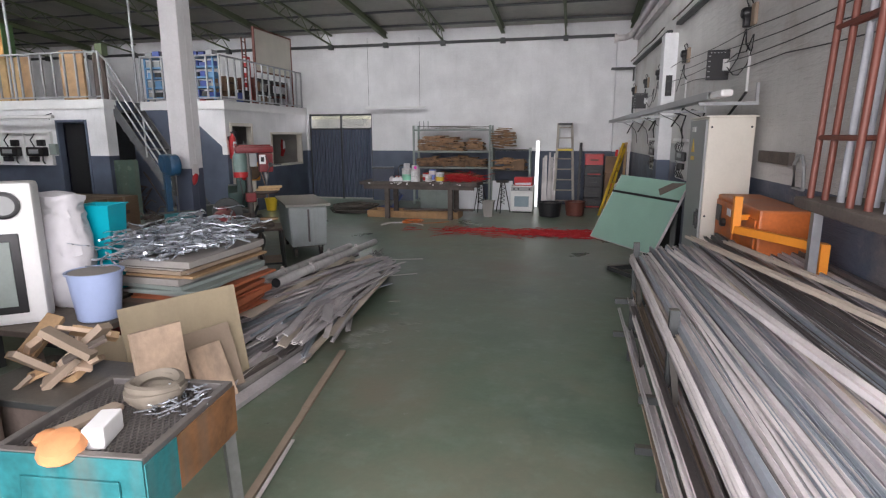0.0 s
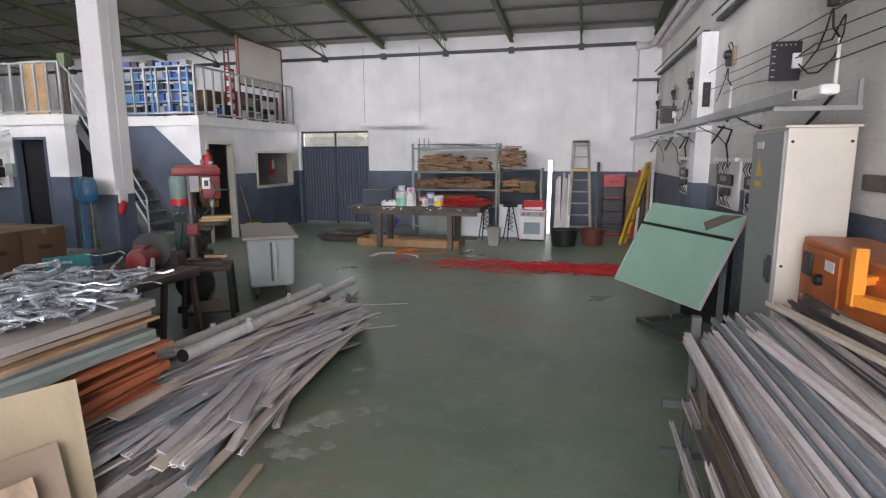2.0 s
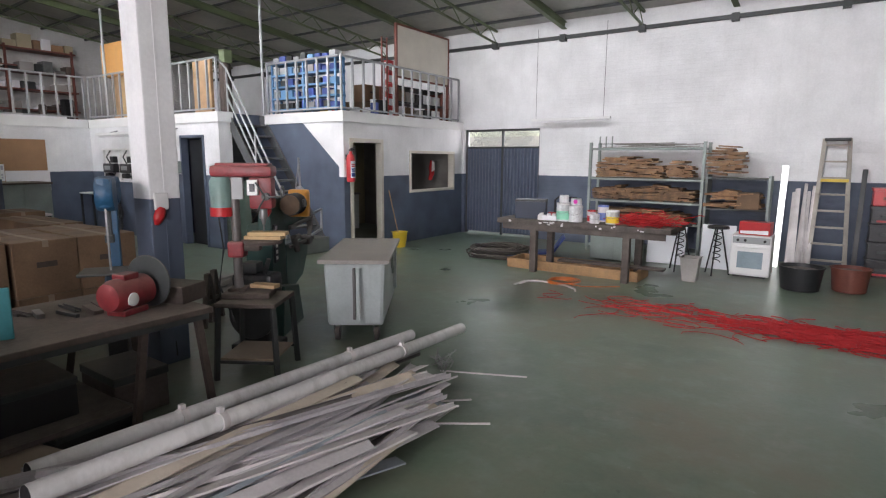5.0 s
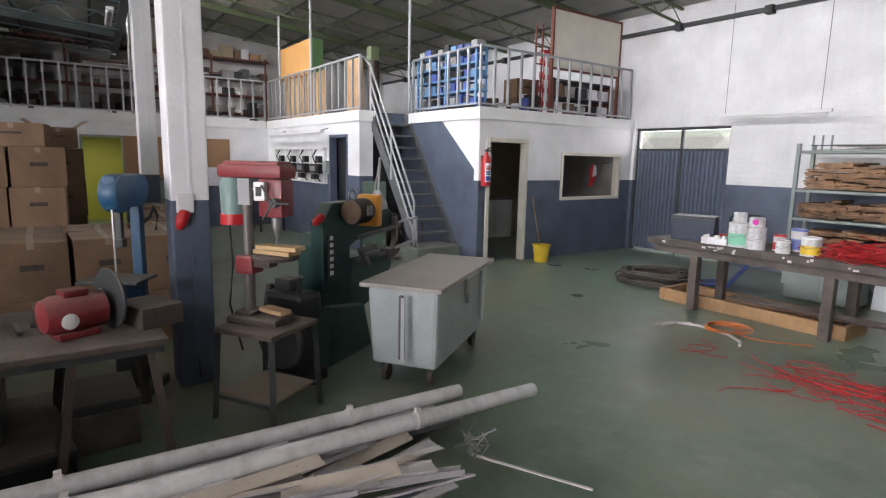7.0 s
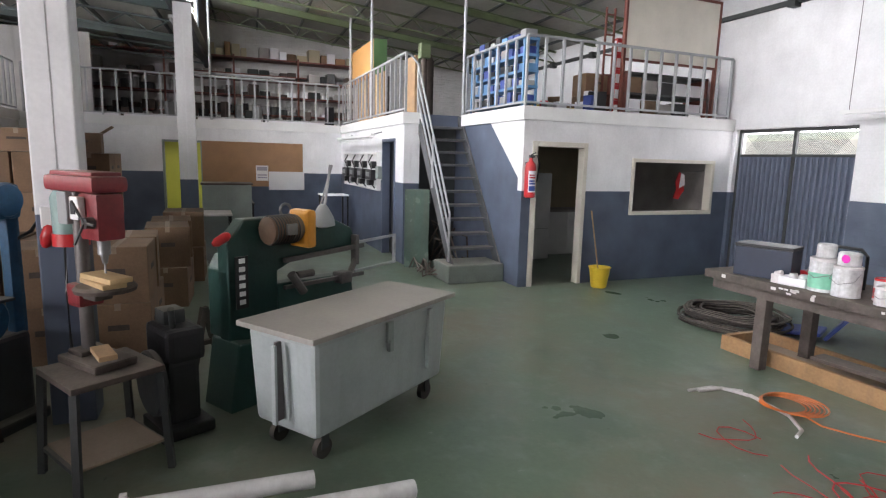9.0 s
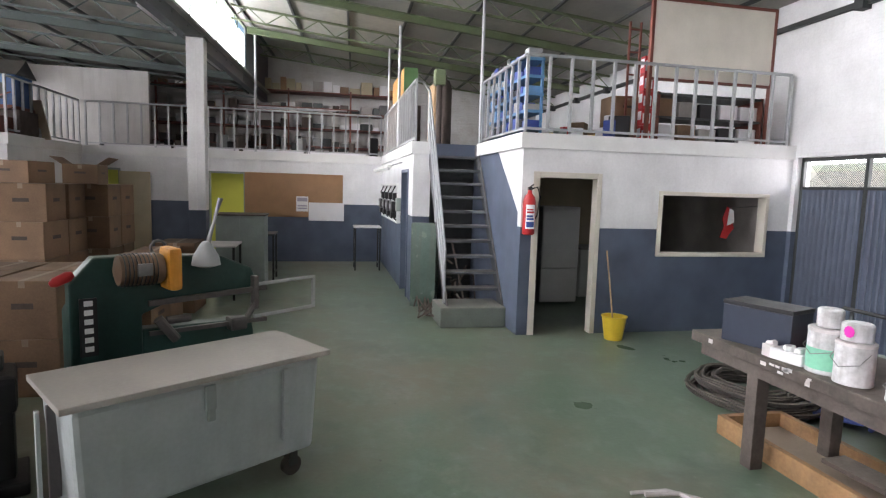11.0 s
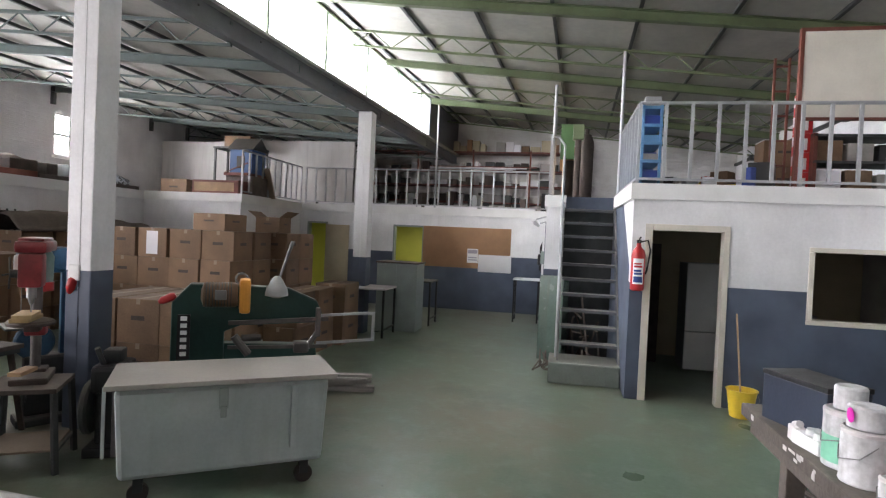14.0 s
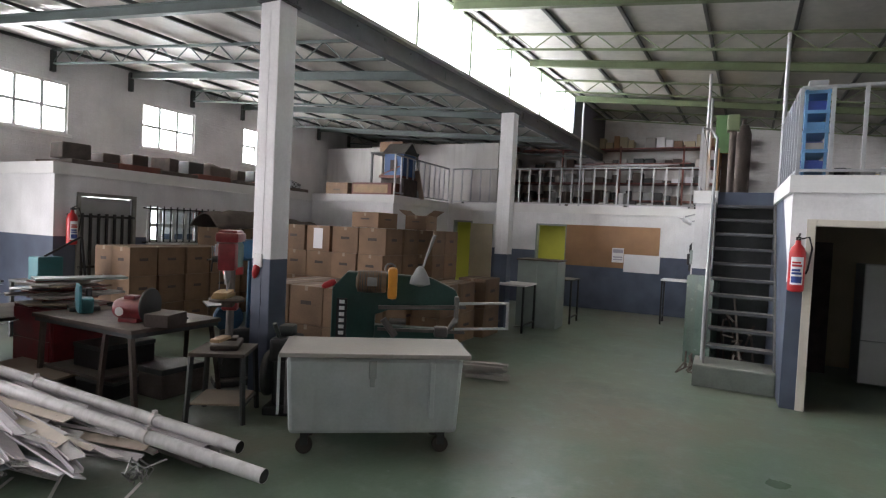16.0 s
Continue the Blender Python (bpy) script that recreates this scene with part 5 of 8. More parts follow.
for y, z, k in ((6.82, 2.95, 0), (9.62, 2.94, 1), (11.8, 2.9, 2), (13.29, 2.88, 3), (15.2, 2.86, 4)):
    e = thing("junction_box", pose(xe(y), y, z, 0, 0, LEAN), "dark bakelite switch on a wooden block", "junction box", "wall switches")
    Shape().box((-0.035, -0.09, -0.1), (-0.002, 0.02, 0.1), 0.004).done("backing_block", M_BOARD, e)
    Shape().lathe([(0.055, 0), (0.06, 0.02), (0.055, 0.08), (0.04, 0.1)], 12, pose(-0.003, 0.08, 0.03, 0, -90)).box((-0.08, 0.04, -0.1), (-0.002, 0.12, 0.02), 0.012).done("switch", M_BLACK, e, True)
    Shape().tube([(-0.04, 0.08, 0.09), (-0.06, 0.1, 0.15), (-0.04, 0.04, 0.17), (-0.02, 0.02, 0.1)], 0.007, 5).tube([(-0.05, 0.08, -0.12), (-0.06, 0.12, -0.24), (-0.04, 0.3 + 0.1 * (k % 2), -0.36), (-0.03, 0.6, -0.46)], 0.006, 5).tube([(-0.05, 0.06, -0.12), (-0.05, 0.03, -0.26), (-0.02, -0.02, -0.34)], 0.008, 5).done("cable", M_BLACK, e)
    Shape().rod((-0.02, -0.02, -0.34), (-0.02, -0.02, -0.72), 0.014, 8).done("conduit", M_WHITE, e, True)
    Shape().tube([(-0.02, -0.02, -0.72), (-0.05, 0.05, -0.8), (-0.1, 0.25, -0.95), (-0.12, 0.3, -1.0)], 0.014, 6).done("lead_out", M_BLACK, e)
for k in range(4):
    pts = [(xe(2.6 + i * 0.8) - 0.05 - 0.012 * k, 2.6 + i * 0.8, 2.38 + 0.105 * k + 0.02 * i - 0.035 * math.sin(math.pi * ((i + k) % 4) / 4)) for i in range(10 + k % 2)]
    tagged(Shape().tube(pts, 0.005, 5).done("wall_cable", M_BLACK), "thin black cable strung along the wall", "cable", "wall cables")
for y, w, k in ((11.9, 0.9, 0), (9.4, 0.9, 1), (8.35, 0.7, 2)):
    e = wall_box("meter_board", y, 1.46, w, 0.58, 0.03, M_WHITE, "dusty white meter board with dark switchgear", "meter board")
    Shape().box((-0.09, -w / 2 - 0.03, 0.26), (-0.002, w / 2 + 0.03, 0.3), 0.004).done("rain_ledge", M_WHITE, e)
    Shape().box((-0.09, -w * 0.3, -0.02), (-0.032, w * 0.3, 0.11), 0.02).box((-0.075, -w * 0.2, -0.14), (-0.032, w * 0.05, -0.05), 0.015).box((-0.07, w * 0.12, -0.17), (-0.032, w * 0.26, -0.06), 0.015).done("meter", M_BLACK, e)
    Shape().box((-0.095, -w * 0.2, 0.03), (-0.091, w * 0.1, 0.09)).done("dial_window", M_GREYP, e)
    s = Shape()
    for i in range(6):
        yy = -w * 0.25 + i * w * 0.1
        s.tube([(-0.07, yy, 0.1), (-0.1, yy + 0.03 * (i % 3 - 1), 0.18), (-0.06, yy + 0.05, 0.25)], 0.005, 5)
        s.tube([(-0.06, yy, -0.05), (-0.085, yy + 0.04 * (i % 2), -0.18), (-0.05, yy - 0.03, -0.27)], 0.005, 5)
    s.tube([(-0.05, 0.0, 0.29), (-0.07, 0.02, 0.45), (-0.04, -0.05, 0.62), (-0.2, -0.06, 0.66)], 0.013, 6)
    s.done("cable", M_BLACK, e)
tagged(Shape().box((xe(10.25) - 0.012, 9.98, 1.39), (xe(10.25) - 0.003, 10.48, 1.68), 0.002).done("grey_panel", M_GREYP), "grey sheet panel beside the pillar", "panel")
for y, length in ((13.2, 4.4), (8.2, 4.2)):
    e = wall_box("wall_bracket_rail", y, 3.5, length, 0.045, 0.09, M_DKST, "long dark steel rail along the wall", "rail")
    Shape().tube([(-0.15, -length / 2, 0.06), (-0.16, -length / 4, 0.02), (-0.15, 0, 0.055), (-0.16, length / 4, 0.03), (-0.14, length / 2, 0.06)], 0.012, 6).done("lashed_pipe", M_DIRTY, e, True)
tagged(Shape().box((2.55, 15.2, 3.38), (3.1, 15.49, 3.41), 0.004).bar((3.08, 15.4, 3.1), (3.08, 15.4, 3.38), 0.04).done("corner_bracket", M_DKST), "dark steel bracket plate in the corner", "bracket")
tagged(Shape().box((3.085, 15.47, 2.35), (3.12, 15.498, 2.75), 0.004).done("corner_strip", M_BLACK), "narrow black strip on the corner pillar", "strip")
e = wall_box("upper_beam", 9.0, 4.1, 12.6, 0.12, 0.12, M_PROFW, "painted steel gutter beam along the side wall", "beam")
tagged(Shape().box((xe(5.85) - 0.05, 5.45, 1.57), (xe(5.85) - 0.004, 6.22, 1.67), 0.006).done("timber_batten", M_WOODDK), "dark timber batten fixed to the wall", "batten")
e = thing("wire_hook", pose(xe(5.35) - 0.01, 5.35, 1.5), "grey metal hanging bracket on the wall", "bracket")
Shape().tube([(0, -0.1, -0.1), (-0.01, -0.1, 0.08), (-0.01, -0.04, 0.15), (-0.01, 0.04, 0.15), (-0.01, 0.1, 0.08), (0, 0.1, -0.1), (0, -0.1, -0.1)], 0.014, 6).done("loop", M_GREYP, e, True)
e = thing("roof_pipe", pose(2.9, 15.3, 4.12), "fat pale pipe in the roof corner", "pipe")
Shape().tube([(-0.28, 0.2, 0), (-0.05, 0.2, 0.01), (0.06, 0.08, 0.04), (0.1, -0.3, 0.06), (0.14, -1.5, 0.1), (0.28, -6, 0.2)], 0.075, 12).done("tube", M_PROFW, e, True)
Shape().rod((-0.3, 0.2, 0), (-0.24, 0.2, 0), 0.1, 14).done("flange", M_PROFW, e, True)

# ---- the machine corner ----


def workbench():
    e = thing("workbench", pose(-2.35, 5.75, 0), "dusty steel workbench with splayed legs", "workbench")
    Shape().box((-0.5, -0.72, 0.72), (0.52, 0.84, 0.76), 0.006).done("top", M_DIRTY, e)
    Shape().box((-0.48, -0.7, 0.68), (0.50, 0.82, 0.72)).done("apron", M_DKST, e)
    for x, dx in ((-0.44, -0.06), (0.46, 0.0)):
        for y, dy in ((-0.62, -0.06), (0.4, -0.1), (0.76, 0.08)):
            Shape().bar((x, y, 0.68), (x + dx, y + dy, 0), 0.042).done("leg", M_DIRTY, e)
    Shape().box((-0.45, -0.62, 0.2), (0.45, 0.3, 0.23)).done("lower_shelf", M_WOODDK, e)


workbench()
e = thing("disc_sander", pose(-2.12, 6.18, 0.762, 0, 0, 20), "dark red electric motor with a grinding disc", "sander")
Shape().lathe([(0.06, -0.16), (0.10, -0.14), (0.105, 0.1), (0.085, 0.15), (0.03, 0.16)], 22, pose(0, 0, 0.13, 90)).done("motor", M_RED, e, True)
Shape().box((-0.07, -0.1, 0), (0.07, 0.1, 0.04), 0.01).done("foot", M_RED, e)
Shape().box((-0.05, -0.06, 0.22), (0.05, 0.06, 0.26), 0.01).done("terminal_box", M_RED, e)
Shape().lathe([(0.17, 0), (0.175, 0.006), (0.165, 0.02), (0.04, 0.024)], 28, pose(0, 0.18, 0.17, -90)).done("disc", M_DKST, e, True)
Shape().lathe([(0.04, 0), (0.042, 0.02), (0.02, 0.025)], 16, pose(0.09, -0.06, 0.11, 0, 90)).done("plug", M_WHITE, e, True)
Shape().box((-0.12, 0.26, 0.0), (0.2, 0.5, 0.12), 0.006).done("tool_rest", M_DIRTY, e)
e = thing("notching_press", pose(-2.2, 5.3, 0.762, 0, 0, -25), "small teal hand notching press with a lever", "press")
Shape().box((0.06, -0.02, 0.02), (0.085, 0.29, 0.3), 0.006).box((-0.06, 0.0, 0.0), (0.06, 0.2, 0.16), 0.02).done("guard", M_TEAL, e)
Shape().box((-0.14, -0.24, 0), (0.14, 0.02, 0.05), 0.01).box((-0.09, -0.2, 0.05), (0.09, -0.02, 0.1), 0.01).box((-0.07, -0.15, 0.1), (-0.02, -0.05, 0.24), 0.01).box((0.03, -0.15, 0.1), (0.08, -0.05, 0.24), 0.01).done("frame", M_DKST, e)
Shape().rod((0, -0.1, 0.22), (-0.1, -0.5, 0.14), 0.018, 10).done("lever", M_STEEL, e, True)
e = thing("floor_board", pose(-1.95, 5.0, 0), "dusty sheet of board lying on a pallet", "board")
Shape().box((-0.45, -0.5, 0.16), (0.5, 0.55, 0.185), 0.003, pose(0, 0, 0, 0, 0, 14)).done("sheet", M_BOARD, e)
for y in (-0.35, 0, 0.35):
    Shape().box((-0.42, y - 0.05, 0), (0.42, y + 0.05, 0.16), 0.005).done("bearer", M_WOODDK, e)
e = thing("red_cabinet", pose(-2.42, 4.6, 0), "dark red steel cabinet loaded with board offcuts", "cabinet")
Shape().box((-0.4, -0.36, 0.05), (0.36, 0.36, 0.76), 0.012).done("body", M_RED, e)
Shape().box((0.361, -0.34, 0.1), (0.372, 0.34, 0.4), 0.004).box((0.361, -0.34, 0.42), (0.372, 0.34, 0.73), 0.004).box((-0.38, 0.361, 0.1), (0.34, 0.372, 0.73), 0.004).done("drawer_front", M_RED, e)
Shape().box((-0.36, -0.32, 0.0), (0.32, 0.32, 0.05)).done("plinth", M_BLACK, e)
z = 0.762
for k in range(17):
    t = rng.choice((0.008, 0.012, 0.018, 0.025))
    l, w = rng.uniform(0.5, 0.95), rng.uniform(0.15, 0.5)
    tagged(Shape().box((-l / 2, -w / 2, 0), (l / 2, w / 2, t), 0.002, pose(-2.42 + rng.uniform(-0.12, 0.16), 4.6 + rng.uniform(-0.14, 0.14), z, 0, 0, rng.uniform(-40, 40))).done("loose_board", rng.choice((M_GREYBOARD, M_BOARD, M_DIRTY, M_BROWNST, M_PROFD, M_GREYG, M_RED))), "thin dusty board in a loose pile", "board", "boards on the red cabinet")
    z += t + 0.001
e = thing("bent_rod", pose(-1.55, 5.0, 0.62), "thin white bent metal rod over the pallet", "rod")
Shape().tube([(-0.4, -0.2, 0.0), (0.0, 0.2, 0.03), (0.02, 0.22, -0.06), (0.05, 0.25, -0.06)], 0.007, 6).done("rod", M_PROFW, e)
e.location = (-1.55, 4.75, 0.62)

# dark clutter under and on the bench
for x, y, z, w, d, h, mt, lab in ((-2.35, 5.6, 0.232, 0.6, 0.45, 0.24, M_BLACK, "black tool chest on the bench shelf"), (-2.5, 6.3, 0.0, 0.5, 0.36, 0.3, M_WOODDK, "dark timber box under the bench"), (-2.3, 5.85, 0.0, 0.7, 0.5, 0.18, M_BLACK, "black tray under the bench shelf")):
    e = thing("tool_chest", pose(x, y, z, 0, 0, rng.uniform(-9, 9)), lab, "box", "boxes under the bench")
    Shape().box((-w / 2, -d / 2, 0), (w / 2, d / 2, h * 0.8), 0.012).done("body", mt, e)
    Shape().box((-w / 2 - 0.006, -d / 2 - 0.006, h * 0.8), (w / 2 + 0.006, d / 2 + 0.006, h), 0.01).done("lid", M_DKST, e)
for k in range(17):
    y = 5.06 + 0.085 * k
    x = -2.62 + rng.uniform(0, 0.32)
    if 5.0 < y < 5.75:
        x = -2.72 + rng.uniform(0, 0.12)
    strut((x - 0.1, y, 0.764), (x + rng.uniform(0.04, 0.16), y + rng.uniform(-0.12, 0.12), 0.764), rng.choice(("flat", "channel")), rng.uniform(0.02, 0.06), rng.uniform(0.008, 0.03), rng.choice((M_DKST, M_STEEL, M_PROFD, M_DIRTY, M_PROFW)), "short dusty metal offcut on the workbench", "offcuts on the workbench", name="metal_offcut")
e = thing("dark_grinder", pose(-2.72, 7.62, 0, 0, 0, 25), "black machine with a large belt wheel", "machine")
Shape().box((-0.2, -0.16, 0), (0.2, 0.16, 0.08), 0.015).box((-0.13, -0.1, 0.08), (0.13, 0.1, 0.5), 0.03).box((-0.19, -0.12, 0.5), (0.19, 0.12, 0.72), 0.04).done("body", M_BLACK, e)
Shape().lathe([(0.05, -0.03), (0.2, -0.03), (0.215, -0.015), (0.215, 0.015), (0.2, 0.03), (0.05, 0.03)], 28, pose(0.02, -0.16, 0.36, 90)).done("belt_wheel", M_DKST, e, True)
Shape().rod((0.1, -0.05, 0.72), (0.16, -0.08, 0.86), 0.02, 10).box((-0.12, -0.08, 0.72), (0.04, 0.06, 0.82), 0.02).done("motor_cap", M_DKST, e, True)

# drill press on its stand
ds = thing("drill_stand", pose(-2.28, 7.27, 0, 0, 0, 31), "small steel stand with a lower shelf", "stand")
Shape().box((-0.24, -0.24, 0.59), (0.24, 0.24, 0.625), 0.005).done("top", M_DIRTY, ds)
Shape().box((-0.22, -0.22, 0.16), (0.22, 0.22, 0.175)).done("shelf", M_BOARD, ds)
for x in (-0.22, 0.22):
    for y in (-0.22, 0.22):
        Shape().bar((x, y, 0.59), (x * 1.12, y * 1.12, 0), 0.036).done("leg", M_DKST, ds)
for y in (-0.23, 0.23):
    Shape().bar((-0.23, y, 0.15), (0.23, y, 0.15), 0.025).done("rail", M_DKST, ds)
dp = thing("drill_press", pose(-2.34, 7.24, 0.627, 0, 0, 38), "red bench drill press with dusty table", "drill press")
Shape().box((-0.18, -0.12, 0), (0.2, 0.12, 0.05), 0.015).box((-0.14, -0.08, 0.05), (-0.0, 0.08, 0.08), 0.01).done("base", M_DIRTY, dp)
Shape().rod((-0.07, 0, 0.05), (-0.07, 0, 0.98), 0.036, 18).done("column", M_DIRTSTEEL, dp, True)
Shape().lathe([(0.15, 0), (0.155, 0.02), (0.14, 0.035)], 24, Matrix.Translation((0.14, 0, 0.44))).box((-0.12, -0.05, 0.38), (0.12, 0.05, 0.43), 0.012).done("table", M_DIRTY, dp, True)
Shape().box((-0.13, -0.07, 0.33), (0.0, 0.07, 0.46), 0.02).done("table_clamp", M_RED, dp)
s = Shape().box((-0.23, -0.10, 0.97), (0.25, 0.10, 1.06), 0.03).box((-0.19, -0.08, 1.05), (0.22, 0.08, 1.08), 0.02).box((0.06, -0.075, 0.72), (0.24, 0.075, 0.97), 0.025)
s.done("head", M_RED, dp, True)
Shape().lathe([(0.02, -0.02), (0.085, 0), (0.09, 0.26), (0.07, 0.3)], 20, Matrix.Translation((-0.17, 0.0, 0.67))).done("motor", mat("motor_grey_green", (0.17, 0.26, 0.24), 0.45, 0, 0.25, 6), dp, True)
Shape().lathe([(0.093, 0.0), (0.093, 0.07)], 20, Matrix.Translation((-0.17, 0.0, 0.66))).done("motor_band", M_REDP, dp, True)
Shape().box((-0.06, -0.115, 0.80), (0.03, -0.08, 0.97), 0.006).done("junction_cover", M_GREYP, dp)
Shape().box((0.06, -0.115, 0.83), (0.14, -0.076, 0.95), 0.006).done("switch_box", M_WHITE, dp)
Shape().box((0.08, -0.122, 0.86), (0.12, -0.116, 0.92), 0.003).done("switch", M_BLACK, dp)
Shape().rod((0.15, 0, 0.72), (0.15, 0, 0.64), 0.032, 14).rod((0.15, 0, 0.64), (0.15, 0, 0.59), 0.022, 12, 0.012).rod((0.15, 0, 0.59), (0.15, 0, 0.5), 0.006, 8).done("chuck", M_STEEL, dp, True)
s = Shape().rod((0.2, -0.075, 0.82), (0.2, -0.12, 0.82), 0.03, 14)
for a in (0, 2.1, 4.2):
    s.rod((0.2, -0.12, 0.82), (0.2 + 0.13 * math.cos(a), -0.14, 0.82 + 0.13 * math.sin(a)), 0.007, 6)
s.done("feed_handle", M_DKST, dp, True)
Shape().tube([(-0.2, -0.02, 0.7), (-0.16, -0.05, 0.4), (-0.22, -0.02, 0.1), (-0.1, -0.06, -0.2)], 0.008, 6).done("cable", M_BLACK, dp)
for x, y, z, rz in ((-2.2, 7.32, 1.105, 30), (-2.18, 7.34, 1.135, 36)):
    offcut(x, y, z, 0.3, 0.12, 0.028, 0, 0, rz, M_PINE, "pale timber block on the drill table")
offcut(-2.2, 7.3, 0.71, 0.22, 0.09, 0.03, 0, 0, 20, M_WOOD, "timber block on the drill stand")

# blue band saw
bs = thing("band_saw", pose(-3.06, 6.55, 0, 0, 0, -33), "dusty blue upright band saw on a pedestal", "band saw")
Shape().box((-0.24, -0.14, 0), (0.2, 0.14, 0.08), 0.02).box((-0.2, -0.07, 0.08), (0.14, 0.07, 0.62), 0.03).done("pedestal", M_DKST, bs)
Shape().lathe([(0.03, -0.045), (0.14, -0.045), (0.155, -0.03), (0.155, 0.03), (0.14, 0.045), (0.03, 0.045)], 24, pose(0.06, 0, 0.74, 90)).done("lower_wheel_guard", M_BLUEM, bs, True)
Shape().box((-0.24, -0.055, 1.36), (0.2, 0.055, 1.60), 0.05).lathe([(0.03, -0.06), (0.12, -0.06), (0.13, -0.045), (0.13, 0.045), (0.12, 0.06), (0.03, 0.06)], 24, pose(0.09, 0, 1.47, 90)).lathe([(0.03, -0.06), (0.1, -0.06), (0.11, -0.045), (0.11, 0.045), (0.1, 0.06), (0.03, 0.06)], 24, pose(-0.14, 0, 1.49, 90)).done("head", M_BLUEM, bs, True)
Shape().box((-0.2, -0.035, 0.6), (-0.13, 0.035, 1.38), 0.008).box((-0.235, -0.012, 0.6), (-0.2, 0.012, 1.38)).done("arm", M_BLUEM, bs)
Shape().box((0.0, -0.2, 0.88), (0.3, 0.2, 0.90), 0.005).box((0.05, -0.04, 0.8), (0.12, 0.04, 0.88)).done("table", M_DKST, bs)
Shape().box((0.06, -0.02, 1.14), (0.1, 0.02, 1.4), 0.004).box((0.05, -0.03, 1.1), (0.11, 0.03, 1.16), 0.006).done("blade_guide", M_DKST, bs)
Shape().box((0.16, -0.006, 0.9), (0.166, 0.006, 1.4)).done("blade", M_STEEL, bs)
Shape().tube([(-0.2, 0, 1.22), (-0.3, 0.03, 1.27), (-0.36, 0.03, 1.34), (-0.4, 0.04, 1.27), (-0.38, 0.03, 1.16)], 0.012, 8).done("handle", M_BLACK, bs)
# socket on the column
e = thing("power_socket", pose(-3.055, 6.93, 1.36), "white industrial socket with a red plug and cable", "socket")
Shape().box((0, -0.06, -0.04), (0.07, 0.06, 0.1), 0.012).done("box", M_WHITE, e)
Shape().lathe([(0.032, 0), (0.045, 0.02), (0.045, 0.09), (0.03, 0.13), (0.015, 0.15)], 16, pose(0.05, 0, -0.02, 160)).done("plug", M_REDP, e, True)
Shape().tube([(0.05, 0.04, -0.15), (0.05, 0.05, -0.4), (0.04, 0.03, -0.8), (0.05, 0.05, -1.3)], 0.01, 6).done("cable", M_BLACK, e)

# green throat shear, with its long arm parallel to the bin
gm = thing("throat_shear", pose(-2.98, 7.93, 0, 0, 0, 122), "dark green deep-throat sheet metal shear with motor", "machine")
prof = [(0, 0), (0.55, 0), (0.55, 0.3), (0.42, 0.45), (0.42, 0.95), (0.55, 1.0), (1.2, 1.02), (1.25, 1.1), (1.2, 1.22), (0.95, 1.33), (0.4, 1.36), (0.14, 1.36), (0.0, 1.2)]
m = pose(0, -0.06, 0, 90, 0, 0)
Shape().slab(prof, 0.13, pose(0, 0.07, 0, 90, 0, 0)).slab([(0.0, 0.5), (0.42, 0.4), (0.42, 0.98), (0.36, 1.1), (0.06, 1.1), (0.0, 1.0)], 0.26, pose(0, 0.2, 0, 90, 0, 0)).done("body", M_GREENM, gm, bev=0.012)
Shape().slab([(-0.08, 0), (0.62, 0), (0.48, 0.42), (0.0, 0.5)], 0.34, pose(0, 0.17, 0, 90, 0, 0)).done("pedestal", M_GREENM, gm, bev=0.012)
Shape().slab([(0.42, 0.3), (1.0, 0.42), (1.22, 0.66), (1.2, 0.82), (0.42, 0.85)], 0.12, pose(0, 0.06, 0, 90, 0, 0)).done("lower_arm", M_GREENM, gm, bev=0.01)
Shape().lathe([(0.04, -0.15), (0.10, -0.13), (0.105, 0.12), (0.09, 0.14)], 22, pose(0.38, -0.17, 1.28, 0, 90)).done("motor", mat("motor_brown", (0.17, 0.11, 0.07), 0.5, 0.2, 0.3, 8), gm, True)
s = Shape()
for k in range(9):
    s.lathe([(0.108, 0), (0.112, 0.003), (0.108, 0.006)], 22, pose(0.27 + k * 0.024, -0.17, 1.28, 0, 90))
s.done("motor_fins", M_DKST, gm)
Shape().box((0.53, -0.28, 1.13), (0.62, -0.06, 1.42), 0.03).done("belt_cover", mat("amber_guard", (0.62, 0.27, 0.03), 0.45, 0, 0.2, 6), gm)
Shape().box((0.34, -0.29, 1.25), (0.43, -0.27, 1.33), 0.004).done("nameplate", M_STEEL, gm)
Shape().lathe([(0.035, 0.0), (0.10, 0.02), (0.09, 0.08), (0.04, 0.17), (0.02, 0.19)], 20, pose(0.84, -0.1, 1.25)).done("lubricator", M_GREYP, gm, True)
Shape().rod((0.86, -0.1, 1.42), (0.96, -0.06, 1.75), 0.012, 8).rod((0.86, -0.05, 1.42), (0.98, -0.06, 1.75), 0.008, 8).done("lever", M_STEEL, gm, True)
Shape().tube([(0.55 + 0.05 * math.cos(a), 0, 1.40 + 0.05 * math.sin(a)) for a in [k * 0.5236 for k in range(13)]], 0.011, 6).done("lifting_eye", M_STEEL, gm, True)
Shape().bar((0.45, -0.1, 1.03), (1.3, -0.1, 1.06), 0.035).bar((0.45, -0.1, 0.82), (1.3, -0.1, 0.81), 0.03).rod((0.5, -0.12, 0.92), (0.62, -0.12, 0.76), 0.035, 10).box((1.0, -0.15, 0.76), (1.13, -0.03, 0.86), 0.02).rod((1.12, -0.1, 0.8), (1.22, -0.1, 0.96), 0.025, 8).box((1.19, -0.13, 0.9), (1.23, -0.06, 1.16), 0.01).rod((0.56, -0.11, 0.9), (0.72, -0.11, 0.9), 0.03, 10).done("guide_bars", M_DIRTSTEEL, gm)
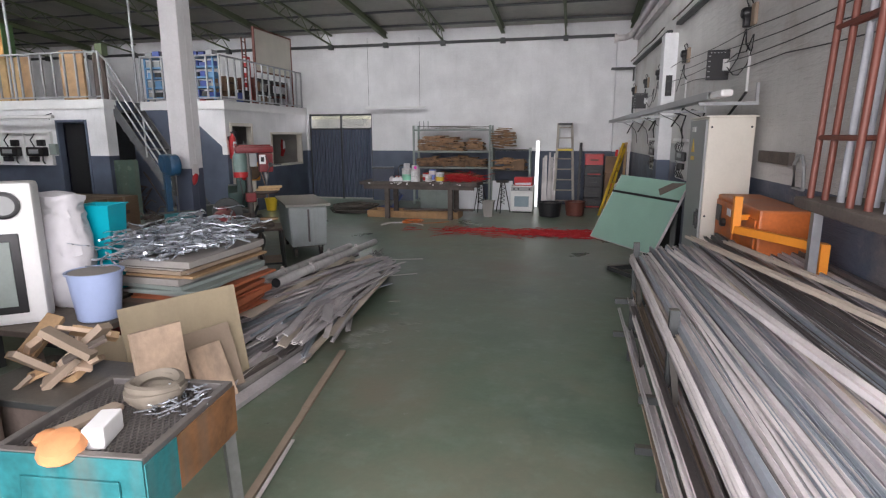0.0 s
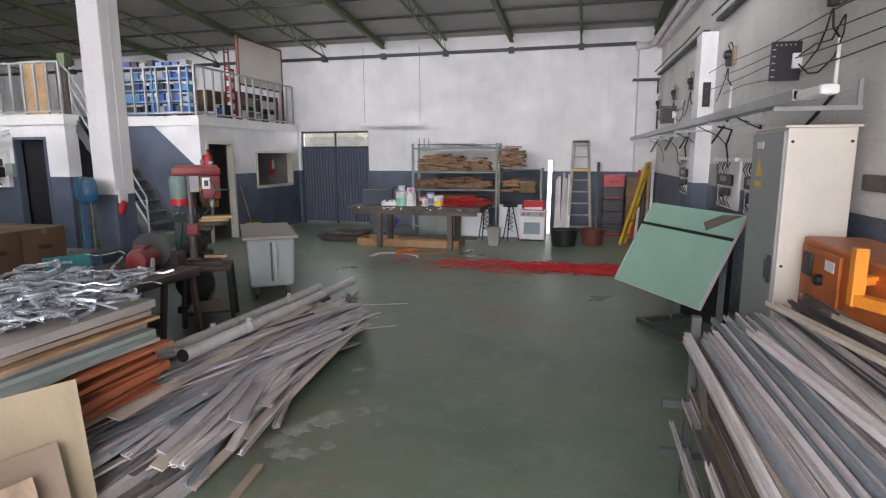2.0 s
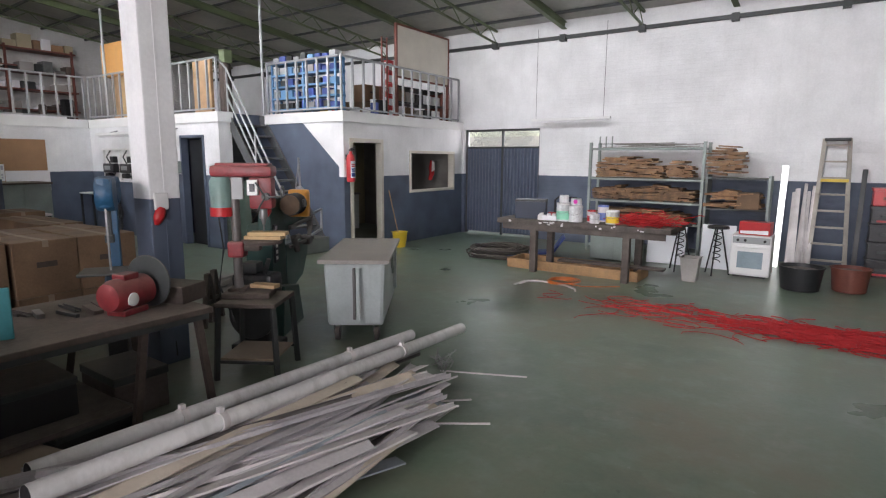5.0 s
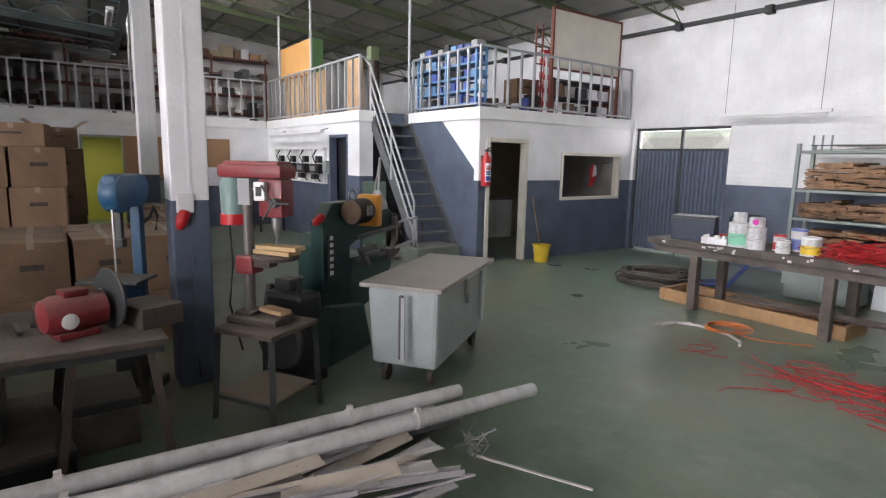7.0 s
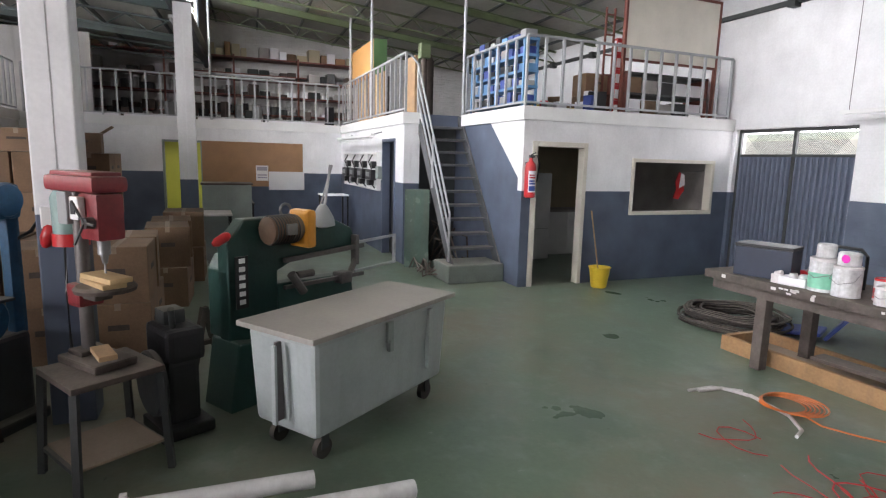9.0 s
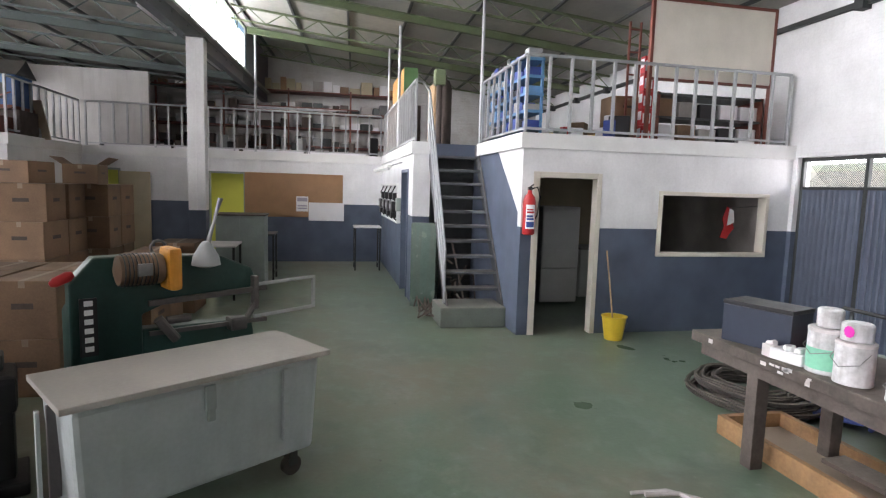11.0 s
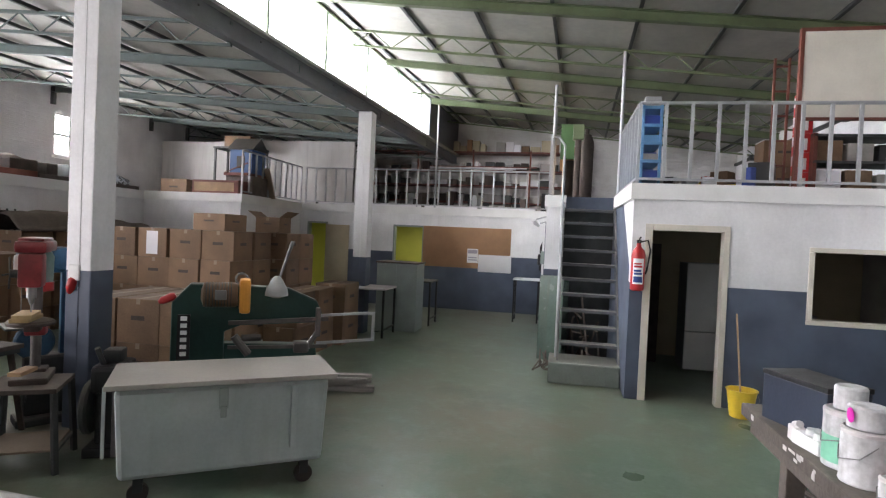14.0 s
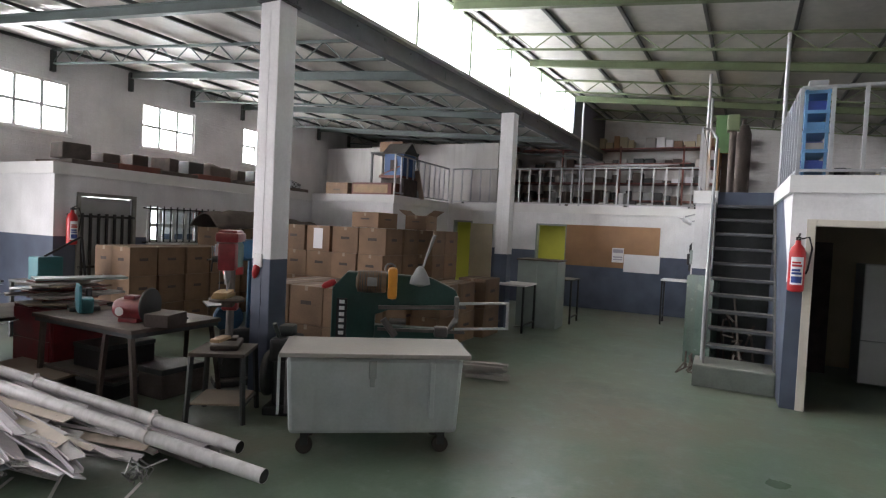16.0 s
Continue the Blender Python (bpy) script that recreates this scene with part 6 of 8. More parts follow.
s = Shape().bar((1.2, -0.1, 1.09), (1.72, -0.1, 1.11), 0.022).bar((1.2, -0.1, 0.84), (1.72, -0.1, 0.86), 0.022).bar((1.72, -0.1, 0.85), (1.72, -0.1, 1.12), 0.025)
s.done("back_gauge", M_GALV, gm)
Shape().box((0.05, -0.075, 0.72), (0.15, -0.063, 1.1)).done("name_panel", M_BLACK, gm)
for k in range(6):
    Shape().box((0.075, -0.0775, 1.05 - k * 0.06), (0.125, -0.0752, 1.085 - k * 0.06)).done("name_mark", M_WHITE, gm)
Shape().lathe([(0.02, 0), (0.035, 0.03), (0.032, 0.11), (0.015, 0.14)], 14, pose(0.03, -0.04, 1.26, 0, -115)).done("red_handle", M_REDP, gm, True)
for k in range(7):
    offcut(-5.0 + rng.uniform(-0.1, 0.1), 8.75 + rng.uniform(-0.12, 0.12), 0.004 + 0.03 * k, 0.55, 0.09, 0.03, 0, 0, 115 + rng.uniform(-12, 12), M_GREYBOARD, "grey strip stacked by the machine")

# wheeled bin
wb = thing("wheeled_bin", pose(-2.48, 8.78, 0, 0, 0, 125), "pale grey-blue steel bin on castors with flat lid", "bin")
s = Shape()
s.hexa([(-0.66, -0.265, 0.17), (0.66, -0.265, 0.17), (0.66, 0.265, 0.17), (-0.66, 0.265, 0.17)], [(-0.69, -0.29, 0.78), (0.69, -0.29, 0.78), (0.69, 0.29, 0.78), (-0.69, 0.29, 0.78)])
s.done("body", M_BIN, wb, bev=0.035)
Shape().box((-0.74, -0.33, 0.785), (0.74, 0.33, 0.82), 0.006).done("lid", M_BINLID, wb)
Shape().box((-0.725, -0.012, 0.25), (-0.67, 0.012, 0.74), 0.005).done("end_handle", M_PROFD, wb)
Shape().box((-0.78, -0.06, 0.26), (-0.76, -0.03, 0.74), 0.004).done("push_bar", M_BIN, wb)
Shape().box((-0.06, -0.315, 0.62), (0.0, -0.29, 0.76), 0.005).box((-0.05, -0.325, 0.56), (-0.01, -0.295, 0.64), 0.006).done("hasp", M_GREYG, wb)
Shape().box((0.42, -0.31, 0.3), (0.46, -0.275, 0.75), 0.005).done("corner_strip", M_BIN, wb)
for x in (-0.54, 0.54):
    for y in (-0.19, 0.19):
        e2 = Shape().rod((x, y - 0.02, 0.065), (x, y + 0.02, 0.065), 0.065, 20).done("wheel", M_RUBBER, wb, True)
        Shape().box((x - 0.03, y - 0.032, 0.07), (x + 0.03, y - 0.024, 0.2)).box((x - 0.03, y + 0.024, 0.07), (x + 0.03, y + 0.032, 0.2)).box((x - 0.05, y - 0.04, 0.185), (x + 0.05, y + 0.04, 0.2)).done("fork", M_DKST, wb)


# cardboard cartons
def carton(x, y, z, w, d, h, rz=0.0, label="closed brown cardboard carton with taped top", white=False, open_top=False):
    e = thing("cardboard_carton", pose(x, y, z, 0, 0, rz), label, "carton", "stacked cartons")
    Shape().box((-w / 2, -d / 2, 0), (w / 2, d / 2, h), 0.008).done("box", M_CARD, e)
    Shape().box((-w / 2 - 0.001, -0.025, h - 0.06), (w / 2 + 0.001, 0.025, h + 0.0015)).done("tape", M_BOARD, e)
    Shape().box((-w * 0.16, d / 2 + 0.0005, h * 0.52), (w * 0.16, d / 2 + 0.0015, h * 0.62)).done("printed_mark", M_DIRTY, e)
    Shape().box((w / 2 + 0.0005, -d * 0.16, h * 0.52), (w / 2 + 0.0015, d * 0.16, h * 0.62)).done("end_mark", M_DIRTY, e)
    if white:
        Shape().box((w / 2 + 0.0006, -d * 0.2, h * 0.1), (w / 2 + 0.002, d * 0.2, h * 0.9)).done("paper_label", M_PAPER, e)
    if open_top:
        for sg in (-1, 1):
            Shape().box((-w / 2, 0, 0), (w / 2, d * 0.4, 0.006), 0, pose(0, sg * d / 2, h, 35 if sg > 0 else 145)).done("flap", M_CARD, e)
    return e


def stack(x0, y0, nx, ny, nz, w, d, h, z0=0.0, jitter=0.02, whites=()):
    for k in range(nz):
        for i in range(nx):
            for j in range(ny):
                carton(x0 - (i + 0.5) * w, y0 - (j + 0.5) * d, z0 + k * (h + 0.002), w - 0.03, d - 0.03, h, rng.uniform(-4, 4), white=(i, j, k) in whites)


stack(-4.25, 7.35, 2, 3, 2, 0.62, 0.55, 0.5)
stack(-6.4, 6.35, 2, 4, 4, 0.6, 0.55, 0.445, whites=((0, 2, 3),))
stack(-7.62, 6.6, 2, 2, 4, 0.55, 0.5, 0.445)
carton(-7.7, 6.3, 1.79, 0.5, 0.42, 0.26, 5, "open brown cardboard carton on the stack", open_top=True)
carton(-6.75, 5.9, 1.79, 0.5, 0.6, 0.26, -8)
stack(-6.0, 7.6, 2, 1, 2, 0.7, 0.5, 0.48)
stack(-7.45, 7.75, 1, 1, 2, 0.7, 0.55, 0.5)
stack(-3.95, 3.45, 4, 2, 3, 0.5, 0.42, 0.44)
stack(-6.1, 2.9, 5, 1, 4, 0.58, 0.6, 0.41)
s = Shape()
nu, nv = 36, 10
grid = [[s.bm.verts.new((-6.0 - 3.1 * u / nu, 2.22 + 0.78 * v / nv, 1.66 + 0.34 * math.sin(math.pi * v / nv) * (0.55 + 0.45 * math.sin(math.pi * min(1, 0.15 + u / nu))) + 0.06 * noise.noise(V(u * 0.35, v * 0.4, 3)))) for v in range(nv + 1)] for u in range(nu + 1)]
for u in range(nu):
    for v in range(nv):
        s.bm.faces.new((grid[u][v], grid[u + 1][v], grid[u + 1][v + 1], grid[u][v + 1]))
ob = tagged(s.done("dust_sheet", M_DIRTY, None, True), "dark brown dust sheet heaped over the cartons", "dust sheet")
mod = ob.modifiers.new("thickness", "SOLIDIFY")
mod.thickness = 0.02
for k, (x, y) in enumerate(((-3.75, 7.78), (-3.9, 7.95))):
    e = thing("trestle", pose(x, y, 0, 0, 0, 30), "brown folded timber trestle leaning by the cartons", "trestle", "trestles")
    Shape().bar((0, -0.12, 0), (0, 0.0, 0.55), 0.05).bar((0, 0.14, 0), (0, 0.0, 0.55), 0.05).bar((0, -0.07, 0.25), (0, 0.08, 0.25), 0.04).done("frame", M_WOODDK, e)

# ---- rear of the hall ----


def steel_table(x, y, w, d, h, label, top=M_GREYP):
    e = thing("steel_table", pose(x, y, 0), label, "table", "rear tables")
    Shape().box((-w / 2, -d / 2, h - 0.03), (w / 2, d / 2, h), 0.005).done("top", top, e)
    for sx in (-1, 1):
        for sy in (-1, 1):
            Shape().bar((sx * (w / 2 - 0.03), sy * (d / 2 - 0.03), 0), (sx * (w / 2 - 0.03), sy * (d / 2 - 0.03), h - 0.03), 0.035).done("leg", M_BLACK, e)
    for sy in (-1, 1):
        Shape().bar((-w / 2 + 0.03, sy * (d / 2 - 0.03), 0.14), (w / 2 - 0.03, sy * (d / 2 - 0.03), 0.14), 0.025).done("stretcher", M_BLACK, e)
    return e


steel_table(-8.7, 7.85, 0.75, 0.6, 0.88, "grey topped black steel table near the column", M_PROFW)
steel_table(-11.85, 10.45, 0.6, 0.6, 0.98, "white topped black steel stool table", M_WHITE)
steel_table(-10.4, 8.3, 0.7, 0.6, 0.92, "black steel table by the cabinet", M_DKST)
e = thing("steel_cupboard", pose(-9.5, 8.1, 0), "low grey steel cupboard with two doors", "cupboard")
Shape().box((-0.3, -0.4, 0.0), (0.3, 0.4, 1.3), 0.008).done("body", M_GREYG, e)
Shape().box((0.302, -0.39, 0.08), (0.315, -0.005, 1.27), 0.003).box((0.302, 0.005, 0.08), (0.315, 0.39, 1.27), 0.003).done("doors", M_GREYG, e)
Shape().box((-0.32, -0.42, 1.3), (0.33, 0.42, 1.33), 0.004).done("top", M_DIRTY, e)
e = thing("pin_board", pose(XB + 0.002, 8.8, 1.6), "large brown pin board on the rear wall", "pin board")
Shape().box((0, -1.14, -0.52), (0.02, 1.14, 0.52), 0.004).done("panel", M_CORK, e)
e = thing("paper_sheet", pose(XB + 0.026, 9.55, 1.22), "large white paper sheet pinned to the board", "paper", "pinned papers")
Shape().box((0, -0.42, -0.22), (0.002, 0.42, 0.22)).done("sheet", M_PAPER, e)
e = thing("notice", pose(XB + 0.026, 8.98, 1.4), "small printed notice pinned to the board", "paper", "pinned papers")
Shape().box((0, -0.14, -0.18), (0.002, 0.14, 0.18)).done("sheet", M_PAPER, e)
Shape().box((0.002, -0.12, 0.06), (0.003, 0.12, 0.15)).box((0.002, -0.11, -0.12), (0.003, 0.11, -0.09)).box((0.002, -0.11, -0.06), (0.003, 0.11, -0.03)).done("print", M_INK, e)
# distribution board on the rear office wall
e = thing("meter_cabinet", pose(-10.9, 10.9, 1.2), "white meter board with four dark switch units", "meter board")
s = Shape().box((-1.5, -0.03, 0), (1.45, -0.002, 0.74), 0.004)
s.box((-1.5, -0.1, 0.7), (1.45, -0.031, 0.74)).box((-1.5, -0.08, 0.0), (1.45, -0.031, 0.03))
for x in (-1.49, -0.75, 0.0, 0.72, 1.44):
    s.box((x - 0.012, -0.08, 0.031), (x + 0.012, -0.031, 0.699))
s.done("case", M_WHITE, e)
for x in (-1.12, -0.38, 0.36, 1.08):
    Shape().box((x - 0.24, -0.16, 0.2), (x + 0.24, -0.031, 0.4), 0.02).box((x - 0.2, -0.14, 0.08), (x - 0.02, -0.031, 0.19), 0.015).box((x + 0.04, -0.13, 0.42), (x + 0.2, -0.031, 0.56), 0.015).done("switchgear", M_BLACK, e)
    Shape().box((x - 0.16, -0.166, 0.26), (x + 0.1, -0.161, 0.35)).done("dial_window", M_GREYP, e)
    Shape().tube([(x - 0.1, -0.06, 0.4), (x - 0.12, -0.12, 0.55), (x - 0.05, -0.06, 0.69)], 0.014, 6).tube([(x + 0.1, -0.06, 0.2), (x + 0.14, -0.11, 0.1), (x + 0.12, -0.05, 0.03)], 0.014, 6).done("cable", M_BLACK, e)
e = thing("switch_box", pose(-9.42 + 0.02, 10.9, 1.55), "small grey switch box beside the meters", "switch box")
Shape().box((-0.09, -0.1, -0.12), (0.09, -0.002, 0.12), 0.012).done("case", M_GREYG, e)
e = thing("lamp_arm", pose(-10.6, 10.64, 2.24), "white fluorescent batten on wall arms", "batten lamp")
Shape().box((-1.6, -0.04, -0.03), (1.5, 0.04, 0.03), 0.01).done("batten", M_WHITE, e)
Shape().bar((-1.2, 0, 0), (-1.2, 0.26, 0.08), 0.025).bar((1.2, 0, 0), (1.2, 0.26, 0.08), 0.025).done("arm", M_GALV, e)
Shape().rod((-1.5, 0, -0.05), (1.4, 0, -0.05), 0.018, 10).done("tube", M_PAPER, e, True)
M_GLSTK = mat("dusty_green_glass", (0.10, 0.145, 0.12), 0.25, 0, 0.35, 3, 0.05, dust=0.2, drip=0.3)
e = thing("glass_sheet_stack", pose(-7.78, 11.06, 0, 0, 0, -25), "stack of dusty green glass sheets beside the stairs", "glass sheets")
for k in range(6):
    Shape().box((-0.1 + 0.034 * k, -0.2 + 0.008 * (k % 3), 0), (-0.076 + 0.034 * k, 0.22, 1.32 - 0.02 * (k % 2)), 0.002).done("sheet", M_GLSTK, e)
s = Shape()
for k in range(9):
    a = V(-7.45 + rng.uniform(-0.3, 0.15), 11.0 + rng.uniform(-0.1, 0.15), 0.015)
    s.tube([a, a + V(0.2, rng.uniform(-0.1, 0.1), 0.06 + 0.02 * k), a + V(0.5, rng.uniform(-0.1, 0.1), 0.02), a + V(0.7, 0.05, rng.uniform(0.02, 0.2))], 0.012, 5)
tagged(s.done("scrap_cable", M_DIRTY), "bundle of dusty cable and pipe under the stairs", "cable", kind="stuff")
s = Shape()
for k in range(14):
    a = V(-7.3 + rng.uniform(-0.7, 0.5), 11.25 + rng.uniform(0, 0.5), rng.uniform(0.02, 0.9))
    s.tube([a, a + V(rng.uniform(-0.3, 0.3), rng.uniform(-0.2, 0.2), rng.uniform(-0.1, 0.2)), a + V(rng.uniform(-0.6, 0.6), rng.uniform(-0.1, 0.2), -a.z * 0.9)], 0.016, 5)
tagged(s.done("stored_tubes", M_DIRTY), "jumble of old tubes stored under the stairs", "tubes", kind="stuff")

# office: extinguisher, bucket, inside
M_NAVYP = mat("blue_label_print", (0.03, 0.06, 0.25), 0.5, 0, 0.2, 8)


def extinguisher(x, y, z, rz):
    e = thing("fire_extinguisher", pose(x, y, z, 0, 0, rz), "red fire extinguisher with printed label on the wall", "extinguisher", "extinguishers")
    Shape().lathe([(0.06, 0), (0.078, 0.015), (0.08, 0.04), (0.08, 0.42), (0.065, 0.48), (0.03, 0.52), (0.025, 0.56)], 24).done("cylinder", M_REDP, e, True)
    def wrap(a0, a1, z0, z1, r, name, material):
        s = Shape()
        n = 8
        for i in range(n):
            u, v = radians(a0 + (a1 - a0) * i / n), radians(a0 + (a1 - a0) * (i + 1) / n)
            q = [(q * math.cos(w), q * math.sin(w)) for w in (u, v) for q in (0.079, r)]
            s.hexa([(*q[0], z0), (*q[1], z0), (*q[3], z0), (*q[2], z0)], [(*q[0], z1), (*q[1], z1), (*q[3], z1), (*q[2], z1)])
        s.done(name, material, e)
    wrap(-48, 42, 0.08, 0.38, 0.0812, "label", M_PAPER)
    wrap(-40, 34, 0.1, 0.17, 0.0818, "blue_panel", M_NAVYP)
    for k, (z0, z1) in enumerate(((0.19, 0.215), (0.225, 0.25), (0.275, 0.3), (0.31, 0.33))):
        wrap(-38, 30 - 9 * (k % 2), z0, z1, 0.0818, "print", (M_NAVYP, M_REDP)[k // 2])
    Shape().box((-0.02, -0.025, 0.56), (0.03, 0.025, 0.6), 0.006).bar((0.0, 0, 0.6), (0.12, 0, 0.63), 0.015).bar((0.0, 0, 0.58), (0.1, 0, 0.57), 0.012).done("valve", M_BLACK, e)
    Shape().tube([(0, 0.03, 0.58), (0, 0.1, 0.6), (0.02, 0.13, 0.48), (0.02, 0.1, 0.25), (0.0, 0.085, 0.2)], 0.011, 6).done("hose", M_BLACK, e)
    Shape().box((-0.1, -0.03, 0.4), (-0.07, 0.03, 0.5)).done("bracket", M_DKST, e)
    return e


extinguisher(XO + 0.105, 12.04, 1.32, 0)
extinguisher(-4.05, YB + 0.12, 1.28, 90)
bk = tapered("mop_bucket", -5.55, 13.18, 0, 0.115, 0.155, 0.31, M_YELLOW, "yellow plastic bucket with a mop", "bucket")
Shape().rod((0.02, 0, 0.06), (-0.26, -0.02, 1.12), 0.011, 8).done("mop_handle", M_WOOD, bk, True)
Shape().tube([(0.0, 0.155, 0.28), (0.0, 0.19, 0.2), (0.0, 0.16, 0.12)], 0.004, 5).done("bail", M_STEEL, bk)
e = thing("fridge", pose(-7.98, 13.33, 0), "pale grey upright fridge freezer inside the office", "fridge")
Shape().box((-0.3, -0.32, 0.03), (0.24, 0.32, 1.63), 0.012).done("body", M_GREYP, e)
Shape().box((0.245, -0.32, 0.62), (0.29, 0.32, 1.63), 0.015).done("upper_door", M_WHITE, e)
Shape().box((0.245, -0.32, 0.05), (0.29, 0.32, 0.61), 0.015).done("lower_door", M_WHITE, e)
e = thing("kitchen_unit", pose(-8.5, 14.5, 0), "white kitchen base unit with a worktop", "kitchen unit")
Shape().box((-0.4, -0.5, 0.0), (0.15, 0.5, 0.86), 0.006).done("carcass", M_WHITE, e)
Shape().box((0.15, -0.49, 0.1), (0.168, -0.005, 0.84), 0.003).box((0.15, 0.005, 0.1), (0.168, 0.49, 0.84), 0.003).done("doors", M_WHITE, e)
Shape().box((-0.42, -0.52, 0.86), (0.2, 0.52, 0.9), 0.004).done("worktop", M_GREYBOARD, e)
e = thing("wooden_cupboard", pose(-8.6, 12.45, 0), "dark tall cupboard inside the office doorway", "cupboard")
Shape().box((-0.3, -0.28, 0), (0.3, 0.28, 1.9), 0.01).done("body", M_WOODDK, e)
e = thing("red_cloth", pose(-6.35, 15.35, 1.25), "red and white cloth hanging inside the hatch", "cloth")
s = Shape()
pts = [(0, 0.02), (0.05, 0.18), (0.02, 0.3), (0.08, 0.48), (0.14, 0.42), (0.16, 0.3), (0.2, 0.16), (0.14, 0.08), (0.1, 0.0)]
s.slab([(x - 0.1, z) for x, z in pts], 0.02, pose(0, 0, 0, 90, 0, 80))
s.done("cloth", M_REDP, e)
Shape().slab([(-0.02, 0.2), (0.0, 0.45), (0.06, 0.42), (0.08, 0.25)], 0.015, pose(0.03, 0, 0, 90, 0, 80)).done("white_band", M_PAPER, e)
Shape().rod((0, 0, 0.45), (0, 0.55, 0.5), 0.006, 6).done("hook_rod", M_STEEL, e)

# ---- far wall: bench, shelves, clutter ----
e = thing("timber_bench", pose(-1.55, 12.78, 0), "heavy dark timber workbench spattered with paint", "workbench")
Shape().box((-1.33, -0.42, 0.75), (1.33, 0.42, 0.83), 0.01).done("top", M_WOODDK, e)
Shape().box((-1.25, -0.38, 0.66), (1.25, -0.33, 0.75)).box((-1.25, 0.33, 0.66), (1.25, 0.38, 0.75)).done("apron", M_WOODDK, e)
for x in (-0.72, 0.72):
    for y in (-0.32, 0.32):
        Shape().box((x - 0.05, y - 0.05, 0), (x + 0.05, y + 0.05, 0.75), 0.008).done("leg", M_WOODDK, e)
s = Shape()
for k in range(34):
    if k % 2:
        c, w, h = V(rng.uniform(-1.3, 1.3), -0.4215, rng.uniform(0.765, 0.815)), rng.uniform(0.008, 0.03), rng.uniform(0.006, 0.016)
        s.box(c - V(w, 0.001, h), c + V(w, 0.001, h), 0)
    else:
        c, w, h = V(-1.3315, rng.uniform(-0.4, 0.4), rng.uniform(0.765, 0.815)), rng.uniform(0.008, 0.025), rng.uniform(0.006, 0.016)
        s.box(c - V(0.001, w, h), c + V(0.001, w, h), 0)
tagged(s.done("paint_spatter", M_PROFW, e), kind="stuff")
e = thing("timber_tray", pose(-1.75, 12.92, 0), "long pale timber tray under the bench", "tray")
Shape().box((-1.06, -0.32, 0.0), (1.06, -0.27, 0.15), 0.006).box((-1.06, 0.22, 0.0), (1.06, 0.27, 0.15), 0.006).box((-1.06, -0.27, 0.0), (-1.01, 0.22, 0.15)).box((1.01, -0.27, 0.0), (1.06, 0.22, 0.15)).done("sides", mat("tray_timber", (0.36, 0.21, 0.10), 0.7, 0, 0.4, 5, drip=0.3), e)
Shape().box((-1.01, -0.27, 0.02), (1.01, 0.22, 0.04)).done("base", M_BOARD, e)
offcut(-1.2, 12.9, 0.15, 1.6, 0.2, 0.03, 0, 0, 4, M_DIRTY, "dark plank laid across the tray")
ZB = 0.832
e = thing("toolbox", pose(-2.4, 12.6, ZB, 0, 0, 20), "matt navy steel box on the bench", "box")
Shape().box((-0.24, -0.14, 0), (0.24, 0.14, 0.27), 0.008).done("body", mat("navy_enamel", (0.02, 0.028, 0.05), 0.5, 0, 0.2, 5, dust=0.2), e)
Shape().box((-0.245, -0.145, 0.27), (0.245, 0.145, 0.30), 0.006).done("lid", M_BLACK, e)


def tin(x, y, r, h, body, lid, label, band=None):
    e = thing("paint_tin", pose(x, y, ZB), label, "tin", "tins on the bench")
    Shape().lathe([(r, 0), (r * 1.02, 0.004), (r * 1.02, 0.01), (r, 0.014), (r, h * 0.97), (r * 0.97, h), (r * 0.85, h)], 22).done("can", M_TINW if body is M_PAPER else body, e, True)
    Shape().tube([(r * 0.98, 0, h * 0.8), (r * 0.95, -r * 0.7, h * 0.55), (0, -r * 1.12, h * 0.42), (-r * 0.95, -r * 0.7, h * 0.55), (-r * 0.98, 0, h * 0.8)], 0.003, 5).done("bail", M_STEEL, e, True)
    Shape().lathe([(r * 1.02, h * 0.93), (r * 1.02, h), (r * 0.9, h + 0.008), (r * 0.88, h - 0.01)], 22).done("lid", lid, e, True)
    if band:
        Shape().lathe([(r * 1.01, h * 0.1), (r * 1.012, h * 0.12), (r * 1.012, h * 0.55), (r * 1.01, h * 0.57)], 22).done("label_band", band, e, True)
    return e


M_TINW = mat("dripped_tin", (0.60, 0.60, 0.61), 0.45, 0, 0.3, 20, drip=0.6)
M_MINTP = mat("green_print", (0.22, 0.55, 0.38), 0.4, 0, 0.2, 5)
M_BLUEP = mat("blue_print", (0.15, 0.2, 0.5), 0.4, 0, 0.2, 5)
tin(-1.82, 12.52, 0.108, 0.27, M_PAPER, M_PROFW, "white and green paint tin with drips", M_MINTP)
e = thing("small_tin", pose(-1.82, 12.52, ZB + 0.28), "small white tin stacked on a paint tin", "tin", "tins on the bench")
Shape().lathe([(0.07, 0), (0.07, 0.1), (0.062, 0.11)], 20).done("can", M_TINW, e, True)
tin(-1.62, 12.5, 0.1, 0.24, M_PAPER, M_PROFW, "white paint tin with black drips")
e = thing("small_tin", pose(-1.62, 12.5, ZB + 0.25), "white tin with a pink splash", "tin", "tins on the bench")
Shape().lathe([(0.08, 0), (0.08, 0.09), (0.07, 0.1)], 20).done("can", M_TINW, e, True)
Shape().lathe([(0.03, 0), (0.034, 0.003), (0.02, 0.006)], 10, pose(0.02, -0.078, 0.055, 90)).done("pink_splash", mat("pink_paint", (0.6, 0.03, 0.35), 0.4), e)
tin(-1.42, 12.62, 0.065, 0.17, M_PAPER, M_REDP, "white bottle-shaped tin with red lid", M_REDP)
tin(-1.32, 12.48, 0.07, 0.13, M_PAPER, M_PROFW, "short white tin with a plain lid")
